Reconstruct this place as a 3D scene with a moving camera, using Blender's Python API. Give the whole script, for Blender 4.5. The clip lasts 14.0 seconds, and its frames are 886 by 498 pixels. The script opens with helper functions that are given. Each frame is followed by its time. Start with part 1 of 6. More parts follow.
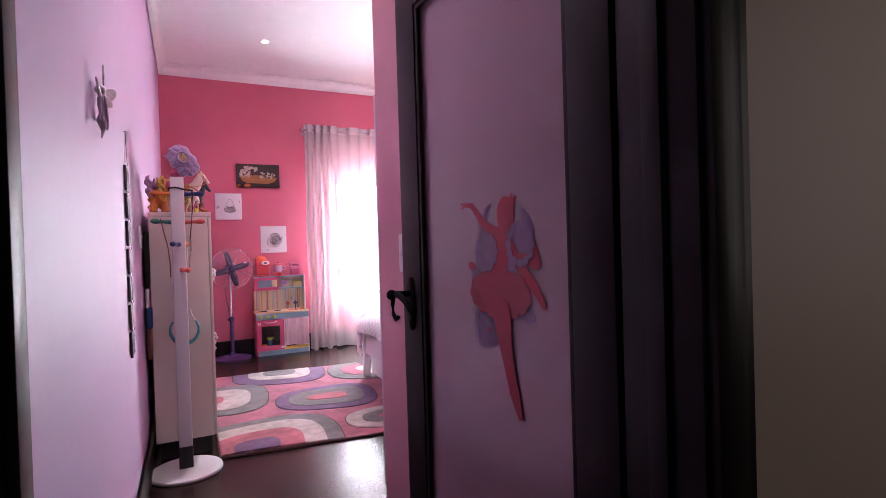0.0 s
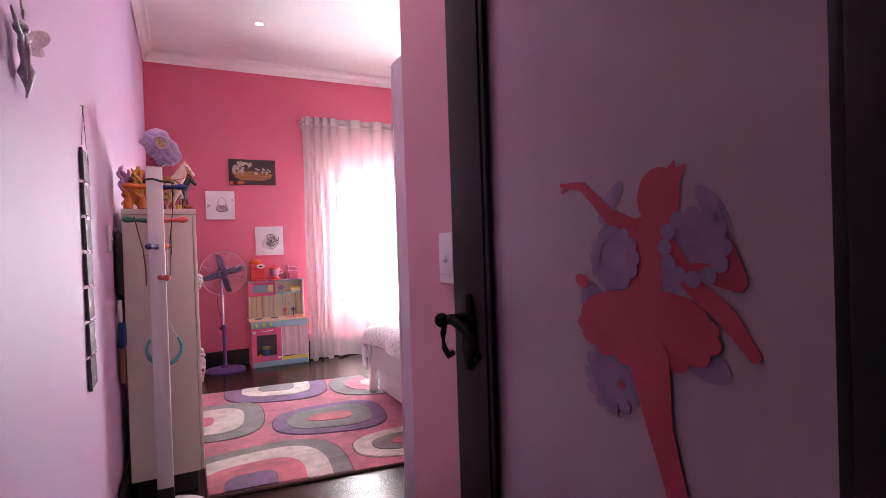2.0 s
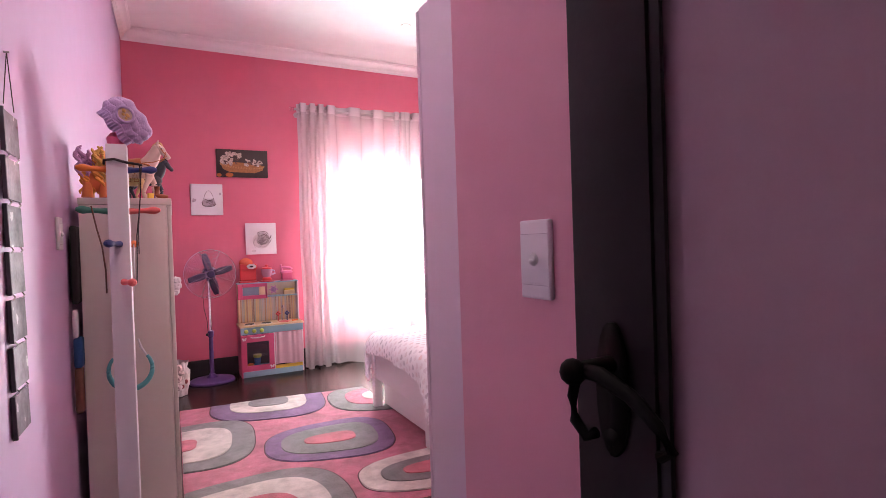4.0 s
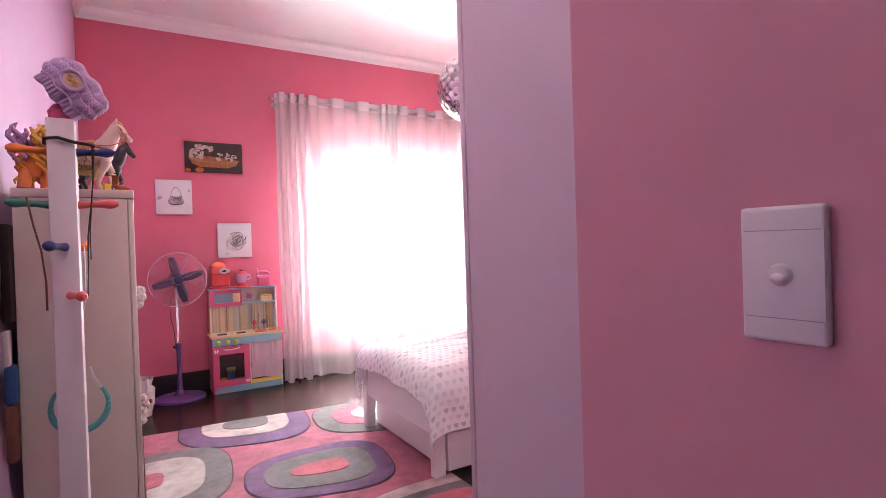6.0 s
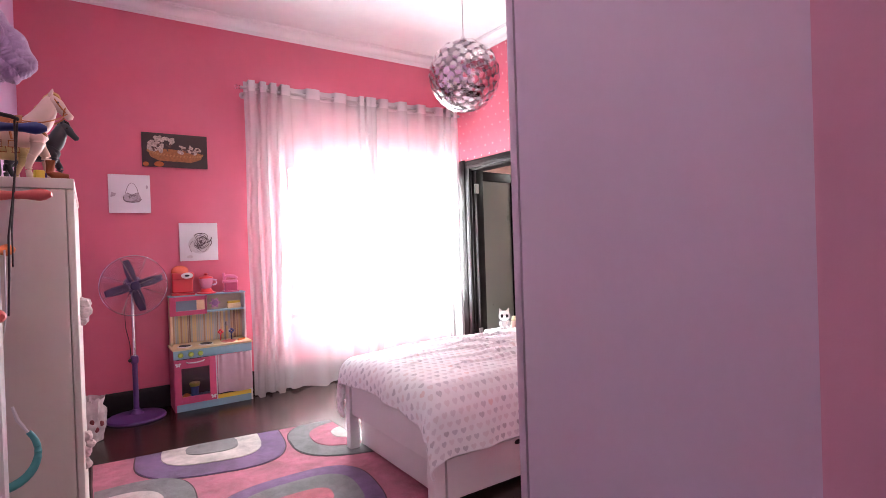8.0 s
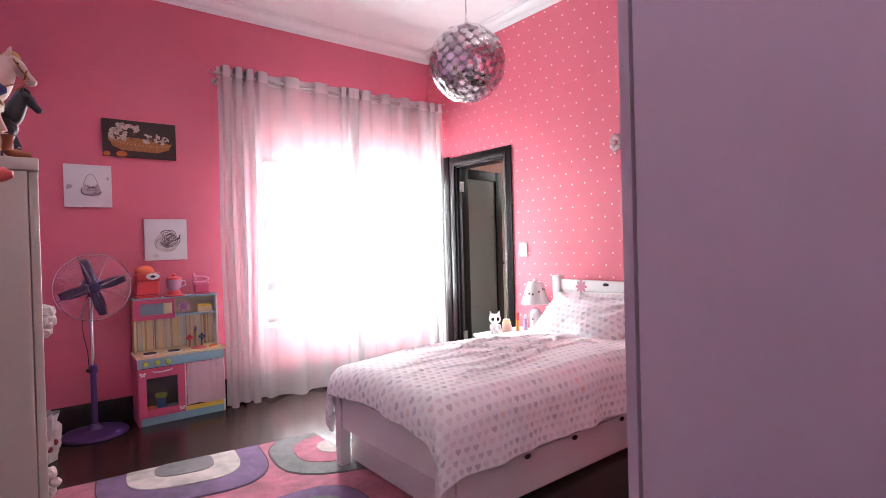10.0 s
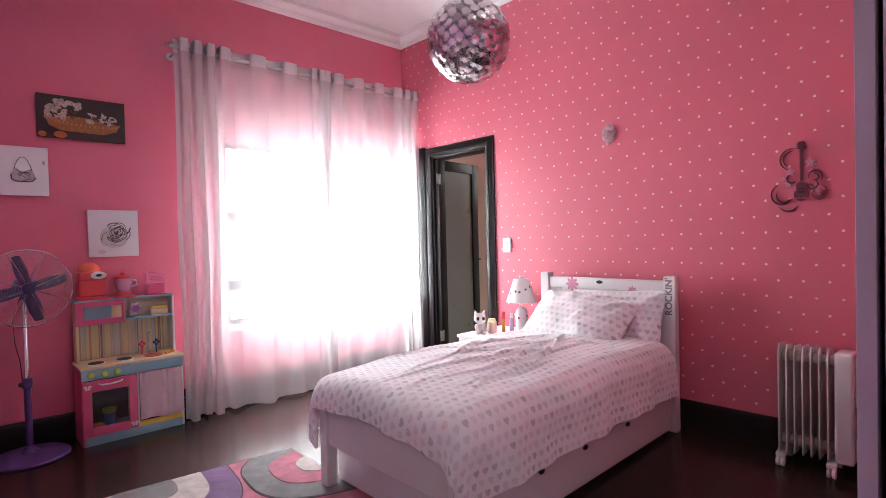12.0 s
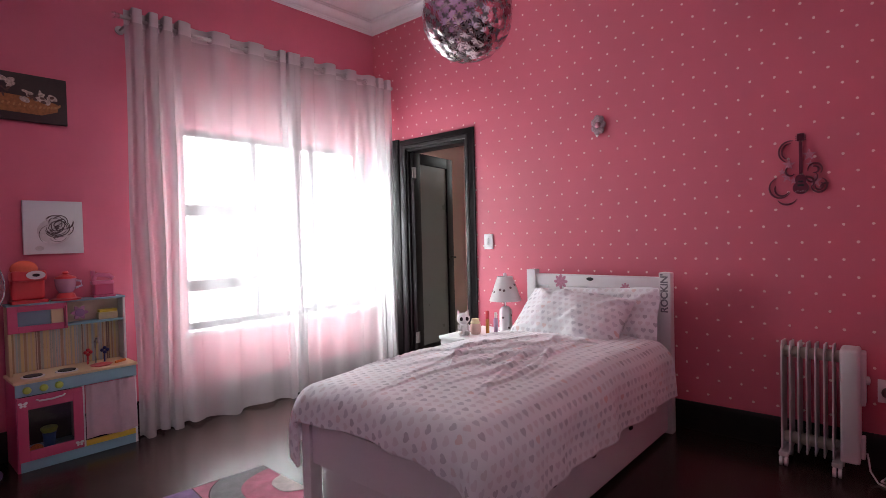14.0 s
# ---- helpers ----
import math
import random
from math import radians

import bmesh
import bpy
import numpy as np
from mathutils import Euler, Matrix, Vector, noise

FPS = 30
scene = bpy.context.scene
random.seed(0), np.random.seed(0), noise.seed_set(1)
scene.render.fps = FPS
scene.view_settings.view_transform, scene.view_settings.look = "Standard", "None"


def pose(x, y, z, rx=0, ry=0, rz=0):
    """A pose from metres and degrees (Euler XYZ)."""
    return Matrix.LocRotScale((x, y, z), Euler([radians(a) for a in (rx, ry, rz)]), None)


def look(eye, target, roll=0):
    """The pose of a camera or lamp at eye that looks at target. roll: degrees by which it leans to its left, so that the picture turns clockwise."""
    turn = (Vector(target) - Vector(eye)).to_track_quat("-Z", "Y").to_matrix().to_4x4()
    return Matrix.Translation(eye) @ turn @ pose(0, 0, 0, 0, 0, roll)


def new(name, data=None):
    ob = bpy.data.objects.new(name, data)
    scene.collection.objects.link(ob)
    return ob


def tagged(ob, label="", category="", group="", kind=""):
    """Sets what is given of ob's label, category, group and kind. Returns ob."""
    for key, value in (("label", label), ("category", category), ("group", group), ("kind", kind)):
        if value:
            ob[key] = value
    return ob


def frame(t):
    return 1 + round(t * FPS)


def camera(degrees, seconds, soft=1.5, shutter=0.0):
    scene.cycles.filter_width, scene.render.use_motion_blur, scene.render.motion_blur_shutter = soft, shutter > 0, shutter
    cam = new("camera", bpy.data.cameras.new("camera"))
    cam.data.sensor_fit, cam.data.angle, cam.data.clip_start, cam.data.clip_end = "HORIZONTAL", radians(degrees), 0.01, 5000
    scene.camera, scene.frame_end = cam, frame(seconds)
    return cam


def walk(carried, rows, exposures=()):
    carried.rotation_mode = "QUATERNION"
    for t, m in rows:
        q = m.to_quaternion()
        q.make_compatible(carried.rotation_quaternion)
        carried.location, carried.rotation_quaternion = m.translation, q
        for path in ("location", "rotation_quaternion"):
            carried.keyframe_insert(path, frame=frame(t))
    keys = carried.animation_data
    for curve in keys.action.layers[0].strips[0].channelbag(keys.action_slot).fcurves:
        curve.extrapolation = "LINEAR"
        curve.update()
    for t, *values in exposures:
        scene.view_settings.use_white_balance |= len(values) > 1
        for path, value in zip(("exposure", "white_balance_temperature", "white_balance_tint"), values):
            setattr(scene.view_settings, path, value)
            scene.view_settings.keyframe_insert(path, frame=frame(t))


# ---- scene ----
cam = camera(80.7, 14.0, soft=0.85)
PATH = [
    (0, (0.227, 3.107, 1.243), (1.107, 4.902, 1.221), -1.7),
    (0.5, (0.251, 3.224, 1.237), (1.135, 5.018, 1.219), -1.7),
    (1, (0.268, 3.348, 1.247), (1.155, 5.141, 1.229), -1.7),
    (1.5, (0.278, 3.457, 1.247), (1.169, 5.248, 1.227), -1.8),
    (2, (0.293, 3.586, 1.25), (1.187, 5.375, 1.231), -1.9),
    (2.2, (0.303, 3.642, 1.257), (1.192, 5.433, 1.223), -2.2),
    (4.5, (0.365, 4.177, 1.244), (1.3, 5.945, 1.225), -1.8),
    (5, (0.362, 4.293, 1.25), (1.319, 6.049, 1.232), -1.9),
    (5.5, (0.359, 4.398, 1.253), (1.344, 6.138, 1.235), -1.9),
    (6, (0.361, 4.487, 1.253), (1.378, 6.209, 1.233), -1.9),
    (6.5, (0.37, 4.596, 1.256), (1.411, 6.304, 1.236), -2.0),
    (7, (0.383, 4.682, 1.257), (1.448, 6.375, 1.237), -2.0),
    (7.5, (0.388, 4.752, 1.255), (1.482, 6.426, 1.236), -1.9),
    (8, (0.392, 4.834, 1.26), (1.515, 6.489, 1.242), -1.9),
    (10.3, (0.346, 5.2, 1.262), (1.597, 6.749, 1.237), -1.5),
    (10.5, (0.354, 5.245, 1.265), (1.619, 6.783, 1.237), -1.5),
    (11, (0.352, 5.32, 1.262), (1.644, 6.834, 1.233), -1.5),
    (11.5, (0.348, 5.409, 1.262), (1.672, 6.894, 1.223), -1.4),
    (12, (0.332, 5.507, 1.261), (1.703, 6.949, 1.22), -1.4),
    (12.5, (0.326, 5.589, 1.252), (1.737, 6.991, 1.21), -1.4),
    (13, (0.315, 5.67, 1.248), (1.761, 7.037, 1.204), -1.4),
    (13.5, (0.334, 5.743, 1.23), (1.805, 7.082, 1.188), -1.4),
    (14, (0.355, 5.817, 1.23), (1.847, 7.134, 1.187), -1.4),
]
EXPOSURES = [(0.0, 0.68, 6550, 21), (2.0, 0.66, 7000, 19), (5.0, 0.84, 7100, 14), (6.5, 0.84, 6950, 12), (8.0, 0.64, 6750, 10), (10.5, 0.20, 6700, 8), (11.0, 0.12, 6700, 8), (12.5, -0.20, 6650, 8), (14.0, -0.82, 6650, 8)]
walk(cam, [(t, look(eye, target, roll)) for t, eye, target, roll in PATH], EXPOSURES)

# ---- plan ----
XE, YN, ZC = 3.795, 9.71, 3.325         # east wall, north wall, ceiling
XP, YP = 0.89, 5.02                     # passage wall and its end
YH0, YH1 = 3.60, 3.74                   # wall between hall and passage

# ---- world and light ----
world = bpy.data.worlds.new("sky")
scene.world = world
world.use_nodes = True
wn = world.node_tree.nodes
sky = wn.new("ShaderNodeTexSky")
sky.sky_type, sky.sun_disc = "NISHITA", False
sky.sun_elevation, sky.sun_rotation = radians(61), radians(-9)
world.node_tree.links.new(sky.outputs[0], wn["Background"].inputs[0])
wn["Background"].inputs[1].default_value = 0.12


def area_lamp(name, x, y, z, rx, ry, rz, w, h, power, color):
    d = bpy.data.lights.new(name, "AREA")
    d.shape, d.size, d.size_y, d.energy, d.color = "RECTANGLE", w, h, power, color
    ob = new(name, d)
    ob.matrix_world = pose(x, y, z, rx, ry, rz)
    return ob


sun_data = bpy.data.lights.new("sun", "SUN")
sun_data.energy, sun_data.angle, sun_data.color = 4.5, radians(0.5), (1.0, 0.95, 0.88)
new("sun", sun_data).matrix_world = look((0, 0, 10), (0.3, -2.0, 6.4))
WINDOW_POWER = 295.0
area_lamp("window_daylight", 2.85, 10.02, 1.33, -90, 0, 0, 1.80, 1.50, WINDOW_POWER, (0.86, 0.94, 1.0))
area_lamp("sky_daylight", 2.75, 11.3, 3.55, -52, 0, 0, 3.2, 1.6, 2100.0, (0.84, 0.93, 1.0))
BACKDROP_GLOW = 5.5
# the last two are added, unseen fills for the passage and the bed
DOWNLIGHTS_AND_FILLS = [(0.995, 8.60), (2.404, 8.63), (0.42, 5.30), (2.404, 6.25)]
for dx, dy in DOWNLIGHTS_AND_FILLS:
    d = bpy.data.lights.new("downlight_or_fill_lamp", "SPOT")
    d.energy, d.spot_size, d.spot_blend, d.shadow_soft_size, d.color = (9.0 if dy > 8 else 28.0 if dy < 6 else 11.0), radians(125), 0.6, (0.04 if dy > 8 else 0.22), (1.0, 0.93, 0.88)
    new("downlight_or_fill_lamp", d).matrix_world = pose(dx, dy, ZC - 0.02)
# fill lamp added to brighten the hall; its east wall has no opening
area_lamp("hall_fill", 2.55, 2.5, 1.6, 0, 90, 0, 1.2, 1.0, 2.6, (1.0, 0.91, 0.87))
# another added fill, for the bathroom, which has no window or fitting
area_lamp("bathroom_fill", 5.3, 9.0, 2.1, 0, 70, 0, 0.5, 0.5, 4.0, (0.95, 0.98, 1.0))

# motifs of the rug: centre, half sizes, turn, colours from the outside in
RUG_MOTIFS = [
    (1.215, 7.37, 0.395, 0.335, -8, (("purple", 1.0, 1.0), ("grey", 0.76, 0.70), ("salmon", 0.41, 0.26))),
    (0.36, 7.73, 0.44, 0.42, -6, (("grey", 1.0, 1.0), ("cream", 0.69, 0.69), ("salmon", 0.22, 0.24))),
    (1.00, 8.42, 0.425, 0.44, -6, (("purple", 1.0, 1.0), ("cream", 0.68, 0.61), ("grey", 0.36, 0.27))),
    (1.84, 8.12, 0.42, 0.41, -6, (("grey", 1.0, 1.0), ("pink", 0.69, 0.62), ("cream", 0.36, 0.31))),
    (0.58, 6.51, 0.53, 0.55, -6, (("grey", 1.0, 1.0), ("cream", 0.80, 0.80), ("salmon", 0.54, 0.51), ("purple", 0.26, 0.23))),
    (1.61, 6.65, 0.42, 0.25, -6, (("cream", 1.0, 1.0), ("grey", 0.73, 0.60), ("salmon", 0.44, 0.30))),
]

# ---- materials ----
MATS = {}


def nodes_of(name):
    m = bpy.data.materials.new(name)
    m.use_nodes = True
    nt = m.node_tree
    return m, nt.nodes, nt.links, nt.nodes["Principled BSDF"]


def math_node(n, l, op, a, b=None, c=None):
    k = n.new("ShaderNodeMath")
    k.operation = op
    for i, v in enumerate((a, b, c)):
        if v is None:
            continue
        if isinstance(v, (int, float)):
            k.inputs[i].default_value = v
        else:
            l.new(v, k.inputs[i])
    return k.outputs[0]


def mix_color(n, l, fac, a, b):
    k = n.new("ShaderNodeMix")
    k.data_type = "RGBA"
    for i, v in ((0, fac), (6, a), (7, b)):
        if isinstance(v, (int, float)):
            k.inputs[i].default_value = v
        elif isinstance(v, tuple):
            k.inputs[i].default_value = (*v, 1)
        else:
            l.new(v, k.inputs[i])
    return k.outputs[2]


def noise_node(n, l, scale, detail=3, vec=None):
    k = n.new("ShaderNodeTexNoise")
    k.inputs["Scale"].default_value, k.inputs["Detail"].default_value = scale, detail
    if vec is None:
        g = n.new("ShaderNodeNewGeometry")
        vec = g.outputs["Position"]
    l.new(vec, k.inputs["Vector"])
    return k.outputs[0]


def bump_node(n, l, b, height, strength, distance):
    k = n.new("ShaderNodeBump")
    k.inputs["Strength"].default_value, k.inputs["Distance"].default_value = strength, distance
    l.new(height, k.inputs["Height"])
    l.new(k.outputs[0], b.inputs["Normal"])


def mat(name, color, rough=0.5, metal=0.0, vary=0.08, coarse=2.0, fine=90.0, bump=0.15, sheen=0.0, coat=0.0, spec=0.5):
    """A surface with blotches at one scale and grain at another."""
    if name in MATS:
        return MATS[name]
    m, n, l, b = nodes_of(name)
    big, small = noise_node(n, l, coarse), noise_node(n, l, fine)
    v = math_node(n, l, "ADD", math_node(n, l, "MULTIPLY", big, 0.7), math_node(n, l, "MULTIPLY", small, 0.3))
    dark = tuple(c * (1 - vary * 1.6) for c in color)
    light = tuple(min(1, c * (1 + vary)) for c in color)
    l.new(mix_color(n, l, v, dark, light), b.inputs["Base Color"])
    l.new(math_node(n, l, "ADD", math_node(n, l, "MULTIPLY", big, 0.16), rough - 0.08), b.inputs["Roughness"])
    b.inputs["Metallic"].default_value = metal
    b.inputs["Sheen Weight"].default_value = sheen
    b.inputs["Coat Weight"].default_value = coat
    b.inputs["Specular IOR Level"].default_value = spec
    if bump:
        bump_node(n, l, b, small, bump, 0.002)
    MATS[name] = m
    return m


def glow(name, color, strength):
    m, n, l, b = nodes_of(name)
    b.inputs["Base Color"].default_value = (*color, 1)
    b.inputs["Emission Color"].default_value = (*color, 1)
    b.inputs["Emission Strength"].default_value = strength
    return m


def glass_mat(name, color, rough):
    m, n, l, b = nodes_of(name)
    b.inputs["Base Color"].default_value = (*color, 1)
    b.inputs["Transmission Weight"].default_value = 1
    b.inputs["Roughness"].default_value = rough
    b.inputs["IOR"].default_value = 1.45
    return m


def plaster(name, color):
    m, n, l, b = nodes_of(name)
    big, mid, small = noise_node(n, l, 1.1), noise_node(n, l, 9.0, 4), noise_node(n, l, 140.0)
    v = math_node(n, l, "ADD", math_node(n, l, "MULTIPLY", big, 0.6), math_node(n, l, "MULTIPLY", mid, 0.4))
    l.new(mix_color(n, l, v, tuple(c * 0.88 for c in color), tuple(min(1, c * 1.08) for c in color)), b.inputs["Base Color"])
    b.inputs["Roughness"].default_value = 0.55
    h = math_node(n, l, "ADD", math_node(n, l, "MULTIPLY", mid, 1.0), math_node(n, l, "MULTIPLY", small, 0.25))
    bump_node(n, l, b, h, 0.25, 0.004)
    return m


def cell_pattern(n, l, u, v, pu, pv):
    """Cells of a staggered lattice: place within the cell (-0.5 to 0.5, in pitches) and the cell's own numbers."""
    row = math_node(n, l, "FLOOR", math_node(n, l, "DIVIDE", v, pv))
    odd = math_node(n, l, "MULTIPLY", math_node(n, l, "FLOORED_MODULO", row, 2.0), 0.5)
    us = math_node(n, l, "ADD", math_node(n, l, "DIVIDE", u, pu), odd)
    col = math_node(n, l, "FLOOR", us)
    cu = math_node(n, l, "SUBTRACT", math_node(n, l, "SUBTRACT", us, col), 0.5)
    cv = math_node(n, l, "SUBTRACT", math_node(n, l, "SUBTRACT", math_node(n, l, "DIVIDE", v, pv), row), 0.5)
    return cu, cv, col, row


def dotted_wall(name, color):
    m, n, l, b = nodes_of(name)
    g = n.new("ShaderNodeNewGeometry")
    s = n.new("ShaderNodeSeparateXYZ")
    l.new(g.outputs["Position"], s.inputs[0])
    cu, cv, col, row = cell_pattern(n, l, s.outputs["Y"], s.outputs["Z"], 0.121, 0.0925)
    wob = noise_node(n, l, 120.0, 1)
    d = math_node(n, l, "SQRT", math_node(n, l, "ADD", math_node(n, l, "POWER", math_node(n, l, "MULTIPLY", cu, 0.121), 2.0),
                                           math_node(n, l, "POWER", math_node(n, l, "MULTIPLY", cv, 0.0925), 2.0)))
    dot = math_node(n, l, "LESS_THAN", d, math_node(n, l, "ADD", 0.0041, math_node(n, l, "MULTIPLY", wob, 0.006)))
    big, mid = noise_node(n, l, 1.1), noise_node(n, l, 9.0, 4)
    v = math_node(n, l, "ADD", math_node(n, l, "MULTIPLY", big, 0.6), math_node(n, l, "MULTIPLY", mid, 0.4))
    base = mix_color(n, l, v, tuple(c * 0.88 for c in color), tuple(min(1, c * 1.08) for c in color))
    l.new(mix_color(n, l, dot, base, (0.86, 0.66, 0.62)), b.inputs["Base Color"])
    b.inputs["Roughness"].default_value = 0.5
    bump_node(n, l, b, mid, 0.2, 0.003)
    return m


def heart_cloth(name, ground, pitch_u, pitch_v):
    """Cotton printed with small hearts in greys, pinks and peach."""
    m, n, l, b = nodes_of(name)
    uv = n.new("ShaderNodeUVMap")
    s = n.new("ShaderNodeSeparateXYZ")
    l.new(uv.outputs[0], s.inputs[0])
    cu, cv, col, row = cell_pattern(n, l, s.outputs["X"], s.outputs["Y"], pitch_u, pitch_v)
    au = math_node(n, l, "ABSOLUTE", cu)
    hv = math_node(n, l, "SUBTRACT", math_node(n, l, "MULTIPLY", cv, 1.15), math_node(n, l, "MULTIPLY", math_node(n, l, "SQRT", au), 0.42))
    d = math_node(n, l, "ADD", math_node(n, l, "POWER", cu, 2.0), math_node(n, l, "POWER", math_node(n, l, "ADD", hv, 0.08), 2.0))
    heart = math_node(n, l, "LESS_THAN", d, 0.105)
    wv = n.new("ShaderNodeCombineXYZ")
    l.new(col, wv.inputs[0])
    l.new(row, wv.inputs[1])
    wn_ = n.new("ShaderNodeTexWhiteNoise")
    l.new(wv.outputs[0], wn_.inputs["Vector"])
    ramp = n.new("ShaderNodeValToRGB")
    ramp.color_ramp.interpolation = "CONSTANT"
    tones = [(0.0, (0.52, 0.51, 0.56)), (0.22, (0.68, 0.64, 0.68)), (0.45, (0.40, 0.38, 0.42)), (0.56, (0.74, 0.68, 0.70)),
             (0.80, (0.74, 0.50, 0.46)), (0.835, (0.70, 0.64, 0.64)), (0.96, (0.72, 0.60, 0.60))]
    e = ramp.color_ramp.elements
    e[0].position, e[0].color = tones[0][0], (*tones[0][1], 1)
    e[1].position, e[1].color = tones[1][0], (*tones[1][1], 1)
    for p, c in tones[2:]:
        k = e.new(p)
        k.color = (*c, 1)
    l.new(wn_.outputs["Value"], ramp.inputs[0])
    fade = math_node(n, l, "MULTIPLY", heart, math_node(n, l, "ADD", 0.18, math_node(n, l, "ADD", math_node(n, l, "MULTIPLY", noise_node(n, l, 60.0), 0.3), math_node(n, l, "MULTIPLY", noise_node(n, l, 3.5), 0.6))))
    l.new(mix_color(n, l, fade, ground, ramp.outputs[0]), b.inputs["Base Color"])
    b.inputs["Roughness"].default_value = 0.85
    b.inputs["Sheen Weight"].default_value = 0.2
    h = math_node(n, l, "ADD", noise_node(n, l, 14.0, 4), math_node(n, l, "MULTIPLY", noise_node(n, l, 300.0), 0.15))
    bump_node(n, l, b, h, 0.5, 0.009)
    return m


def sheer(name, color, clear, through_light):
    m, n, l, b = nodes_of(name)
    out = n["Material Output"]
    n.remove(b)
    dif, tra, cle = n.new("ShaderNodeBsdfDiffuse"), n.new("ShaderNodeBsdfTranslucent"), n.new("ShaderNodeBsdfTransparent")
    weave = noise_node(n, l, 260.0, 2)
    tone = mix_color(n, l, weave, tuple(c * 0.93 for c in color), color)
    l.new(tone, dif.inputs[0])
    l.new(tone, tra.inputs[0])
    a, c = n.new("ShaderNodeMixShader"), n.new("ShaderNodeMixShader")
    a.inputs[0].default_value = through_light
    l.new(dif.outputs[0], a.inputs[1])
    l.new(tra.outputs[0], a.inputs[2])
    l.new(math_node(n, l, "ADD", clear - 0.08, math_node(n, l, "MULTIPLY", weave, 0.16)), c.inputs[0])
    l.new(a.outputs[0], c.inputs[1])
    l.new(cle.outputs[0], c.inputs[2])
    l.new(c.outputs[0], out.inputs[0])
    return m


def floor_mat():
    m, n, l, b = nodes_of("dark_laminate")
    g = n.new("ShaderNodeNewGeometry")
    mp = n.new("ShaderNodeMapping")
    mp.inputs["Scale"].default_value = (1.6, 14.0, 1.0)
    l.new(g.outputs["Position"], mp.inputs[0])
    grain, big = noise_node(n, l, 3.0, 6, mp.outputs[0]), noise_node(n, l, 1.3)
    v = math_node(n, l, "ADD", math_node(n, l, "MULTIPLY", grain, 0.65), math_node(n, l, "MULTIPLY", big, 0.35))
    l.new(mix_color(n, l, v, (0.016, 0.009, 0.008), (0.050, 0.028, 0.024)), b.inputs["Base Color"])
    l.new(math_node(n, l, "ADD", 0.23, math_node(n, l, "MULTIPLY", big, 0.04)), b.inputs["Roughness"])
    b.inputs["Specular IOR Level"].default_value = 0.28
    bump_node(n, l, b, grain, 0.03, 0.001)
    return m


PINK = (0.65, 0.142, 0.215)
M_north = plaster("pink_paint", PINK)
M_east = dotted_wall("pink_dotted_paint", (0.63, 0.130, 0.185))
M_lilac = plaster("pale_lilac_paint", (0.68, 0.49, 0.73))
M_rose = plaster("rose_paint", (0.68, 0.325, 0.395))
M_beige = plaster("beige_paint", (0.55, 0.47, 0.40))
M_ceiling = plaster("ceiling_white", (0.82, 0.81, 0.82))
M_cornice = mat("cornice_white", (0.82, 0.80, 0.81), 0.5, vary=0.03, bump=0.08)
M_floor = floor_mat()
M_dark = mat("dark_stained_wood", (0.012, 0.008, 0.009), 0.40, vary=0.3, coarse=6, fine=60, bump=0.2, spec=0.22)
M_white = mat("white_lacquer", (0.78, 0.76, 0.76), 0.38, vary=0.04, coarse=3, fine=50, bump=0.06)
M_offwhite = mat("offwhite_board", (0.76, 0.68, 0.61), 0.45, vary=0.05, coarse=2, fine=60, bump=0.06)
M_panel = mat("pale_lilac_board", (0.66, 0.535, 0.62), 0.45, vary=0.05, coarse=2, fine=60, bump=0.05)
M_plastic = mat("white_plastic", (0.80, 0.78, 0.78), 0.35, vary=0.02, bump=0.02)
M_chrome = mat("chrome", (0.75, 0.74, 0.76), 0.14, 1.0, vary=0.04, bump=0.0)
M_steel = mat("brushed_steel", (0.48, 0.46, 0.46), 0.32, 1.0, vary=0.08, bump=0.05)
M_black = mat("black_plastic", (0.010, 0.009, 0.010), 0.5, vary=0.2, bump=0.05)
M_purple = mat("purple_plastic", (0.10, 0.045, 0.19), 0.35, vary=0.1, bump=0.03)
M_hot = mat("pink_board", (0.62, 0.09, 0.20), 0.4, vary=0.06, bump=0.04)
M_sky = mat("light_blue_board", (0.26, 0.48, 0.58), 0.42, vary=0.05, bump=0.04)
M_cream = mat("cream_board", (0.78, 0.62, 0.38), 0.5, vary=0.06, bump=0.04)
M_lime = mat("lime_plastic", (0.52, 0.68, 0.12), 0.35, vary=0.05, bump=0.02)
M_yellow = mat("yellow_board", (0.85, 0.62, 0.08), 0.4, vary=0.05, bump=0.02)
M_red = mat("red_plastic", (0.70, 0.06, 0.07), 0.3, vary=0.06, bump=0.02)
M_coral = mat("coral_paint", (0.80, 0.16, 0.14), 0.4, vary=0.06, bump=0.03)
M_green = mat("green_paint", (0.05, 0.24, 0.18), 0.4, vary=0.08, bump=0.03)
M_navy = mat("navy_paint", (0.02, 0.035, 0.19), 0.38, vary=0.1, bump=0.03)
M_orange = mat("orange_paint", (0.85, 0.24, 0.04), 0.4, vary=0.06, bump=0.03)
M_teal = mat("teal_satin", (0.10, 0.42, 0.44), 0.45, vary=0.08, bump=0.1)
M_sheer = sheer("sheer_voile", (0.72, 0.69, 0.70), 0.35, 0.13)
M_pane = glass_mat("clear_glass", (1, 1, 1), 0.0)
M_frost = mat("frosted_glass", (0.37, 0.238, 0.28), 0.20, vary=0.06, coarse=1.2, fine=200, bump=0.02, coat=0.6)
M_hearts = heart_cloth("heart_print_cotton", (0.88, 0.885, 0.90), 0.044, 0.043)
M_cotton = mat("white_cotton", (0.80, 0.77, 0.78), 0.9, vary=0.04, coarse=5, fine=250, bump=0.25, sheen=0.2)
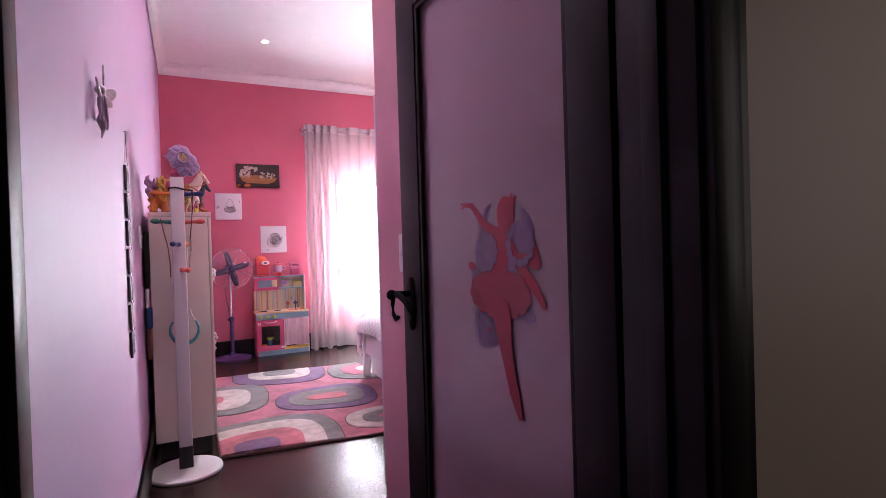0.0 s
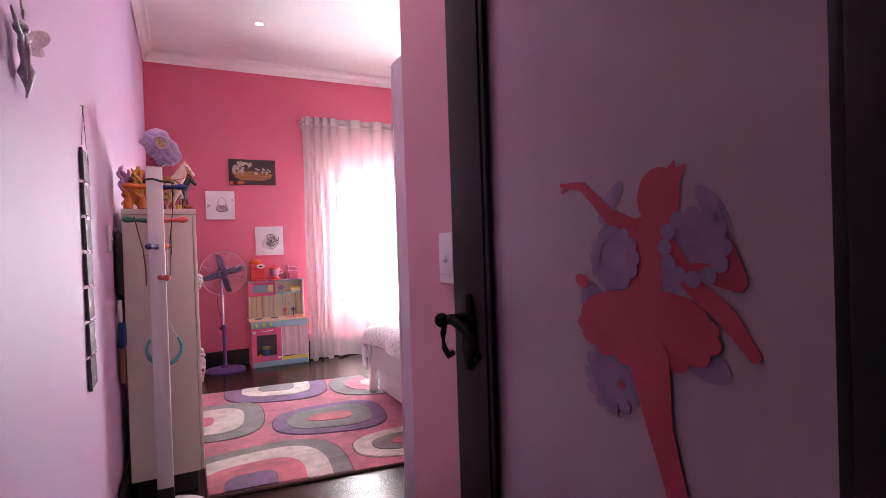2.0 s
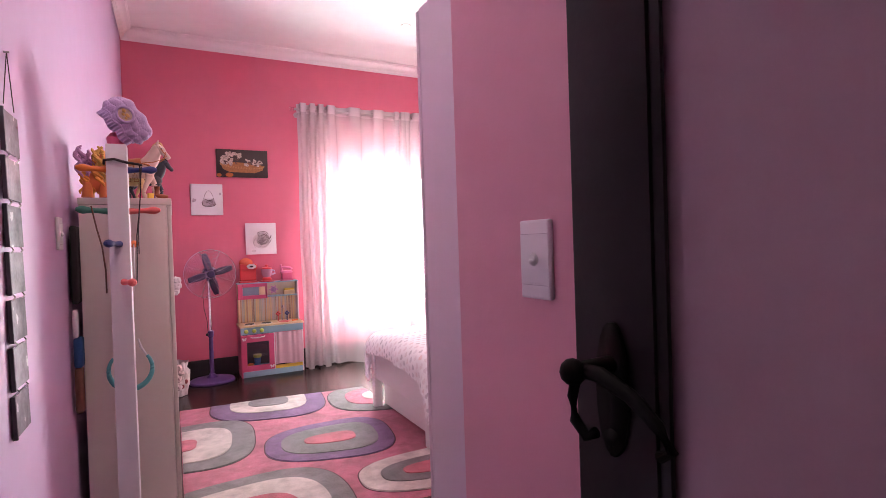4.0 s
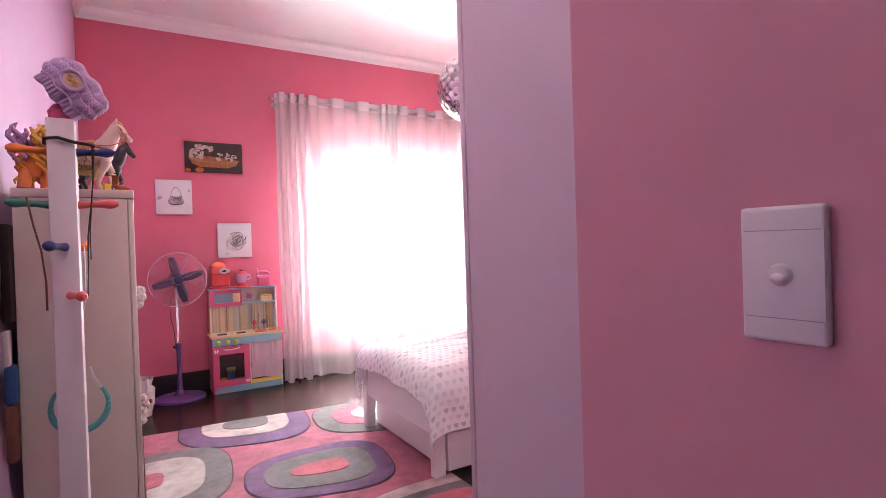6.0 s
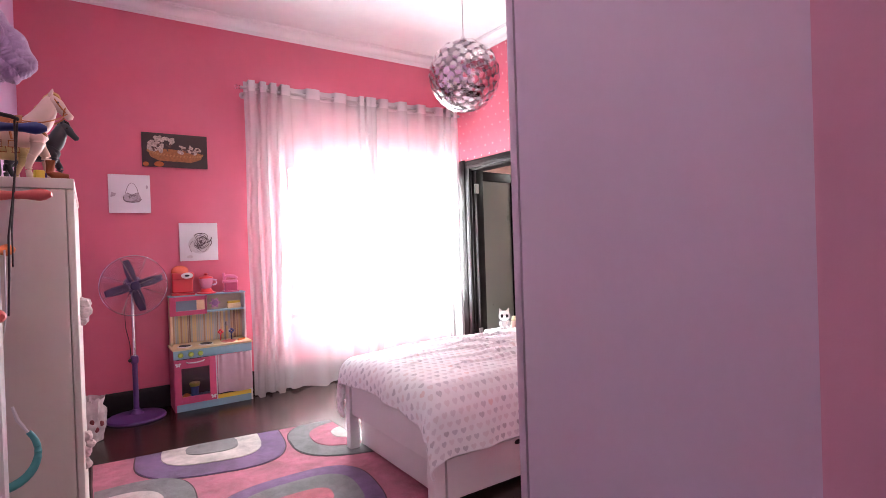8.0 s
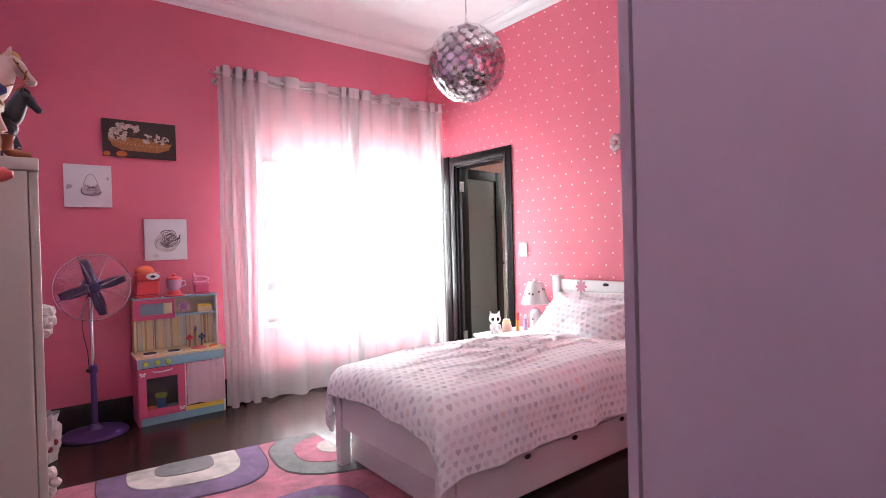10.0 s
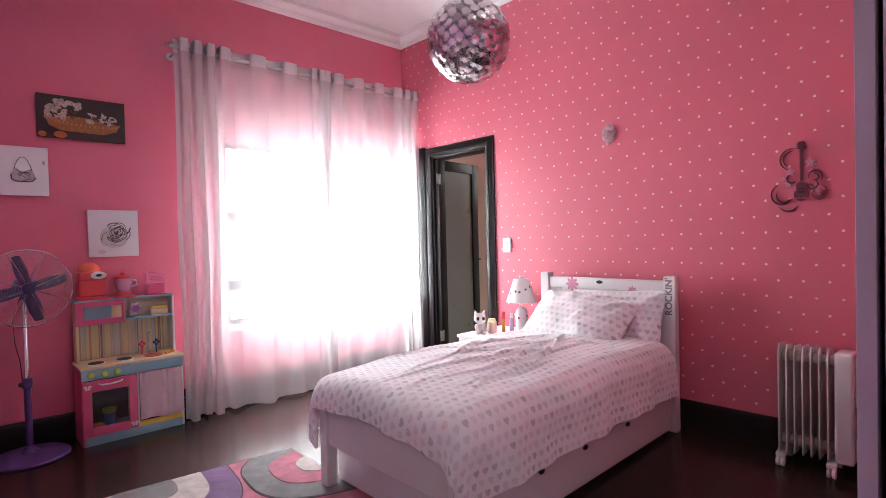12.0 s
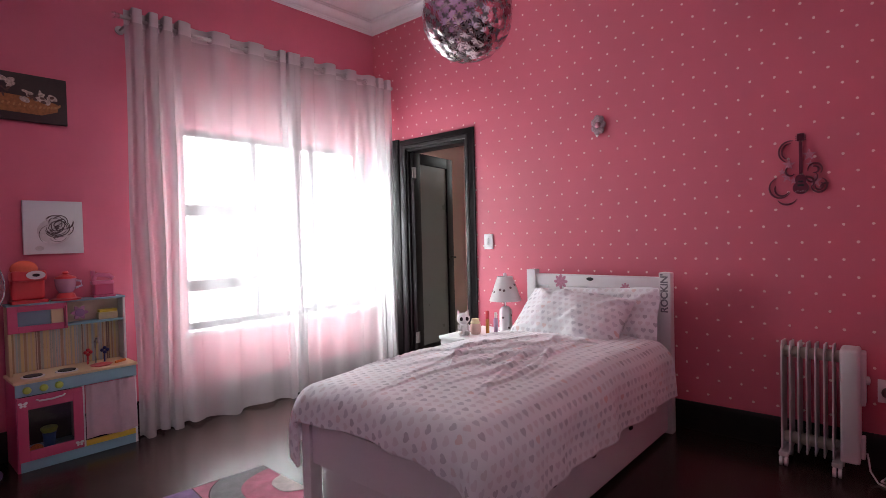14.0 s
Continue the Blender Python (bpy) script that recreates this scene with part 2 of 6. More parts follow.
M_wool = mat("lilac_wool", (0.50, 0.36, 0.58), 0.95, vary=0.2, coarse=20, fine=220, bump=0.8, sheen=0.4)

# ---- mesh helpers ----


def mesh_of(name, bm, material, smooth=True):
    me = bpy.data.meshes.new(name)
    bm.normal_update()
    bm.to_mesh(me)
    bm.free()
    me.materials.append(material)
    if smooth:
        me.shade_smooth()
        me.set_sharp_from_angle(angle=radians(38))
    return me


def part(name, bm, material, parent=None, label="", smooth=True):
    ob = new(name, mesh_of(name, bm, material, smooth))
    if parent is not None:
        ob.parent = parent
    return tagged(ob, label) if label else ob


def thing(name, label, category, m=None, group="", kind=""):
    ob = new(name)
    ob.empty_display_size = 0.05
    if m is not None:
        ob.matrix_world = m
    return tagged(ob, label, category, group, kind)


def B():
    return bmesh.new()


def box(bm, x0, y0, z0, x1, y1, z1, bevel=0.0, seg=2):
    r = bmesh.ops.create_cube(bm, size=1.0, matrix=Matrix.Translation(((x0 + x1) / 2, (y0 + y1) / 2, (z0 + z1) / 2)) @ Matrix.Diagonal((abs(x1 - x0), abs(y1 - y0), abs(z1 - z0), 1)))
    if bevel:
        es = list({e for v in r["verts"] for e in v.link_edges})
        bmesh.ops.bevel(bm, geom=es, offset=bevel, segments=seg, affect="EDGES", profile=0.6)
    return bm


def obox(bm, m, sx, sy, sz, bevel=0.0, seg=2):
    r = bmesh.ops.create_cube(bm, size=1.0, matrix=m @ Matrix.Diagonal((sx, sy, sz, 1)))
    if bevel:
        es = list({e for v in r["verts"] for e in v.link_edges})
        bmesh.ops.bevel(bm, geom=es, offset=bevel, segments=seg, affect="EDGES", profile=0.6)
    return bm


def cyl(bm, p0, p1, r0, r1=None, seg=20):
    p0, p1 = Vector(p0), Vector(p1)
    q = (p1 - p0).to_track_quat("Z", "Y").to_matrix().to_4x4()
    bmesh.ops.create_cone(bm, cap_ends=True, segments=seg, radius1=r0, radius2=r0 if r1 is None else r1, depth=(p1 - p0).length,
                          matrix=Matrix.Translation((p0 + p1) / 2) @ q)
    return bm


def ball(bm, c, r, sx=1, sy=1, sz=1, seg=18, rot=None):
    m = Matrix.Translation(c) @ (rot if rot is not None else Matrix()) @ Matrix.Diagonal((sx, sy, sz, 1))
    bmesh.ops.create_uvsphere(bm, u_segments=seg, v_segments=max(6, seg // 2), radius=r, matrix=m)
    return bm


def lathe(bm, profile, m=Matrix(), seg=28):
    """A turned shape from (radius, height) steps."""
    rings = []
    for r, z in profile:
        rings.append([bm.verts.new(m @ Vector((r * math.cos(2 * math.pi * i / seg), r * math.sin(2 * math.pi * i / seg), z))) for i in range(seg)])
    for a, b in zip(rings, rings[1:]):
        for i in range(seg):
            bm.faces.new((a[i], a[(i + 1) % seg], b[(i + 1) % seg], b[i]))
    bm.faces.new(list(reversed(rings[0])))
    bm.faces.new(rings[-1])
    return bm


def tube(bm, pts, r, seg=8, closed=False):
    pts = [Vector(p) for p in pts]
    n, rings = len(pts), []
    for i, p in enumerate(pts):
        a = pts[(i - 1) % n] if closed or i > 0 else p
        b = pts[(i + 1) % n] if closed or i < n - 1 else p
        q = (b - a).to_track_quat("Z", "Y")
        rr = r[i] if isinstance(r, (list, tuple)) else r
        rings.append([bm.verts.new(p + q @ Vector((rr * math.cos(2 * math.pi * k / seg), rr * math.sin(2 * math.pi * k / seg), 0))) for k in range(seg)])
    for i in range(n if closed else n - 1):
        a, b = rings[i], rings[(i + 1) % n]
        for k in range(seg):
            bm.faces.new((a[k], a[(k + 1) % seg], b[(k + 1) % seg], b[k]))
    if not closed:
        bm.faces.new(list(reversed(rings[0])))
        bm.faces.new(rings[-1])
    return bm


def sheet(bm, nu, nv, f, uvf=None, thick=0.0):
    """A surface f(u, v) over the unit square, with cloth measures as its UV map."""
    uvl = bm.loops.layers.uv.new("UVMap") if uvf else None
    g = [[bm.verts.new(f(i / nu, j / nv)) for j in range(nv + 1)] for i in range(nu + 1)]
    for i in range(nu):
        for j in range(nv):
            fa = bm.faces.new((g[i][j], g[i + 1][j], g[i + 1][j + 1], g[i][j + 1]))
            if uvf:
                for lp, (a, b) in zip(fa.loops, ((i, j), (i + 1, j), (i + 1, j + 1), (i, j + 1))):
                    lp[uvl].uv = uvf(a / nu, b / nv)
    return bm


def prism(bm, outline, m, depth):
    """A flat shape cut from a board: outline in the board's own plane, depth along its normal."""
    lo = [bm.verts.new(m @ Vector((x, y, 0))) for x, y in outline]
    hi = [bm.verts.new(m @ Vector((x, y, depth))) for x, y in outline]
    k = len(outline)
    bm.faces.new(list(reversed(lo)))
    bm.faces.new(hi)
    for i in range(k):
        bm.faces.new((lo[i], lo[(i + 1) % k], hi[(i + 1) % k], hi[i]))
    return bm


def extrude_profile(bm, prof, p0, p1, out):
    """A moulding: profile of (out, up) steps swept from p0 to p1."""
    p0, p1, out = Vector(p0), Vector(p1), Vector(out)
    a = [bm.verts.new(p0 + out * o + Vector((0, 0, u))) for o, u in prof]
    b = [bm.verts.new(p1 + out * o + Vector((0, 0, u))) for o, u in prof]
    for i in range(len(prof) - 1):
        bm.faces.new((a[i], a[i + 1], b[i + 1], b[i]))
    bm.faces.new(a)
    bm.faces.new(list(reversed(b)))
    bmesh.ops.recalc_face_normals(bm, faces=bm.faces)
    return bm


def on_north(x, z, y=YN):
    """A board's frame on the north wall: its x to the east, its y up, its normal into the room."""
    return Matrix.Translation((x, y, z)) @ Matrix.Rotation(radians(90), 4, "X")


def on_east(y, z, x=XE):
    return Matrix.Translation((x, y, z)) @ Matrix.Rotation(radians(-90), 4, "Z") @ Matrix.Rotation(radians(90), 4, "X")


def on_west(y, z, x=0.0):
    return Matrix.Translation((x, y, z)) @ Matrix.Rotation(radians(90), 4, "Z") @ Matrix.Rotation(radians(90), 4, "X")


def structure(name, bm, material, label, category, smooth=False):
    return tagged(part(name, bm, material, None, "", smooth), label, category, "", "structure")

# ---- the large structure ----
bm = B()
box(bm, -1.6, 1.4, -0.12, 2.6, YH0 + 0.07, 0.0)
box(bm, -0.15, YH0 + 0.07, -0.12, 3.945, 9.93, 0.0)
structure("floor", bm, M_floor, "dark brown glossy laminate floor running from hall to bedroom", "floor")
structure("floor_2", box(B(), 3.945, 7.6, -0.12, 6.0, 10.4, -0.002), mat("stone_floor_tile", (0.30, 0.26, 0.22), 0.35), "beige tiled floor of the adjoining bathroom", "floor")
structure("ceiling", box(B(), -0.15, 3.74, ZC, 3.945, 9.93, ZC + 0.12), M_ceiling, "smooth white plastered bedroom ceiling", "ceiling")
structure("ceiling_2", box(B(), -1.6, 1.4, 2.75, 2.6, 3.6, 2.87), M_ceiling, "plain white hall ceiling", "ceiling")
structure("ceiling_3", box(B(), 3.945, 7.6, 2.75, 6.0, 10.4, 2.87), M_ceiling, "plain white bathroom ceiling", "ceiling")
structure("wall_west", box(B(), -0.16, YH1, 0, -0.008, 9.93, ZC), M_lilac, "pale lilac painted plaster wall beside the entrance", "wall")
WX0, WX1, WZ0, WZ1 = 1.955, 3.74, 0.585, 2.09
bm = B()
box(bm, -0.008, YN, 0, WX0, 9.93, ZC)
box(bm, WX1, YN, 0, 3.945, 9.93, ZC)
box(bm, WX0, YN, 0, WX1, 9.93, WZ0)
box(bm, WX0, YN, WZ1, WX1, 9.93, ZC)
structure("wall_north", bm, M_north, "deep pink painted wall with the window", "wall")
DY0, DY1, DZ = 8.55, 9.29, 2.07
bm = B()
box(bm, XE, YP, 0, 3.945, DY0, ZC)
box(bm, XE, DY1, 0, 3.945, YN, ZC)
box(bm, XE, DY0, DZ, 3.945, DY1, ZC)
structure("wall_east", bm, M_east, "deep pink wall scattered with small pale dots", "wall")
structure("wall_south", box(B(), 1.03, 4.90, 0, 3.945, YP, ZC), M_north, "pink painted wall behind the wardrobe", "wall")
bm = B()
box(bm, XP, YH1, 0, 1.03, YP, ZC, 0.008)
structure("wall_passage", bm, M_rose, "rose pink painted wall of the entrance passage", "wall", True)
bm = B()
box(bm, -1.6, YH0, 0, 0.045, YH1, ZC)
box(bm, 0.90, YH0, 0, 2.6, YH1, ZC)
box(bm, 0.045, YH0, 2.10, 0.90, YH1, ZC)
structure("wall_hall_north", bm, M_beige, "beige painted hall wall round the bedroom door", "wall")
structure("wall_hall_south", box(B(), -1.6, 1.28, 0, 2.6, 1.4, 2.75), M_beige, "beige painted hall wall", "wall")
structure("wall_hall_west", box(B(), -1.72, 1.4, 0, -1.6, YH0, 2.75), M_beige, "beige painted hall wall", "wall")
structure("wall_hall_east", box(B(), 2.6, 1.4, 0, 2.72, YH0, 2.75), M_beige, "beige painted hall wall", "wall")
structure("wall_bathroom_north", box(B(), 3.945, 10.3, 0, 6.0, 10.4, 2.75), M_beige, "beige wall of the adjoining bathroom", "wall")
structure("wall_bathroom_south", box(B(), 3.945, 7.6, 0, 6.0, 7.7, 2.75), M_beige, "beige wall of the adjoining bathroom", "wall")
structure("wall_bathroom_east", box(B(), 5.9, 7.7, 0, 6.0, 10.3, 2.75), M_beige, "beige wall of the adjoining bathroom", "wall")

# cornice: a stepped cove
CORN = [(0.0, 0.0), (0.012, 0.0), (0.016, 0.012), (0.026, 0.016), (0.030, 0.030), (0.042, 0.034)] + \
       [(0.042 + 0.075 * (1 - math.cos(a)), 0.036 + 0.072 * math.sin(a)) for a in [radians(k * 15) for k in range(0, 7)]] + \
       [(0.125, 0.110), (0.128, 0.122), (0.140, 0.126), (0.142, 0.142), (0.0, 0.142)]
CORN = [(o * 0.66, u * 0.107 / 0.142) for o, u in CORN]
CZ = 3.218
for nm, p0, p1, out in (("cornice_1", (0, YN, CZ), (XE, YN, CZ), (0, -1, 0)), ("cornice_2", (XE, YN, CZ), (XE, YP, CZ), (-1, 0, 0)),
                        ("cornice_3", (0, YP, CZ), (0, YN, CZ), (1, 0, 0)), ("cornice_4", (0, YH1, CZ), (0, YP, CZ), (1, 0, 0))):
    structure(nm, extrude_profile(B(), CORN, p0, p1, out), M_cornice, "white moulded plaster cornice under the ceiling", "cornice", True)
SKIRT = [(0.0, 0.0), (0.018, 0.0), (0.018, 0.145), (0.013, 0.160), (0.008, 0.170), (0.0, 0.172)]
for nm, p0, p1, out in (("baseboard_1", (0, YN, 0), (XE, YN, 0), (0, -1, 0)), ("baseboard_2", (XE, 8.45, 0), (XE, YP, 0), (-1, 0, 0)),
                        ("baseboard_3", (0, YH1 + 0.03, 0), (0, YN, 0), (1, 0, 0)), ("baseboard_4", (XP, YH1 + 0.03, 0), (XP, YP, 0), (-1, 0, 0)),
                        ("baseboard_5", (0.99, YH0, 0), (2.6, YH0, 0), (0, -1, 0))):
    structure(nm, extrude_profile(B(), SKIRT, p0, p1, out), M_dark, "dark stained wooden baseboard", "baseboard", True)

# entrance door frame with moulded architraves
ARCH = [(0.0, 0.0), (0.0, 0.020), (0.012, 0.026), (0.030, 0.026), (0.036, 0.020), (0.060, 0.020), (0.070, 0.014), (0.085, 0.014), (0.085, 0.0)]


def architrave(bm, m, w, h):
    """A moulded surround of an opening w wide and h high in the board plane m."""
    prev = None
    for (sx, sz, ex, ez) in ((0, 0, -1, 0), (0, h, -1, 1), (w, h, 1, 1), (w, 0, 1, 0)):
        ring = [bm.verts.new(m @ Vector((sx + ex * o, sz + ez * o, u))) for o, u in ARCH]
        if prev:
            for i in range(len(ring) - 1):
                bm.faces.new((prev[i], prev[i + 1], ring[i + 1], ring[i]))
        prev = ring
    bmesh.ops.recalc_face_normals(bm, faces=bm.faces)
    return bm


door_frame = thing("door_frame_1", "dark stained wooden entrance door frame with moulded architrave", "door frame", kind="structure")
part("jamb", box(B(), 0.045, YH0 - 0.004, 0, 0.085, YH1 + 0.004, 2.06, 0.003), M_dark, door_frame)
part("jamb", box(B(), 0.862, YH0 - 0.004, 0, 0.90, YH1 + 0.004, 2.06, 0.003), M_dark, door_frame)
part("head", box(B(), 0.045, YH0 - 0.004, 2.06, 0.90, YH1 + 0.004, 2.10, 0.003), M_dark, door_frame)
part("stop", box(B(), 0.085, YH0 + 0.05, 0, 0.097, YH0 + 0.085, 2.06, 0.002), M_dark, door_frame)
part("stop", box(B(), 0.850, YH0 + 0.05, 0, 0.862, YH0 + 0.085, 2.06, 0.002), M_dark, door_frame)
part("architrave", architrave(B(), Matrix.Translation((0.075, YH0, 0)) @ Matrix.Rotation(radians(90), 4, "X"), 0.797, 2.07), M_dark, door_frame)

# entrance door, open into the passage
HX, HY, FX, FY = 0.856, 3.752, 0.808, 4.573
LEAF = math.hypot(FX - HX, FY - HY)
dm = Matrix.Translation((HX, HY, 0.008)) @ Matrix.Rotation(math.atan2(FY - HY, FX - HX), 4, "Z")   # x along the leaf, -y into the wall side
door = thing("door_1", "open dark-framed door with frosted lilac glass and fairy sticker", "door", dm, kind="structure")
ST0, ST1, DH, TH = 0.102, 0.116, 2.035, 0.036
for nm, a in (("stile", (0, -TH, 0, ST0, 0, DH)), ("stile", (LEAF - ST1, -TH, 0, LEAF, 0, DH)), ("rail", (ST0, -TH, DH - 0.13, LEAF - ST1, 0, DH)), ("rail", (ST0, -TH, 0, LEAF - ST1, 0, 0.20))):
    part(nm, box(B(), *a, 0.004), M_dark, door)
for a in ((ST0, -0.012, 0.20, ST0 + 0.014, -0.004, DH - 0.13), (LEAF - ST1 - 0.014, -0.012, 0.20, LEAF - ST1, -0.004, DH - 0.13),
          (ST0, -0.012, 0.20, LEAF - ST1, -0.004, 0.214), (ST0, -0.012, DH - 0.144, LEAF - ST1, -0.004, DH - 0.13)):
    part("glazing_bead", box(B(), *a, 0.003), M_dark, door)
part("glass", box(B(), ST0 - 0.005, -0.026, 0.195, LEAF - ST1 + 0.005, -0.020, DH - 0.125), M_frost, door, "frosted lilac glass panel")

# fairy sticker on the door glass, made of flat cut shapes; x along the leaf, y up


def ellipse(cx, cy, rx, ry, turn=0.0, k=22):
    c, s = math.cos(radians(turn)), math.sin(radians(turn))
    return [(cx + rx * math.cos(a) * c - ry * math.sin(a) * s, cy + rx * math.cos(a) * s + ry * math.sin(a) * c) for a in [2 * math.pi * i / k for i in range(k)]]


def limb(x0, y0, x1, y1, w0, w1):
    d = Vector((x1 - x0, y1 - y0)).normalized()
    p = Vector((-d.y, d.x))
    out = []
    for i in range(7):
        a = math.pi * (0.5 + i / 6)
        q = d * math.cos(a) + p * math.sin(a)
        out.append((x0 + q.x * w0, y0 + q.y * w0))
    for i in range(7):
        a = math.pi * (-0.5 + i / 6)
        q = d * math.cos(a) + p * math.sin(a)
        out.append((x1 + q.x * w1, y1 + q.y * w1))
    return out


M_fairy = mat("red_vinyl", (0.40, 0.020, 0.052), 0.35, vary=0.1, coarse=12, bump=0.05)
M_wing = mat("purple_vinyl", (0.24, 0.13, 0.25), 0.35, vary=0.25, coarse=40, bump=0.1)
gl = Matrix.Translation((0, -0.0196, -0.008)) @ Matrix.Rotation(radians(-90), 4, "X") @ Matrix.Diagonal((1, -1, 1, 1))


def leaf_u(y):
    return (y - HY) * LEAF / (FY - HY)


def sticker(name, outlines, material, parent, label, lift):
    bm = B()
    for k, o in enumerate(outlines):
        prism(bm, [(leaf_u(y), z) for y, z in o], Matrix.Translation((0, lift + 0.00008 * k, 0)) @ gl, 0.0003)
    bmesh.ops.recalc_face_normals(bm, faces=bm.faces)
    return part(name, bm, material, parent, label, False)


wings = [ellipse(4.154, 1.302, 0.013, 0.036, 38), ellipse(4.155, 1.225, 0.030, 0.050, 10), ellipse(4.150, 1.190, 0.026, 0.022), ellipse(4.026, 1.238, 0.044, 0.040),
         ellipse(3.998, 1.284, 0.012, 0.034, -36), ellipse(4.062, 1.192, 0.022, 0.020), ellipse(4.160, 1.048, 0.044, 0.046), ellipse(4.012, 1.092, 0.034, 0.020, 20), ellipse(4.196, 1.160, 0.022, 0.026)]
for cx, cy, rad in ((4.160, 1.046, 0.044), (4.150, 1.222, 0.036), (4.024, 1.236, 0.040)):
    wings += [ellipse(cx + rad * math.cos(a), cy + rad * math.sin(a), 0.011, 0.011, 0, 12) for a in [2 * math.pi * i / 12 for i in range(12)]]
sticker("sticker_wings", wings, M_wing, door, "purple fairy wings sticker", 0.0)
body = [ellipse(4.073, 1.302, 0.033, 0.040), limb(4.076, 1.268, 4.090, 1.245, 0.022, 0.032), limb(4.095, 1.248, 4.098, 1.165, 0.032, 0.025),
        limb(4.122, 1.262, 4.156, 1.283, 0.018, 0.011), limb(4.156, 1.283, 4.206, 1.330, 0.011, 0.007), limb(4.206, 1.331, 4.236, 1.335, 0.007, 0.005),
        limb(4.236, 1.335, 4.252, 1.327, 0.004, 0.003), limb(4.236, 1.335, 4.254, 1.338, 0.004, 0.003),
        limb(4.066, 1.240, 4.025, 1.187, 0.017, 0.012), limb(4.025, 1.187, 3.983, 1.154, 0.012, 0.013), limb(3.983, 1.154, 3.952, 1.112, 0.013, 0.008),
        limb(4.020, 1.206, 3.975, 1.199, 0.011, 0.014), limb(3.980, 1.238, 3.970, 1.196, 0.008, 0.013), ellipse(4.213, 1.186, 0.015, 0.010, 20),
        ellipse(4.106, 1.130, 0.112, 0.046, 4), ellipse(4.095, 1.150, 0.090, 0.030), ellipse(4.142, 1.040, 0.006, 0.006)]
body += [limb(4.066 - 0.008 * k, 1.322, 4.062 - 0.015 * k, 1.344 - 0.006 * abs(k - 1), 0.012, 0.0025) for k in (-2, -1, 0, 1, 2)]
body += [ellipse(4.106 + 0.098 * math.cos(a), 1.124 + 0.042 * math.sin(a), 0.020, 0.014, 0, 14) for a in [radians(165 + 24 * k) for k in range(9)]]
body += [limb(4.094, 1.085, 4.080, 1.00, 0.034, 0.021), limb(4.080, 1.00, 4.055, 0.915, 0.021, 0.016), limb(4.055, 0.915, 4.036, 0.866, 0.018, 0.009)]
sticker("sticker_fairy", body, M_fairy, door, "red dancing fairy sticker", 0.0008)
hz = 1.092
lever = part("handle", B(), mat("black_iron", (0.006, 0.005, 0.005), 0.6, vary=0.3, bump=0.2, spec=0.12), door, "black wrought iron lever handle")
bm = B()
hu = LEAF - 0.062
prism(bm, ellipse(hu, hz - 0.03, 0.022, 0.078), Matrix.Translation((0, 0.0005, 0)) @ Matrix.Rotation(radians(90), 4, "X") @ Matrix.Diagonal((1, 1, -1, 1)), 0.007)
bmesh.ops.recalc_face_normals(bm, faces=bm.faces)
cyl(bm, (hu, 0, hz), (hu, 0.055, hz), 0.010)
ball(bm, (hu, 0.066, hz), 0.015, seg=12)
tube(bm, [(hu, 0.055, hz), (hu - 0.03, 0.058, hz + 0.002), (hu - 0.07, 0.058, hz - 0.012), (hu - 0.10, 0.056, hz - 0.035), (hu - 0.112, 0.054, hz - 0.055), (hu - 0.098, 0.053, hz - 0.064)], [0.009, 0.009, 0.008, 0.007, 0.006, 0.006])
tube(bm, [(hu + 0.004, 0.057, hz - 0.005), (hu + 0.008, 0.060, hz - 0.03), (hu + 0.005, 0.060, hz - 0.055), (hu - 0.010, 0.058, hz - 0.07), (hu - 0.022, 0.056, hz - 0.062)], 0.006)
cyl(bm, (hu, 0, hz - 0.085), (hu, 0.010, hz - 0.085), 0.010)
bm.to_mesh(lever.data)
bm.free()
lever.data.shade_smooth()

# bathroom door and its frame in the east wall
frame2 = thing("door_frame_2", "dark stained wooden bathroom door frame with moulded architrave", "door frame", kind="structure")
part("architrave", architrave(B(), on_east(DY1 - 0.012, 0), DY1 - DY0 - 0.024, DZ - 0.012), M_dark, frame2)
part("jamb", box(B(), XE - 0.004, DY0, 0, 3.949, DY0 + 0.035, DZ, 0.003), M_dark, frame2)
part("jamb", box(B(), XE - 0.004, DY1 - 0.035, 0, 3.949, DY1, DZ, 0.003), M_dark, frame2)
part("head", box(B(), XE - 0.004, DY0 + 0.035, DZ - 0.035, 3.949, DY1 - 0.035, DZ, 0.003), M_dark, frame2)
bm = B()
box(bm, XE - 0.02, DY1 + 0.074, 0, XE + 0.0, YN - 0.018, 2.16, 0.004)
part("side_board", bm, M_dark, frame2)
door2 = thing("door_2", "dark-framed bathroom door with grey frosted glass standing open", "door", Matrix.Translation((3.812, DY1 - 0.040, 0.008)) @ Matrix.Rotation(radians(8.5), 4, "Z"), kind="structure")
M_grey = mat("grey_frosted_glass", (0.24, 0.25, 0.24), 0.3, vary=0.06, bump=0.03)
for nm, a in (("stile", (0, -0.04, 0, 0.10, 0, 2.02)), ("stile", (0.57, -0.04, 0, 0.67, 0, 2.02)), ("rail", (0.10, -0.04, 1.92, 0.57, 0, 2.02)), ("rail", (0.10, -0.04, 0, 0.57, 0, 0.2))):
    part(nm, box(B(), *a, 0.003), M_dark, door2)
part("glass", box(B(), 0.098, -0.022, 0.198, 0.572, -0.016, 1.922), M_grey, door2, "grey frosted glass panel")
for z in (0.25, 1.78):
    bm = B()
    cyl(bm, (0.0, -0.046, z), (0.0, -0.046, z + 0.10), 0.007)
    box(bm, -0.03, -0.044, z, 0.03, -0.040, z + 0.10)
    part("hinge", bm, M_steel, door2, "steel butt hinge")
bm = B()
cyl(bm, (0.62, -0.04, 1.02), (0.62, -0.09, 1.02), 0.009)
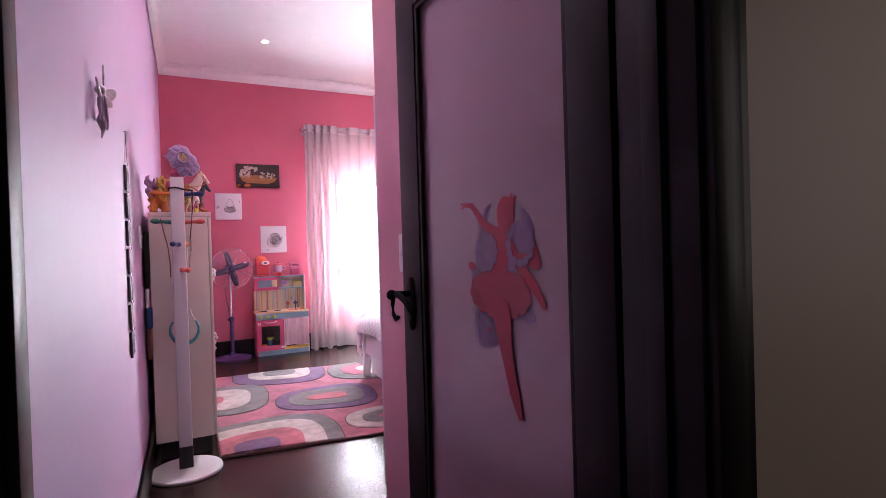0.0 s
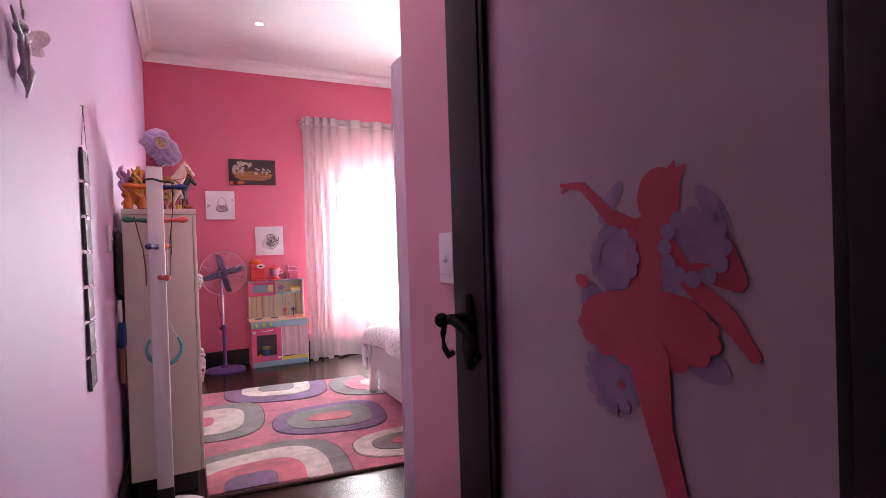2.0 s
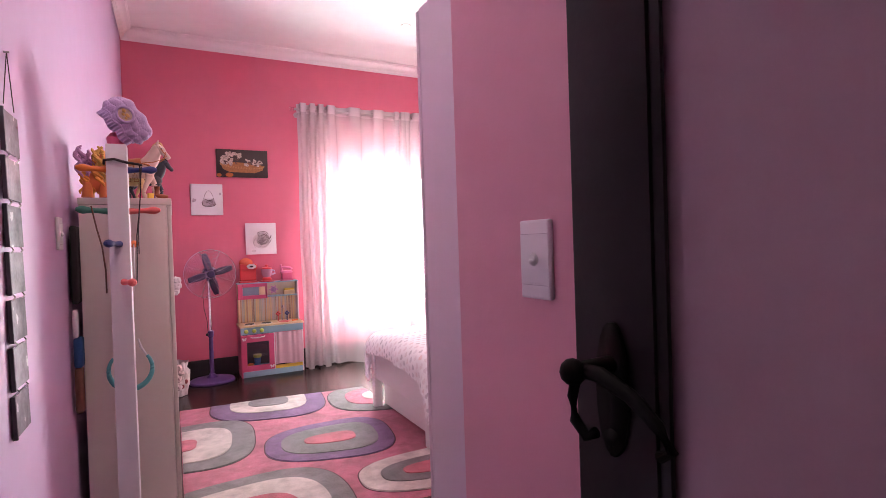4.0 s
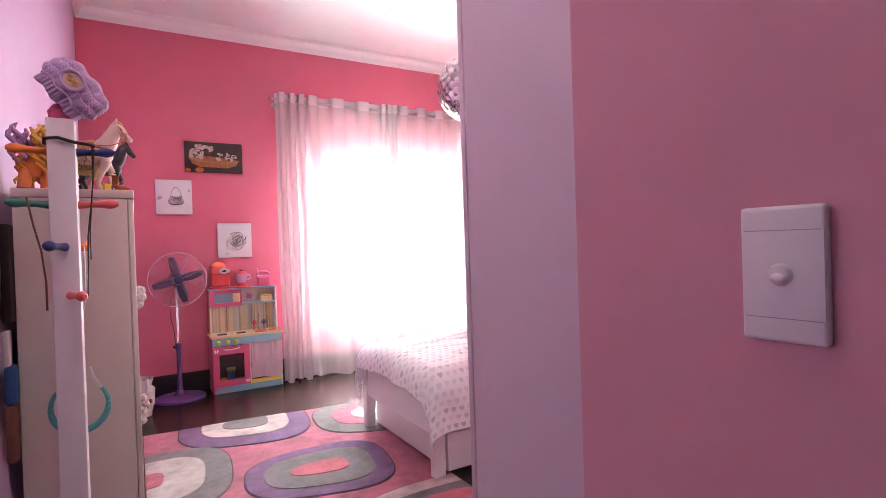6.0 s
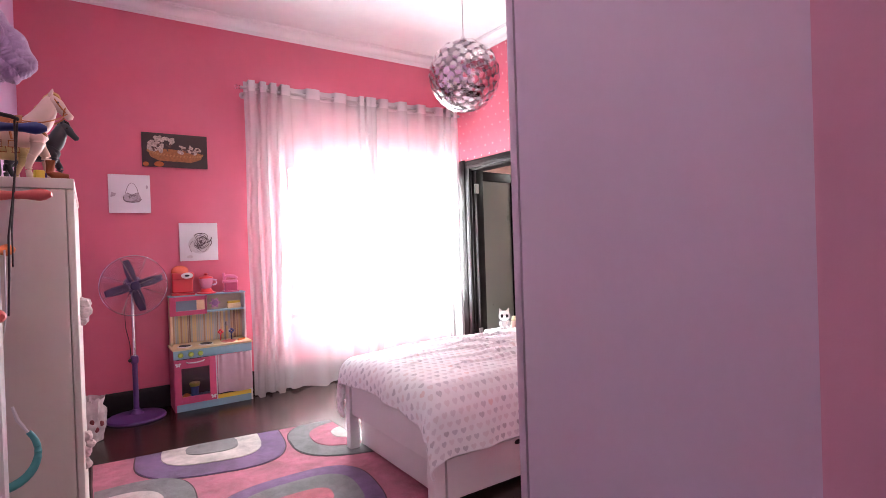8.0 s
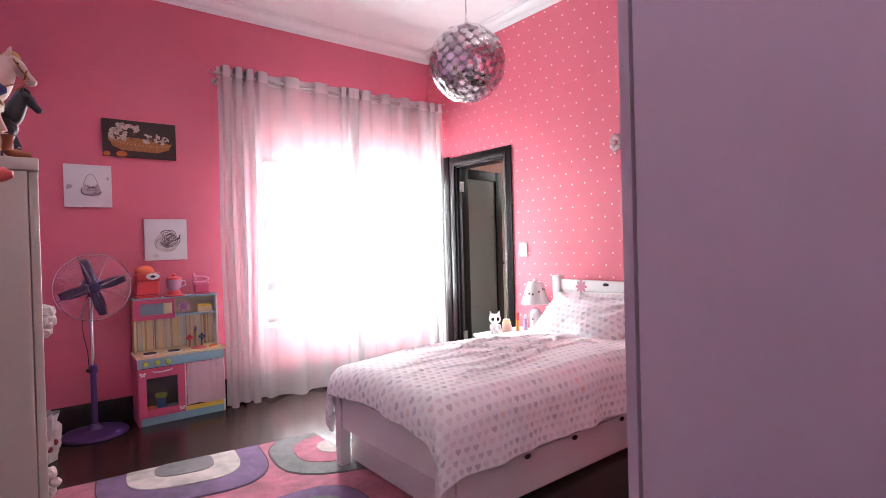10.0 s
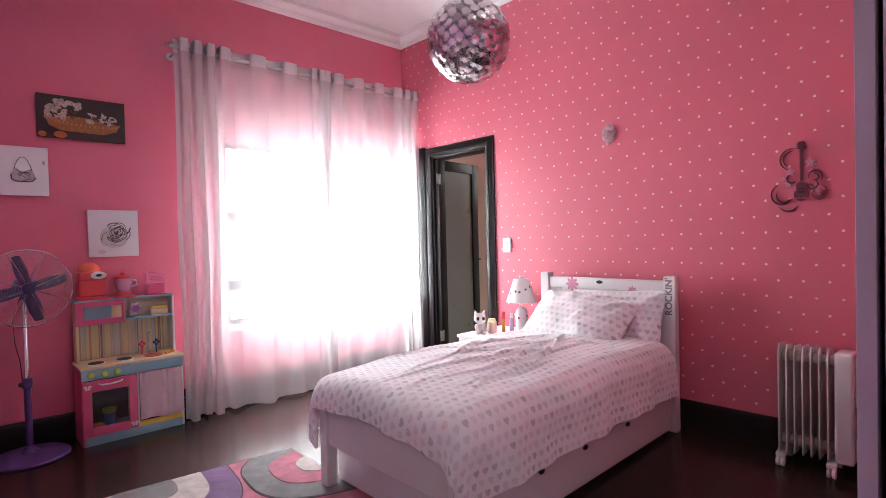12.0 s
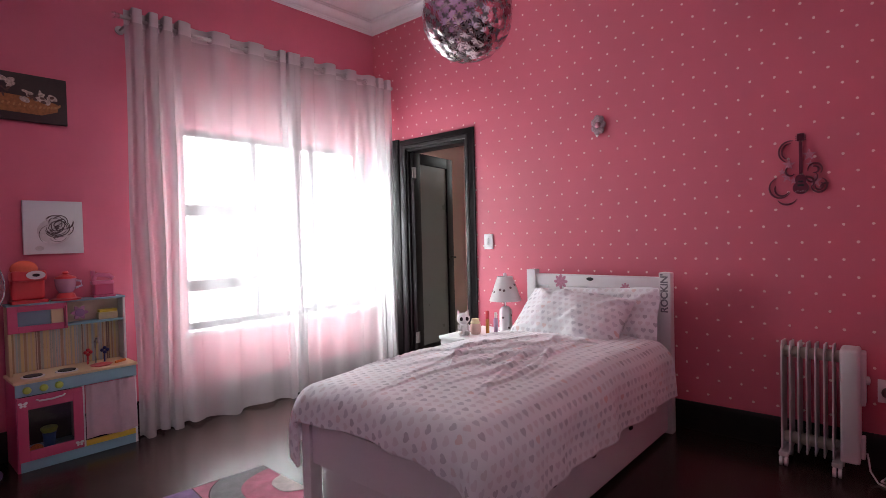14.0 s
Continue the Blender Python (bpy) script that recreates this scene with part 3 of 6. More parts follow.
tube(bm, [(0.62, -0.09, 1.02), (0.56, -0.092, 1.018), (0.51, -0.088, 1.005)], 0.008)
part("handle", bm, M_black, door2)
towel = thing("bath_towel", "long beige towel hanging in the bathroom", "towel")
part("rail_post", cyl(B(), (4.62, 8.96, 0.0), (4.62, 8.96, 1.96), 0.012), M_steel, towel)
part("cloth", sheet(B(), 16, 20, lambda u, v: Vector((4.62 + 0.02 * math.sin(u * 14), 9.02 + 0.16 * u, 0.35 + 1.6 * v))), mat("beige_towelling", (0.42, 0.34, 0.24), 0.95, vary=0.15, bump=0.6), towel)
part("rail", cyl(B(), (4.62, 8.95, 1.955), (4.62, 9.25, 1.955), 0.01), M_steel, towel)

# ---- window, curtains ----
win = thing("window_1", "large dark-framed window bright with daylight", "window", kind="structure")
yw = 9.84
for a in ((WX0, WZ0, WX0 + 0.05, WZ1), (WX1 - 0.05, WZ0, WX1, WZ1), (WX0 + 0.05, WZ1 - 0.05, WX1 - 0.05, WZ1), (WX0 + 0.05, WZ0, WX1 - 0.05, WZ0 + 0.05)):
    part("window_frame", box(B(), a[0], yw - 0.03, a[1], a[2], yw + 0.03, a[3], 0.004), M_dark, win)
third = (WX1 - WX0 - 0.1) / 3
for k in (1, 2):
    x = WX0 + 0.05 + third * k
    part("mullion", box(B(), x - 0.016, yw - 0.026, WZ0 + 0.05, x + 0.016, yw + 0.026, WZ1 - 0.05, 0.003), M_dark, win)
for k, zt in ((0, 1.44), (0, 0.87)):
    x = WX0 + 0.05 + third * k
    part("transom", box(B(), x + (0.022 if k else 0), yw - 0.025, zt, x + third - (0 if k else 0.022), yw + 0.025, zt + 0.085, 0.003), M_dark, win)
part("window_sill", box(B(), WX0 - 0.03, YN - 0.03, WZ0 - 0.03, WX1 + 0.03, yw - 0.03, WZ0 + 0.004, 0.005), M_white, win)
for k in range(3):
    x = WX0 + 0.05 + third * k
    p = part("pane", box(B(), x, yw - 0.004, WZ0 + 0.05, x + third, yw + 0.004, WZ1 - 0.05), M_pane, win)
    p.visible_shadow = False
structure("backdrop", box(B(), -6, 14.0, -1, 12, 14.1, 8), glow("bright_hazy_sky", (0.93, 0.96, 1.0), BACKDROP_GLOW), "bright hazy daylight outside the window", "sky")
structure("ground", box(B(), -40, 9.94, -0.5, 40, 60, -0.3), mat("pale_paving", (0.42, 0.40, 0.37), 0.8), "pale paved ground outside", "ground")

RY, RZ = 9.46, 2.655
rod = thing("curtain_rod", "brushed steel curtain rod with clear finials on the pink wall", "curtain rod")
part("rod", cyl(B(), (1.50, RY, RZ), (3.76, RY, RZ), 0.0125), M_steel, rod)
for x, s in ((1.50, -1), (3.76, 1)):
    part("finial", lathe(B(), [(0.012, 0), (0.016, 0.004), (0.016, 0.012), (0.010, 0.018), (0.019, 0.026), (0.019, 0.040), (0.004, 0.046)],
                         Matrix.Translation((x, RY, RZ)) @ Matrix.Rotation(radians(90 * s), 4, "Y"), 16), M_pane if s < 0 else M_steel, rod, "clear acrylic finial" if s < 0 else "")
for x in (1.575, 2.70, 3.73):
    bm = B()
    cyl(bm, (x, RY, RZ), (x, YN - 0.006, RZ), 0.008)
    cyl(bm, (x, YN - 0.010, RZ), (x, YN, RZ), 0.028)
    cyl(bm, (x - 0.012, RY, RZ), (x + 0.012, RY, RZ), 0.017)
    part("bracket", bm, M_steel, rod)


def curtain(stops, rings, seed, label):
    """A voile with wide eyelets; folds follow the eyelets at the top and run out softly below."""
    rnd = random.Random(seed)
    top, low, n = RZ + 0.062, 0.012, rings
    ph = [rnd.uniform(-0.5, 0.5) for _ in range(8)]
    cu = thing("curtain", label, "curtain", group="window curtains")

    def f(u, v):
        z = top + (low - top) * v
        amp = (0.050 + 0.010 * math.sin(7 * u + ph[5])) * (1 - 0.22 * v)
        w = math.pi * n * u
        # folds bunch towards both edges of the cloth
        for (ua, xa), (ub, xb) in zip(stops, stops[1:]):
            if u <= ub + 1e-9:
                break
        tt = max(0.0, (u - ua) / (ub - ua))
        x = xa + (xb - xa) * tt + 0.012 * v * math.sin(5 * u * math.pi + ph[0]) + 0.006 * math.sin(9 * v + ph[1] + 12 * u)
        tight = max(0.0, 1 - (xb - xa) / (ub - ua) / 1.5)
        x += 0.026 * tight * math.sin(2 * w)
        c = math.cos(w)
        square = math.copysign(abs(c) ** (0.42 + 0.40 * v), c)          # flat-fronted folds that soften on the way down
        y = RY + amp * square + 0.008 * v * math.sin(1.7 * w + ph[2]) + 0.02 * v * math.sin(6 * u + ph[3]) - 0.015 * v * v
        return Vector((x, y, z - (0.012 * math.sin(w * 0.5 + ph[4]) if v > 0.98 else 0) + 0.004 * math.cos(w) * (1 - v)))
    part("cloth", sheet(B(), n * 22, 60, f), M_sheer, cu)
    part("heading_band", sheet(B(), n * 22, 4, lambda u, v: f(u, v * 0.034) + Vector((0, -0.002, 0))), mat("heading_tape", (0.60, 0.57, 0.58), 0.8, bump=0.2), cu)
    part("hem", sheet(B(), n * 22, 3, lambda u, v: f(u, 0.972 + v * 0.027) + Vector((0, -0.002, 0))), M_sheer, cu)
    for k in range(n):
        u = (k + 0.5) / n
        p = f(u, 0.023)
        q = f(u + 0.01, 0.023) - f(u - 0.01, 0.023)
        ang = math.atan2(q.y, q.x)
        pts = [Vector((p.x, p.y, RZ)) + Vector((math.cos(ang) * 0.024 * math.cos(a), math.sin(ang) * 0.024 * math.cos(a), 0.024 * math.sin(a))) for a in [2 * math.pi * i / 16 for i in range(16)]]
        part("eyelet", tube(B(), pts, 0.0055, 6, True), M_steel, cu)
    return cu


curtain(((0, 1.535), (0.44, 1.87), (0.78, 2.60), (1, 2.735)), 16, 3, "sheer white voile curtain hanging to the floor on steel eyelets")
curtain(((0, 2.690), (0.18, 2.79), (0.72, 3.56), (1, 3.735)), 13, 8, "sheer white voile curtain hanging to the floor on steel eyelets")

# ---- ceiling lights ----
M_lit = glow("lit_lamp", (1.0, 0.97, 0.93), 12.0)
# fittings for all four, the two added fills included
for k, (x, y) in enumerate(DOWNLIGHTS_AND_FILLS):
    dl = thing("downlight", "small round white recessed ceiling downlight, lit; two of the four are added fill", "downlight", pose(x, y, ZC), "ceiling downlights")
    part("ring", lathe(B(), [(0.030, 0.004), (0.030, -0.004), (0.044, -0.006), (0.050, -0.002), (0.050, 0.001)], seg=24), M_plastic, dl)
    part("lens", lathe(B(), [(0.0295, -0.001), (0.028, -0.003)], seg=20), M_lit, dl)

pend = thing("pendant_lamp", "spherical pendant lamp covered in mirrored flower discs", "pendant lamp", pose(2.285, 7.335, 2.262))
R = 0.213
part("cord", cyl(B(), (0, 0, R + 0.06), (0, 0, ZC - 2.262 - 0.03), 0.003, seg=8), M_steel, pend)
part("ceiling_cup", lathe(B(), [(0.004, -0.05), (0.03, -0.045), (0.048, -0.02), (0.05, 0.0)], Matrix.Translation((0, 0, ZC - 2.262))), M_chrome, pend)
part("stem", lathe(B(), [(0.012, R - 0.01), (0.018, R), (0.012, R + 0.02), (0.006, R + 0.03), (0.006, R + 0.065)]), M_chrome, pend)
part("inner_globe", ball(B(), (0, 0, 0), R - 0.018, seg=32), mat("smoky_mesh", (0.60, 0.52, 0.56), 0.4, 0.3, vary=0.3, coarse=25, bump=0.3), pend)
M_flower = [mat("mirror_flower_bright", (0.86, 0.82, 0.84), 0.08, 1.0, vary=0.1, bump=0), mat("mirror_flower_rose", (0.80, 0.70, 0.74), 0.12, 1.0, vary=0.1, bump=0), mat("mirror_flower_dark", (0.50, 0.42, 0.46), 0.14, 1.0, vary=0.1, bump=0)]


def flower_mesh(material, r):
    bm = B()
    k = 8
    lo, mid = [], []
    for i in range(k * 6):
        a = 2 * math.pi * i / (k * 6)
        rr = r * (0.62 + 0.38 * abs(math.cos(k * a / 2)) ** 0.6)
        lo.append(bm.verts.new((rr * math.cos(a), rr * math.sin(a), -0.0012 - 9 * rr * rr * 0.25)))
        mid.append(bm.verts.new((0.26 * r * math.cos(a), 0.26 * r * math.sin(a), 0.002)))
    for i in range(len(lo)):
        j = (i + 1) % len(lo)
        bm.faces.new((lo[i], lo[j], mid[j], mid[i]))
    bm.faces.new(mid)
    return mesh_of("flower_disc", bm, material)


rnd = random.Random(11)
fl = [flower_mesh(m, 0.026) for m in M_flower]
for i in range(250):
    zf = 1 - 2 * (i + 0.5) / 250
    a = i * math.pi * (3 - math.sqrt(5))
    d = Vector((math.sqrt(1 - zf * zf) * math.cos(a), math.sqrt(1 - zf * zf) * math.sin(a), zf))
    d2 = (d + Vector((rnd.uniform(-0.16, 0.16), rnd.uniform(-0.16, 0.16), rnd.uniform(-0.16, 0.16)))).normalized()
    ob = new("flower_disc", fl[rnd.choice((0, 0, 1, 1, 2))])
    ob.parent = pend
    ob.matrix_local = Matrix.Translation(d * (R - rnd.uniform(0.0, 0.006))) @ d2.to_track_quat("Z", "Y").to_matrix().to_4x4() @ Matrix.Rotation(rnd.uniform(0, 6), 4, "Z")

# ---- bed ----
BX0, BX1, BY0, BY1 = 1.685, 3.66, 6.875, 7.880
bed = thing("single_bed", "white painted wooden single bed with trundle drawer and panelled headboard", "bed", pose(0, 0, 0))
PW = 0.062
for y in (BY0, BY1 - PW):
    part("foot_post", box(B(), BX0, y, 0, BX0 + PW, y + PW, 0.435, 0.006), M_white, bed)
for y in (BY0 - 0.004, BY1 - 0.066):
    part("head_post", box(B(), BX1 - 0.045, y, 0, BX1 + 0.02, y + 0.070, 0.985, 0.006), M_white, bed)
part("footboard", box(B(), BX0 + 0.015, BY0 + PW, 0.23, BX0 + 0.045, BY1 - PW, 0.42, 0.004), M_white, bed)
part("side_rail", box(B(), BX0 + PW, BY0 + 0.012, 0.24, BX1 - 0.045, BY0 + 0.038, 0.40, 0.004), M_white, bed)
part("side_rail", box(B(), BX0 + PW, BY1 - 0.038, 0.24, BX1 - 0.045, BY1 - 0.012, 0.40, 0.004), M_white, bed)
yb0, yb1 = BY0 + 0.066, BY1 - 0.066
part("headboard_rail", box(B(), BX1 - 0.03, yb0, 0.875, BX1 + 0.005, yb1, 0.955, 0.005), M_white, bed)
nb = 9
for k in range(nb):
    w = (yb1 - yb0) / nb
    part("headboard_plank", box(B(), BX1 - 0.022, yb0 + k * w + 0.0015, 0.30, BX1 - 0.004, yb0 + (k + 1) * w - 0.0015, 0.875, 0.004), M_white, bed)
part("slat_base", box(B(), BX0 + 0.05, BY0 + 0.04, 0.33, BX1 - 0.04, BY1 - 0.04, 0.35), M_white, bed)
drawer = part("trundle_drawer", box(B(), BX0 + 0.085, BY0 + 0.016, 0.03, BX1 - 0.06, BY0 + 0.036, 0.232, 0.004), M_white, bed)
part("drawer_end", box(B(), BX0 + 0.085, BY0 + 0.037, 0.03, BX0 + 0.105, BY1 - 0.03, 0.215, 0.003), M_white, drawer)
part("drawer_base", box(B(), BX0 + 0.106, BY0 + 0.037, 0.03, BX1 - 0.06, BY1 - 0.03, 0.05), M_white, drawer)
for x in (2.22, 2.584, 3.02):
    part("drawer_pull", ball(B(), (x, BY0 + 0.014, 0.212), 0.018, 1.2, 0.5, 0.7, 14), M_black, drawer, "small black oval pull")
part("castor", cyl(B(), (2.0, BY0 + 0.1, 0.015), (2.0, BY0 + 0.12, 0.015), 0.015), M_black, drawer)
part("castor", cyl(B(), (3.3, BY0 + 0.1, 0.015), (3.3, BY0 + 0.12, 0.015), 0.015), M_black, drawer)
part("rail_screw_cap", ball(B(), (BX1 - 0.03, (yb0 + yb1) / 2 + 0.02, 0.928), 0.02, 0.25, 1.3, 0.6, 14), M_black, bed, "small black oval badge")
M_sticker = mat("pink_sticker", (0.62, 0.26, 0.36), 0.5, vary=0.35, coarse=120, bump=0.1)
for y, z, r in ((7.615, 0.905, 0.052), (7.155, 0.880, 0.032)):
    bm = B()
    for k in range(8):
        a = 2 * math.pi * k / 8
        prism(bm, ellipse(r * 0.6 * math.cos(a), r * 0.6 * math.sin(a), r * 0.42, r * 0.22, math.degrees(a), 12), on_east(y, z, BX1 - 0.0305) @ Matrix.Translation((0, 0, 0.0002 * k)), 0.0004)
    prism(bm, ellipse(0, 0, r * 0.35, r * 0.35), on_east(y, z, BX1 - 0.0325), 0.0004)
    bmesh.ops.recalc_face_normals(bm, faces=bm.faces)
    part("flower_sticker", bm, M_sticker, bed, "pink flower sticker", False)
tc = bpy.data.curves.new("word", "FONT")
tc.body, tc.size, tc.extrude, tc.align_x, tc.align_y, tc.offset = "ROCKIN'", 0.059, 0.0006, "CENTER", "CENTER", 0.0016
tmp = new("word", tc)
bpy.context.view_layer.update()
word_me = bpy.data.meshes.new_from_object(tmp.evaluated_get(bpy.context.evaluated_depsgraph_get()))
bpy.data.objects.remove(tmp)
word_me.materials.clear()
word_me.materials.append(mat("grey_glitter", (0.26, 0.24, 0.27), 0.4, 0.4, vary=0.4, coarse=300, bump=0.3))
word = new("lettering", word_me)
word.parent = bed
word.matrix_local = on_east(BY0 + 0.031, 0.858, BX1 - 0.0462) @ Matrix.Rotation(radians(90), 4, "Z")
tagged(word, "grey glitter lettering on the post")

mattress = thing("mattress", "white single mattress on the bed", "mattress")
part("body", box(B(), BX0 + 0.07, BY0 + 0.042, 0.352, BX1 - 0.05, BY1 - 0.042, 0.535, 0.03, 3), M_cotton, mattress)

# duvet: lies over the mattress and hangs over the foot and both sides
DX0, DY_, DL, DW = BX0 - 0.040, BY0 - 0.028, 1.86, 1.055
FOOT_HANG, SIDE_HANG = 0.090, 0.245
rs = random.Random(17)
CREASES = []
for k in range(46):
    ca, cb = rs.uniform(0.35, 1.72), rs.uniform(0.16, 0.98)
    if k < 30:
        ca, cb = rs.uniform(0.80, 1.80), rs.uniform(0.30, 0.95)
    head = radians(180 + 40 * (0.55 - cb) + rs.gauss(0, 13)) if k % 7 else radians(rs.uniform(95, 150))
    CREASES.append((ca, cb, math.cos(head), math.sin(head), rs.uniform(0.25, 0.80) if k % 7 else rs.uniform(0.14, 0.28), rs.uniform(-0.5, 0.5), rs.uniform(0.006, 0.013), rs.uniform(0.006, 0.014)))


def crease_height(a, b):
    """Long pinched creases that fan out from under the pillows."""
    z = 0.0
    for ca, cb, dx, dy, ln, bend, wd, hg in CREASES:
        ax, ay = a - ca, b - cb
        along = ax * dx + ay * dy
        if 0.0 < along < ln:
            off = -ax * dy + ay * dx - bend * along * along
            if abs(off) < 3 * wd:
                z += hg * math.sin(math.pi * along / ln) ** 0.7 * math.exp(-(off / wd) ** 2)
    return min(z, 0.030)


def turn_over(f, r):
    """Cloth that runs over a rounded edge: how far out and how far down after f metres."""
    if f < r * math.pi / 2:
        return r * math.sin(f / r), r * (1 - math.cos(f / r))
    return r, r + f - r * math.pi / 2


def duvet_pt(u, v):
    a = -FOOT_HANG + u * (DL + FOOT_HANG)                     # along the bed, from the foot hem to the pillows
    b = -SIDE_HANG + v * (DW + SIDE_HANG + 0.225)             # across, from one side hem to the other
    a -= 0.035 * max(0.0, 1 - abs(b + 0.05) / 0.30) * (1 - u)   # the corner hangs a little lower
    n1 = noise.noise(Vector((a * 1.9, b * 2.4, 0.3)))
    n2 = noise.noise(Vector((a * 5.5 + b * 4, b * 3.2 - a * 2, 2.1)))
    ra, rb = 0.085, 0.105
    x, y, da, db = DX0 + a, DY_ + b, 0.0, 0.0
    if a < ra:
        out, da = turn_over(ra - a, ra)
        x = DX0 + ra - out
    if b < rb:
        out, db = turn_over(rb - b, rb)
        y = DY_ + rb - out
    elif b > DW - rb:
        out, db = turn_over(b - DW + rb, rb)
        y = DY_ + DW - rb + out
    side = -1 if b < DW / 2 else 1
    crown = 0.030 * math.sin(math.pi * min(1, max(0, (a + 0.02) / 1.95))) ** 0.5 + 0.036 * math.sin(math.pi * min(1, max(0, b / DW))) ** 0.8
    flat_part = max(0.0, 1 - (da + db) / 0.10)
    z = 0.552 + crown + 0.012 * n1 + 0.004 * n2 + crease_height(a, b) * flat_part
    lesser = min(da, db)
    z -= da + db - 0.38 * lesser
    y += side * (0.10 * db + (0.013 * math.sin(a * 10.5 + 2.5 * n1 + side) + 0.007 * math.sin(a * 27 + 3 * n2)) * min(1.0, db * 5))
    x += -0.05 * da + (0.010 * math.sin(b * 13 + 2 * n1) + 0.005 * math.sin(b * 31)) * min(1.0, da * 8)
    x += 0.25 * lesser
    y -= side * 0.30 * lesser
    return Vector((x, y, z))


duvet = thing("duvet", "rumpled white duvet printed with small grey and peach hearts", "duvet")
bm = sheet(B(), 350, 210, duvet_pt, lambda u, v: (u * (DL + FOOT_HANG), v * (DW + SIDE_HANG + 0.225)))
dv = part("cover", bm, M_hearts, duvet)
sol = dv.modifiers.new("thickness", "SOLIDIFY")
sol.thickness, sol.offset = 0.014, 1.0
hem_pts = [duvet_pt(0, k / 60) for k in range(60, 0, -1)] + [duvet_pt(k / 80, 0) for k in range(81)]
part("hem", tube(B(), [p + Vector((0, 0, 0.004)) for p in hem_pts], 0.0065, 6), M_cotton, duvet)


def pillow(label, m, sx, sy, sz, seed, material):
    th = thing("pillow", label, "pillow", m, "pillows on the bed")
    bm = B()
    uvl = bm.loops.layers.uv.new("UVMap")
    for side in (1, -1):
        g = []
        for i in range(65):
            row = []
            for j in range(49):
                u, v = i / 32 - 1, j / 24 - 1
                e = max(0.0, (1 - abs(u) ** 2.6) * (1 - abs(v) ** 2.4)) ** 0.62
                pull = 1 - 0.05 * (1 - abs(u)) * abs(v) ** 4 - 0.0
                nn = noise.noise(Vector((u * 1.8 + seed, v * 1.8, side)))
                n3 = noise.noise(Vector((u * 5 + seed, v * 4 - u * 3, side + 4)))
                fold = 0.0
                for px, py, turn, ln in ((-0.95, 0.95, -42, 0.9), (-0.75, 0.98, -70, 0.7), (0.97, 0.9, -135, 0.7), (-0.98, -0.8, 30, 0.6), (0.9, -0.97, 125, 0.6), (-0.2, 1.0, -80, 0.5), (0.35, 1.0, -100, 0.45)):
                    ax, ay = u - px, v - py
                    al = ax * math.cos(radians(turn)) + ay * math.sin(radians(turn))
                    if 0 < al < ln:
                        of = -ax * math.sin(radians(turn)) + ay * math.cos(radians(turn))
                        fold += 0.016 * math.sin(math.pi * al / ln) * math.exp(-(of / 0.07) ** 2)
                e += fold / sz * (1 if e > 0.02 else 0)
                row.append(bm.verts.new((u * sx * (1 - 0.04 * (1 - abs(v)) * abs(u) ** 4), v * sy * pull, side * (sz * e * (1 + 0.12 * nn) + 0.010 * n3 * e) + 0.010 * nn)))
            g.append(row)
        for i in range(64):
            for j in range(48):
                q = (g[i][j], g[i + 1][j], g[i + 1][j + 1], g[i][j + 1])
                c = ((i, j), (i + 1, j), (i + 1, j + 1), (i, j + 1))
                if side < 0:
                    q, c = q[::-1], c[::-1]
                fa = bm.faces.new(q)
                for lp, (a, b) in zip(fa.loops, c):
                    lp[uvl].uv = (a / 64 * sx * 2 + seed, b / 48 * sy * 2)
    bmesh.ops.remove_doubles(bm, verts=bm.verts, dist=0.002)
    part("pillowcase", bm, material, th)
    return th


pillow("plump white pillow printed with grey hearts leaning on the headboard", Matrix.Translation((3.39, 7.440, 0.672)) @ Matrix.Rotation(radians(-90), 4, "Z") @ Matrix.Rotation(radians(44), 4, "X") @ Matrix.Rotation(radians(-5), 4, "Z"), 0.375, 0.235, 0.125, 1.7, M_hearts)
pillow("white pillow tucked behind the heart printed pillow", Matrix.Translation((3.555, 7.25, 0.700)) @ Matrix.Rotation(radians(-90), 4, "Z") @ Matrix.Rotation(radians(66), 4, "X") @ Matrix.Rotation(radians(3), 4, "Z"), 0.33, 0.20, 0.055, 5.2, M_hearts)

# ---- rug ----
rug = thing("rug", "pink shag rug with purple, grey and cream rounded shapes", "rug")


def pile(name, color):
    """Cut pile: brushed patches that lie lighter and darker, over a fine tuft grain."""
    m, n, l, b = nodes_of(name)
    brushed, patch, tuft = noise_node(n, l, 5.0, 5), noise_node(n, l, 19.0, 4), noise_node(n, l, 330.0, 2)
    v = math_node(n, l, "ADD", math_node(n, l, "MULTIPLY", brushed, 0.75), math_node(n, l, "ADD", math_node(n, l, "MULTIPLY", patch, 0.5), math_node(n, l, "MULTIPLY", tuft, 0.30)))
    k = n.new("ShaderNodeMapRange")
    k.inputs["From Min"].default_value, k.inputs["From Max"].default_value = 0.58, 1.00
    l.new(v, k.inputs["Value"])
    l.new(mix_color(n, l, k.outputs[0], tuple(c * 0.62 for c in color), tuple(min(1.0, c * 1.28) for c in color)), b.inputs["Base Color"])
    b.inputs["Roughness"].default_value = 0.95
    b.inputs["Sheen Weight"].default_value = 0.15
    bump_node(n, l, b, math_node(n, l, "ADD", tuft, math_node(n, l, "MULTIPLY", patch, 1.5)), 0.8, 0.004)
    return m


M_rpink, M_rpurple, M_rgrey, M_rcream, M_rred = pile("pink_pile", (0.46, 0.125, 0.185)), pile("purple_pile", (0.17, 0.08, 0.20)), pile("grey_pile", (0.19, 0.18, 0.185)), pile("cream_pile", (0.58, 0.51, 0.48)), pile("salmon_pile", (0.56, 0.14, 0.18))
RX0, RX1, RYN, RYF, SK = 0.365, 1.797, 6.463, 8.582, -0.1
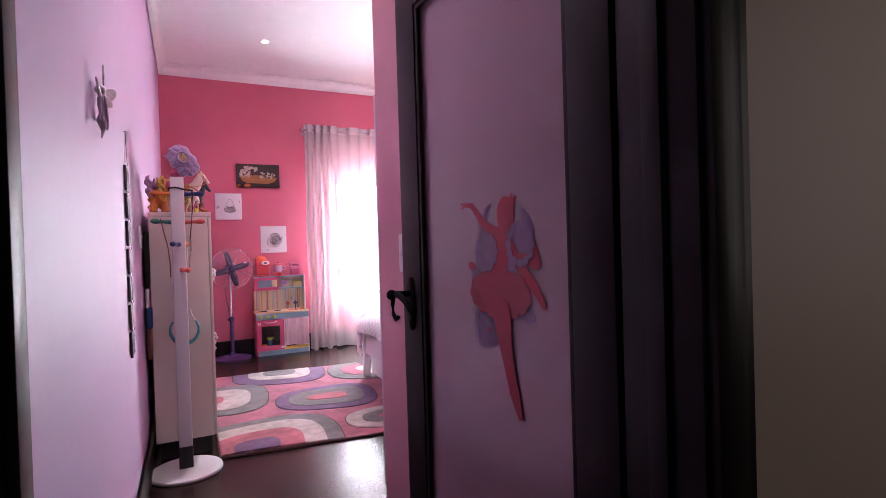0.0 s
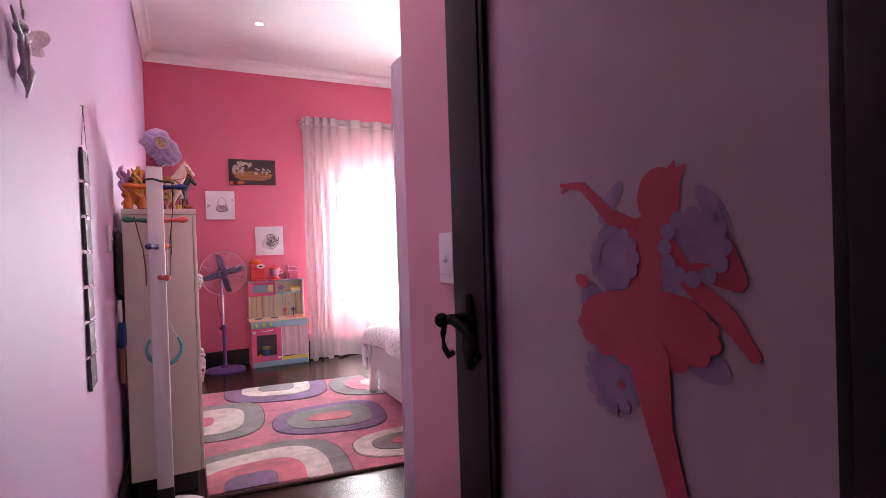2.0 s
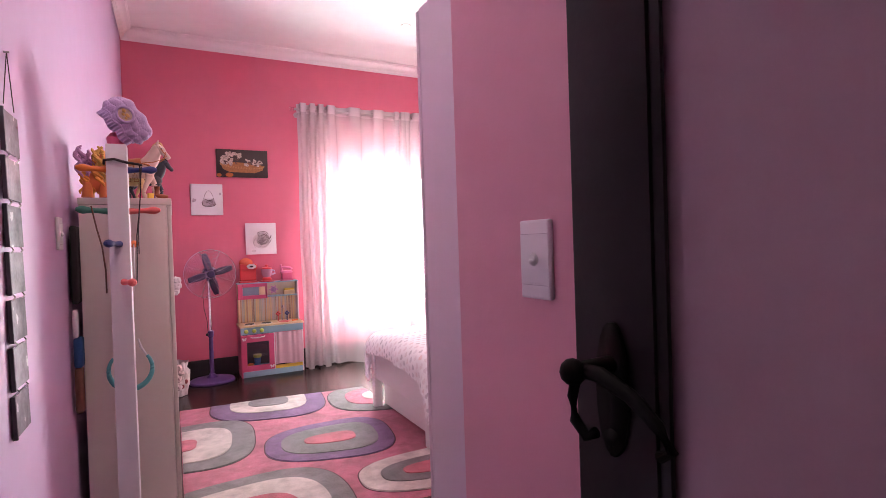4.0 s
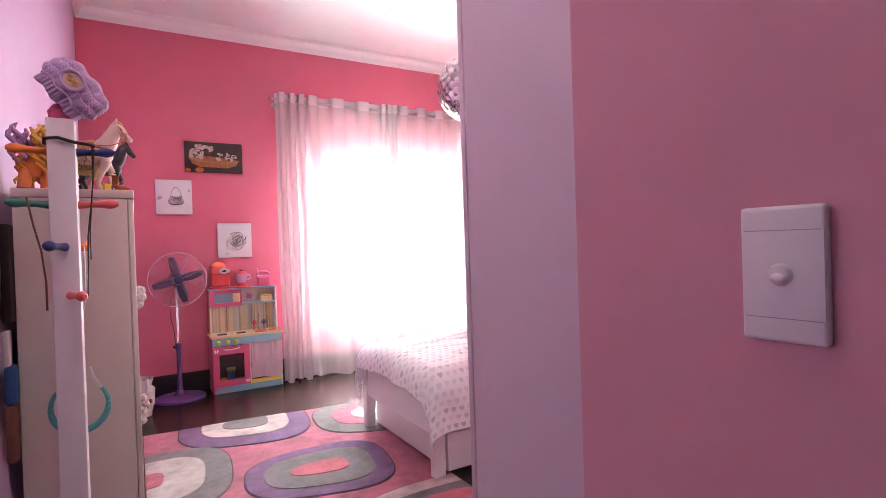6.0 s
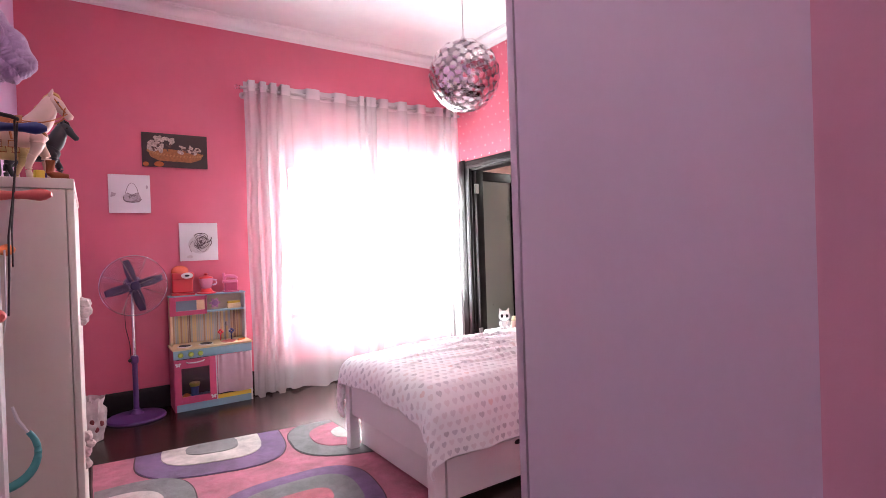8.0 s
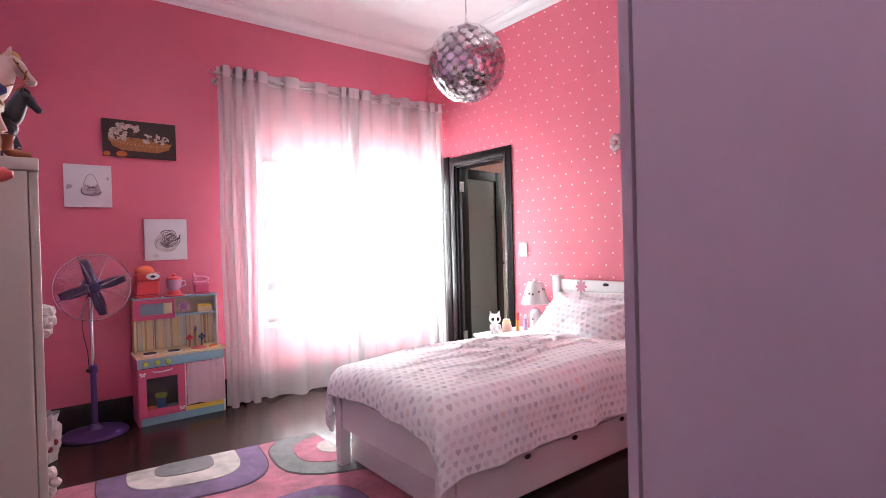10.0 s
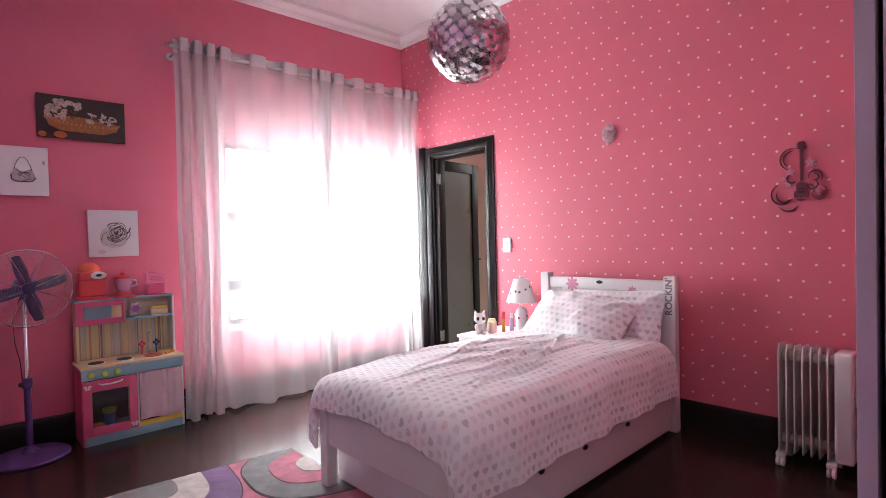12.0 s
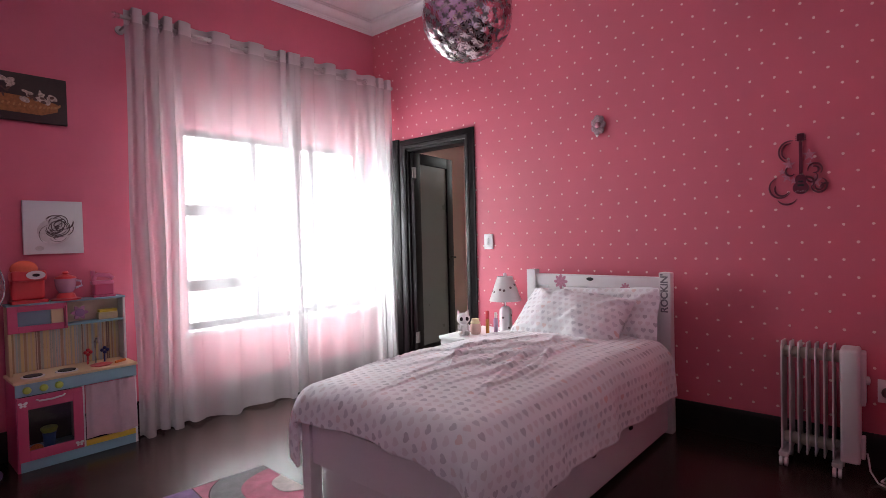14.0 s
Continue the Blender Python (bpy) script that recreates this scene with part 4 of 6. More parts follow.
MATS_RUG = {"pink": M_rpink, "purple": M_rpurple, "grey": M_rgrey, "cream": M_rcream, "salmon": M_rred}


def rug_y(x, y):
    return y + SK * (x - RX0)


bm = B()
edge = []
for k in range(40):
    edge.append((RX0 + (RX1 - RX0) * k / 40, RYN))
for k in range(40):
    edge.append((RX1, RYN + (RYF - RYN) * k / 40))
for k in range(40):
    edge.append((RX1 - (RX1 - RX0) * k / 40, RYF))
for k in range(40):
    edge.append((RX0, RYF - (RYF - RYN) * k / 40))
edge = [(x + 0.004 * noise.noise(Vector((x * 6, y * 6, 0))), rug_y(x, y) + 0.004 * noise.noise(Vector((x * 6, y * 6, 5)))) for x, y in edge]
prism(bm, edge, Matrix.Translation((0, 0, 0.001)), 0.013)
part("ground", bm, M_rpink, rug)
bm = B()
tube(bm, [(x, y, 0.008) for x, y in edge[::2]], 0.007, 6, True)
part("binding", bm, mat("brown_binding", (0.10, 0.05, 0.05), 0.9), rug)


def superoval(cx, cy, rx, ry, turn, power=2.9, k=56):
    c, s = math.cos(radians(turn)), math.sin(radians(turn))
    out = []
    for i in range(k):
        a = 2 * math.pi * i / k
        px = rx * math.copysign(abs(math.cos(a)) ** (2 / power), math.cos(a))
        py = ry * math.copysign(abs(math.sin(a)) ** (2 / power), math.sin(a)) * (1 + 0.16 * px / rx)
        out.append((cx + px * c - py * s, cy + px * s + py * c))
    return out


def clip_half(poly, inside, cut):
    res = []
    for i, p in enumerate(poly):
        q = poly[(i + 1) % len(poly)]
        a, b = inside(p), inside(q)
        if a:
            res.append(p)
        if a != b:
            res.append(cut(p, q))
    return res


def clip_rug(poly):
    def lerp(p, q, t):
        return (p[0] + (q[0] - p[0]) * t, p[1] + (q[1] - p[1]) * t)
    y = lambda p: p[1] - SK * (p[0] - RX0)
    for f in (lambda p: p[0] - RX0 - 0.006, lambda p: RX1 - 0.006 - p[0], lambda p: y(p) - RYN - 0.006, lambda p: RYF - 0.006 - y(p)):
        poly = clip_half(poly, lambda p: f(p) >= 0, lambda p, q: lerp(p, q, f(p) / (f(p) - f(q))))
        if len(poly) < 3:
            return []
    return poly


def rug_motif(cx, cy, rx, ry, turn, colors):
    """Layers of pile, each ringed by a dark strip that paints in a carved groove's shade."""
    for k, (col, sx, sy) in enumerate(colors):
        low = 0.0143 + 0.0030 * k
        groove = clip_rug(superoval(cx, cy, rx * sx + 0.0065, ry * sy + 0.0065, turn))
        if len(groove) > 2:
            part("groove_shade", prism(B(), groove, Matrix.Translation((0, 0, low - 0.001)), 0.0013), M_groove, rug, "", False)
        o = clip_rug(superoval(cx, cy, rx * sx, ry * sy, turn))
        if len(o) < 3:
            continue
        bm = B()
        prism(bm, o, Matrix.Translation((0, 0, low)), 0.0045)
        bmesh.ops.recalc_face_normals(bm, faces=bm.faces)
        es = [e for e in bm.edges if abs(e.verts[0].co.z - e.verts[1].co.z) < 1e-6 and e.verts[0].co.z > low + 0.002]
        bmesh.ops.bevel(bm, geom=es, offset=0.003, segments=2, affect="EDGES")
        part("motif", bm, MATS_RUG[col], rug)


# dark tone that puts the grooves' shade into the colour
M_groove = mat("groove_shade_pile", (0.09, 0.045, 0.055), 0.95, vary=0.3)
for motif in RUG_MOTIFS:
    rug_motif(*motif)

# ---- pictures on the north wall ----


def canvas(name, label, x0, x1, z0, z1, face, edge):
    th = thing(name, label, "picture", on_north(x0, z0, YN - 0.002))
    part("canvas", box(B(), 0, 0, 0, x1 - x0, z1 - z0, 0.022, 0.002), face, th)
    return th, x1 - x0, z1 - z0


M_canvas = mat("white_canvas", (0.74, 0.72, 0.74), 0.8, vary=0.05, coarse=8, fine=400, bump=0.2)
M_ink = mat("sepia_ink", (0.10, 0.06, 0.07), 0.8, vary=0.3, coarse=60, bump=0)
M_wash = mat("grey_wash", (0.46, 0.40, 0.43), 0.8, vary=0.3, coarse=50, bump=0)


def flat(bm, outline, z, depth=0.0006):
    prism(bm, outline, Matrix.Translation((0, 0, z)), depth)
    return bm


def strokes(seed, cx, cy, rx, ry, count, r):
    rs, bm = random.Random(seed), B()
    for k in range(count):
        a0, span = rs.uniform(0, 6.28), rs.uniform(0.8, 2.6)
        f = rs.uniform(0.25, 1.0)
        ox, oy = cx + rs.uniform(-0.3, 0.3) * rx, cy + rs.uniform(-0.3, 0.3) * ry
        pts = [(ox + rx * f * 0.8 * math.cos(a0 + span * t / 8), oy + ry * f * 0.8 * math.sin(a0 + span * t / 8), 0.0226) for t in range(9)]
        tube(bm, pts, [r * (0.5 + 0.5 * math.sin(math.pi * t / 8)) for t in range(9)], 4)
    return bm


pic, w, h = canvas("canvas_picture", "unframed canvas painting of a brown basket on a dark ground", 0.772, 1.262, 1.976, 2.253, mat("dark_brown_paint", (0.045, 0.025, 0.025), 0.6, vary=0.4, coarse=10), None)
rs = random.Random(4)
part("painted_basket", flat(flat(B(), [(0.04, 0.135), (0.45, 0.115), (0.44, 0.075), (0.36, 0.045), (0.12, 0.05), (0.06, 0.08)], 0.0222), ellipse(0.245, 0.125, 0.205, 0.022, -3), 0.0230), mat("basket_brown", (0.38, 0.15, 0.05), 0.7, vary=0.5, coarse=60), pic)
M_rim = mat("tan_wicker_paint", (0.50, 0.24, 0.09), 0.7, vary=0.5, coarse=80)
for k in range(26):
    a = math.pi * (1 + k / 25)
    part("painted_braid", flat(B(), ellipse(0.245 + 0.205 * math.cos(a), 0.122 + 0.030 * math.sin(a) - 0.010 * math.cos(a), 0.010, 0.0055, 60, 10), 0.0268 + 0.00004 * k), M_rim, pic, "", False)
M_lightp = mat("cream_grey_paint", (0.52, 0.42, 0.36), 0.7, vary=0.7, coarse=90)
for k in range(40):
    cx, cy = rs.uniform(0.05, 0.23) if k < 25 else rs.uniform(0.28, 0.43), rs.uniform(0.13, 0.245)
    if k >= 25:
        cy = rs.uniform(0.12, 0.175)
    part("painted_patch", flat(B(), ellipse(cx, cy, rs.uniform(0.012, 0.030), rs.uniform(0.008, 0.019), rs.uniform(0, 180), 10), 0.0236 + 0.0001 * k), M_lightp, pic, "", False)
M_darkp = mat("umber_paint", (0.12, 0.06, 0.05), 0.7, vary=0.5, coarse=90)
for k in range(22):
    cx, cy = rs.uniform(0.07, 0.21) if k < 13 else rs.uniform(0.29, 0.42), rs.uniform(0.125, 0.215)
    if k >= 13:
        cy = rs.uniform(0.12, 0.165)
    part("painted_patch", flat(B(), ellipse(cx, cy, rs.uniform(0.005, 0.014), rs.uniform(0.004, 0.009), rs.uniform(0, 180), 8), 0.0278 + 0.0001 * k), M_darkp, pic, "", False)
for o in (ellipse(0.12, 0.022, 0.036, 0.022), ellipse(0.025, 0.018, 0.022, 0.018)):
    part("painted_orange_ball", flat(B(), o, 0.0222), mat("rust_orange_paint", (0.50, 0.13, 0.03), 0.7, vary=0.3, coarse=40), pic, "", False)

pic, w, h = canvas("canvas_picture", "square white canvas with a sketched handbag", 0.532, 0.821, 1.594, 1.900, M_canvas, None)
bm = B()
flat(bm, [(0.10, 0.135), (0.125, 0.16), (0.16, 0.145), (0.185, 0.15), (0.205, 0.165), (0.225, 0.11), (0.21, 0.088), (0.12, 0.085), (0.10, 0.10)], 0.0222)
part("sketched_bag", bm, M_wash, pic, "", False)
bm = B()
tube(bm, [(0.115 + 0.09 * t / 12, 0.155 + 0.085 * math.sin(math.pi * t / 12) ** 0.7, 0.0228) for t in range(13)], 0.0016, 4)
tube(bm, [(0.10, 0.13, 0.0230), (0.103, 0.10, 0.0230), (0.125, 0.088, 0.0230), (0.165, 0.085, 0.0230), (0.205, 0.09, 0.0230), (0.224, 0.11, 0.0230)], 0.0035, 5)
tube(bm, [(0.125, 0.16, 0.023), (0.16, 0.143, 0.023), (0.20, 0.163, 0.023)], 0.002, 4)
part("sketched_lines", bm, M_ink, pic)
part("sketched_shading", strokes(3, 0.165, 0.118, 0.05, 0.032, 12, 0.0016), M_ink, pic)
for o in ([(0.012, 0.125), (0.045, 0.135), (0.05, 0.155), (0.018, 0.165)], ellipse(0.265, 0.21, 0.008, 0.014)):
    part("sketched_tag", flat(B(), o, 0.0222), M_wash, pic, "", False)

pic, w, h = canvas("canvas_picture", "square white canvas with a dark sketched flower bowl", 1.022, 1.321, 1.190, 1.510, M_canvas, None)
part("sketched_bowl", flat(flat(B(), ellipse(0.15, 0.135, 0.085, 0.075, -10), 0.0222, 0.0003), ellipse(0.075, 0.035, 0.022, 0.014), 0.0222), mat("pale_wash", (0.62, 0.57, 0.58), 0.8, vary=0.2, coarse=40), pic, "", False)
part("sketched_shading", strokes(8, 0.17, 0.175, 0.085, 0.075, 34, 0.0026), M_ink, pic)
part("sketched_outline", strokes(9, 0.15, 0.14, 0.11, 0.10, 8, 0.0014), M_ink, pic)

# ---- stand fan ----
fan = thing("stand_fan", "purple and chrome pedestal fan with round wire guard", "fan", pose(0.655, 9.492, 0))
part("base", lathe(B(), [(0.200, 0.0), (0.203, 0.010), (0.196, 0.020), (0.150, 0.030), (0.050, 0.040), (0.030, 0.060), (0.026, 0.075)], seg=40), M_purple, fan, "round purple base")
part("lower_pole", cyl(B(), (0, 0, 0.06), (0, 0, 0.44), 0.019), M_purple, fan)
part("collar", lathe(B(), [(0.019, 0.42), (0.027, 0.43), (0.027, 0.475), (0.018, 0.485)]), M_purple, fan)
part("knob", ball(B(), (-0.03, -0.01, 0.45), 0.014, seg=12), M_black, fan)
part("upper_pole", cyl(B(), (0, 0, 0.44), (0, 0, 0.98), 0.0115), M_chrome, fan, "chrome upper pole")
part("motor", lathe(B(), [(0.02, 0.0), (0.055, 0.01), (0.066, 0.05), (0.062, 0.10), (0.045, 0.13)], Matrix.Translation((0.01, 0.085, 1.03)) @ Matrix.Rotation(radians(90), 4, "X")), M_purple, fan)
part("neck", obox(B(), Matrix.Translation((0.005, 0.01, 0.985)), 0.04, 0.06, 0.06, 0.008), M_purple, fan)
fm = Matrix.Translation((0.012, -0.075, 1.025)) @ Matrix.Rotation(radians(6), 4, "Z") @ Matrix.Rotation(radians(90), 4, "X")
FR = 0.226
guard = part("guard_rim", tube(B(), [fm @ Vector((FR * math.cos(a), FR * math.sin(a), 0)) for a in [2 * math.pi * i / 48 for i in range(48)]], 0.0042, 6, True), M_chrome, fan, "chrome wire guard")
for side, bulge in ((1, 0.045), (-1, 0.055)):
    for k in range(2, 19):
        rr = FR * k / 18
        zz = side * (bulge * (1 - (k / 18) ** 2.4) + 0.004)
        part("guard_ring", tube(B(), [fm @ Vector((rr * math.cos(a), rr * math.sin(a), zz)) for a in [2 * math.pi * i / 36 for i in range(36)]], 0.0007, 4, True), M_chrome, guard)
    for k in range(8):
        a = 2 * math.pi * (k + 0.5) / 8
        part("guard_spoke", tube(B(), [fm @ Vector((FR * s * math.cos(a), FR * s * math.sin(a), side * (bulge * (1 - s ** 2.4) + 0.003))) for s in (0.15, 0.4, 0.6, 0.8, 0.92, 1.0)], 0.0018, 4), M_chrome, guard)
for k in range(4):
    a0 = radians(90 * k + 15)
    bm = B()

    def blade(u, v, a0=a0):
        r = 0.035 + u * 0.165
        wd = 0.020 + 0.014 * math.sin(math.pi * min(1, u * 0.9 + 0.1))
        t = (v - 0.5) * 2 * wd
        return fm @ Vector((r * math.cos(a0) - t * math.sin(a0), r * math.sin(a0) + t * math.cos(a0), 0.010 + 0.28 * t - 0.006 * u))
    sheet(bm, 8, 4, blade)
    bl = part("blade", bm, mat("dark_blade_plastic", (0.055, 0.030, 0.10), 0.45), fan)
    bl.modifiers.new("thickness", "SOLIDIFY").thickness = 0.003
part("hub_badge", lathe(B(), [(0.034, 0.030), (0.034, 0.046), (0.028, 0.052), (0.010, 0.054)], fm), mat("dark_purple_plastic", (0.05, 0.03, 0.12), 0.3), fan)
part("cord", tube(B(), [(-0.01, 0.04, 0.98), (-0.055, 0.01, 0.85), (-0.05, -0.005, 0.70), (-0.028, 0.0, 0.58), (-0.022, 0.0, 0.46)], 0.003, 6), M_black, fan)

# ---- toy kitchen ----
tk = thing("toy_kitchen", "pink and light blue wooden toy kitchen with striped back", "toy kitchen", pose(0.912, 9.418, 0))
W, D, CT, TT = 0.595, 0.275, 0.502, 0.910
part("side_panel", box(B(), 0, 0.005, 0, 0.014, D, CT - 0.02, 0.002), M_hot, tk)
part("side_panel", box(B(), W - 0.014, 0.005, 0, W, D, CT - 0.02, 0.002), M_white, tk)
part("plinth", box(B(), 0.014, 0.004, 0, W - 0.014, 0.018, 0.056, 0.002), M_sky, tk)
part("worktop", box(B(), -0.008, -0.012, CT - 0.016, W + 0.006, D, CT, 0.004), M_cream, tk, "cream worktop")
part("control_strip", box(B(), 0.0, -0.004, CT - 0.085, W, 0.010, CT - 0.018, 0.003), M_sky, tk, "light blue control strip")
for x in (0.05, 0.125, 0.195):
    part("knob", lathe(B(), [(0.019, 0.0), (0.020, 0.010), (0.015, 0.018), (0.006, 0.020)], Matrix.Translation((x, -0.004, CT - 0.052)) @ Matrix.Rotation(radians(90), 4, "X")), M_lime, tk, "round lime green knob")
part("oven_back", box(B(), 0.014, D - 0.02, 0.03, 0.305, D - 0.014, CT - 0.09), mat("oven_dark", (0.05, 0.035, 0.04), 0.5), tk)
oven = part("oven_door", B(), M_hot, tk, "pink oven door")
bm = B()
for a in ((0.004, 0.06, 0.052, CT - 0.09), (0.258, 0.06, 0.306, CT - 0.09), (0.052, 0.06, 0.258, 0.115), (0.052, CT - 0.16, 0.258, CT - 0.09)):
    box(bm, a[0], -0.010, a[1], a[2], 0.004, a[3], 0.002)
bm.to_mesh(oven.data)
bm.free()
part("oven_window", box(B(), 0.050, -0.004, 0.112, 0.260, -0.002, CT - 0.158), glass_mat("tinted_pane", (0.75, 0.72, 0.74), 0.02), oven)
part("oven_handle", tube(B(), [(0.09, -0.010, CT - 0.112), (0.10, -0.026, CT - 0.116), (0.155, -0.030, CT - 0.118), (0.21, -0.026, CT - 0.112), (0.22, -0.010, CT - 0.108)], 0.005), M_plastic, oven)


def butterfly(x, y, z, s, parent):
    bm = B()
    for sx in (1, -1):
        for o in (ellipse(sx * 0.011 * s, 0.007 * s, 0.011 * s, 0.008 * s, sx * 30, 14), ellipse(sx * 0.008 * s, -0.007 * s, 0.008 * s, 0.006 * s, -sx * 30, 14)):
            prism(bm, o, Matrix.Translation((x, y, z)) @ Matrix.Rotation(radians(90), 4, "X"), 0.0006)
    bmesh.ops.recalc_face_normals(bm, faces=bm.faces)
    return part("butterfly_motif", bm, M_plastic, parent, "white painted butterfly", False)


butterfly(0.030, -0.0105, CT - 0.128, 1.0, oven)
butterfly(0.283, -0.0105, 0.088, 1.0, oven)
part("toy_cup", lathe(B(), [(0.026, 0.0), (0.030, 0.08), (0.034, 0.11), (0.040, 0.13)], Matrix.Translation((0.155, 0.06, 0.072))), mat("blue_cup", (0.05, 0.18, 0.42), 0.4), oven, "blue toy cup")
part("toy_cup_rim", lathe(B(), [(0.034, 0.0), (0.042, 0.02), (0.038, 0.028)], Matrix.Translation((0.155, 0.06, 0.18))), M_lime, oven)
part("toy_plate", lathe(B(), [(0.03, 0), (0.033, 0.012), (0.01, 0.016)], Matrix.Translation((0.085, 0.02, 0.105)) @ Matrix.Rotation(radians(75), 4, "X")), M_orange, oven)
part("oven_shelf", box(B(), 0.016, 0.01, 0.06, 0.305, D - 0.02, 0.070), M_sky, tk)
part("divider", box(B(), 0.305, 0.004, 0.056, 0.318, D, CT - 0.085), M_white, tk)
bm = sheet(B(), 60, 20, lambda u, v: Vector((0.322 + 0.262 * u + 0.012 * (u - 0.3) * (1 - v), -0.002 - 0.008 * (1 - v) + 0.0045 * math.sin(u * 26 + 1.5 * math.sin(u * 9)) * (0.6 + 0.4 * v), 0.098 + 0.315 * v + 0.006 * math.sin(u * 7) * (1 - v))))
part("fabric_curtain", bm, mat("pale_pink_cloth", (0.62, 0.45, 0.50), 0.9, vary=0.12, coarse=15, bump=0.4), tk, "gathered pale pink fabric curtain")
part("lower_shelf", box(B(), 0.318, 0.002, 0.056, W - 0.014, 0.016, 0.088, 0.002), M_yellow, tk, "yellow shelf edge")
UY = 0.165
part("upper_side", box(B(), 0.006, UY, CT, 0.020, D, TT, 0.002), M_cream, tk)
part("upper_side", box(B(), W - 0.012, UY, CT, W + 0.002, D, TT, 0.002), M_white, tk)
back = part("back_panel", box(B(), 0.020, D - 0.012, CT, W - 0.012, D, TT - 0.01), mat("cream_paper", (0.66, 0.56, 0.42), 0.6), tk, "striped cream back panel")
rs = random.Random(21)
sm = [mat("stripe_sage", (0.46, 0.50, 0.42), 0.6), mat("stripe_tan", (0.52, 0.34, 0.20), 0.6), mat("stripe_brown", (0.30, 0.20, 0.14), 0.6), mat("stripe_yellow", (0.74, 0.60, 0.30), 0.6), mat("stripe_blue", (0.48, 0.56, 0.58), 0.6)]
x = 0.024
while x < W - 0.03:
    wd = rs.uniform(0.004, 0.014)
    part("stripe", box(B(), x, D - 0.0135, CT + 0.002, x + wd, D - 0.0122, TT - 0.155), rs.choice(sm), back, "", False)
    x += wd + rs.uniform(0.002, 0.008)
part("upper_shelf", box(B(), 0.020, UY, TT - 0.155, W - 0.012, D - 0.014, TT - 0.143, 0.002), M_sky, tk)
part("top_board", box(B(), 0.0, UY - 0.004, TT - 0.012, W + 0.004, D, TT, 0.002), M_sky, tk)
mw = part("microwave_front", B(), M_hot, tk, "pink microwave door")
bm = B()
for a in ((0.004, TT - 0.165, 0.050, TT - 0.012), (0.268, TT - 0.165, 0.285, TT - 0.012), (0.050, TT - 0.165, 0.268, TT - 0.128), (0.050, TT - 0.045, 0.268, TT - 0.012)):
    box(bm, a[0], UY - 0.008, a[1], a[2], UY + 0.004, a[3], 0.002)
bm.to_mesh(mw.data)
bm.free()
part("microwave_window", box(B(), 0.050, UY, TT - 0.128, 0.205, UY + 0.004, TT - 0.045), mat("blue_grey_pane", (0.18, 0.26, 0.34), 0.3), mw)
part("microwave_buttons", box(B(), 0.207, UY - 0.004, TT - 0.126, 0.266, UY + 0.002, TT - 0.047, 0.002), M_cream, mw)
part("microwave_handle", cyl(B(), (0.277, UY - 0.016, TT - 0.15), (0.277, UY - 0.016, TT - 0.03), 0.006), mat("rose_plastic", (0.50, 0.12, 0.20), 0.4), mw)
bm = B()
prism(bm, [(0.045 * (0.8 + 0.2 * math.cos(6 * a)) * math.cos(a), 0.045 * (0.8 + 0.2 * math.cos(6 * a)) * math.sin(a)) for a in [2 * math.pi * i / 48 for i in range(48)]], Matrix.Translation((0.345, UY - 0.004, TT - 0.08)) @ Matrix.Rotation(radians(90), 4, "X"), 0.016)
clock = part("flower_clock", bm, mat("lilac_plastic", (0.58, 0.28, 0.48), 0.4), tk, "lilac flower-shaped toy clock")
part("clock_face", lathe(B(), [(0.024, 0.0), (0.024, 0.004), (0.010, 0.005)], Matrix.Translation((0.345, UY - 0.021, TT - 0.08)) @ Matrix.Rotation(radians(90), 4, "X")), mat("mauve_plastic", (0.30, 0.16, 0.34), 0.4), clock)
part("toaster_block", box(B(), 0.455, UY + 0.03, TT - 0.143, 0.565, UY + 0.08, TT - 0.10, 0.006), M_cream, tk)
part("toaster_block", box(B(), 0.46, UY + 0.028, TT - 0.099, 0.56, UY + 0.075, TT - 0.080, 0.006), M_yellow, tk)
for x in (0.095, 0.255):
    hob = part("hob_ring", lathe(B(), [(0.056, CT), (0.056, CT + 0.004), (0.050, CT + 0.005)], Matrix.Translation((x, 0.085, 0))), M_plastic, tk, "white hob ring")
    part("hob_plate", lathe(B(), [(0.044, CT + 0.005), (0.044, CT + 0.009), (0.02, CT + 0.010)], Matrix.Translation((x, 0.085, 0))), M_black, hob, "black hob plate")
part("sink", lathe(B(), [(0.052, CT), (0.060, CT + 0.006), (0.050, CT + 0.007), (0.030, CT + 0.003)], Matrix.Translation((0.43, 0.085, 0))), M_red, tk, "red sink rim")
part("spoon", tube(B(), [(0.50, 0.06, CT + 0.008), (0.56, 0.075, CT + 0.012)], 0.008), M_orange, tk)
part("tap", tube(B(), [(0.43, 0.19, CT), (0.43, 0.19, CT + 0.13), (0.43, 0.17, CT + 0.155), (0.43, 0.13, CT + 0.16), (0.43, 0.12, CT + 0.13)], 0.006), mat("silver_plastic", (0.52, 0.48, 0.48), 0.3, 0.6), tk)
for x, m in ((0.385, M_red), (0.475, M_navy)):
    bm = B()
    for k in range(4):
        a = math.pi / 2 * k
        ball(bm, (x + 0.014 * math.cos(a), 0.17, CT + 0.075 + 0.014 * math.sin(a)), 0.011, seg=10)
    cyl(bm, (x, 0.18, CT), (x, 0.175, CT + 0.07), 0.005, seg=8)
    part("tap_handle", bm, m, tk, "flower-shaped tap handle")

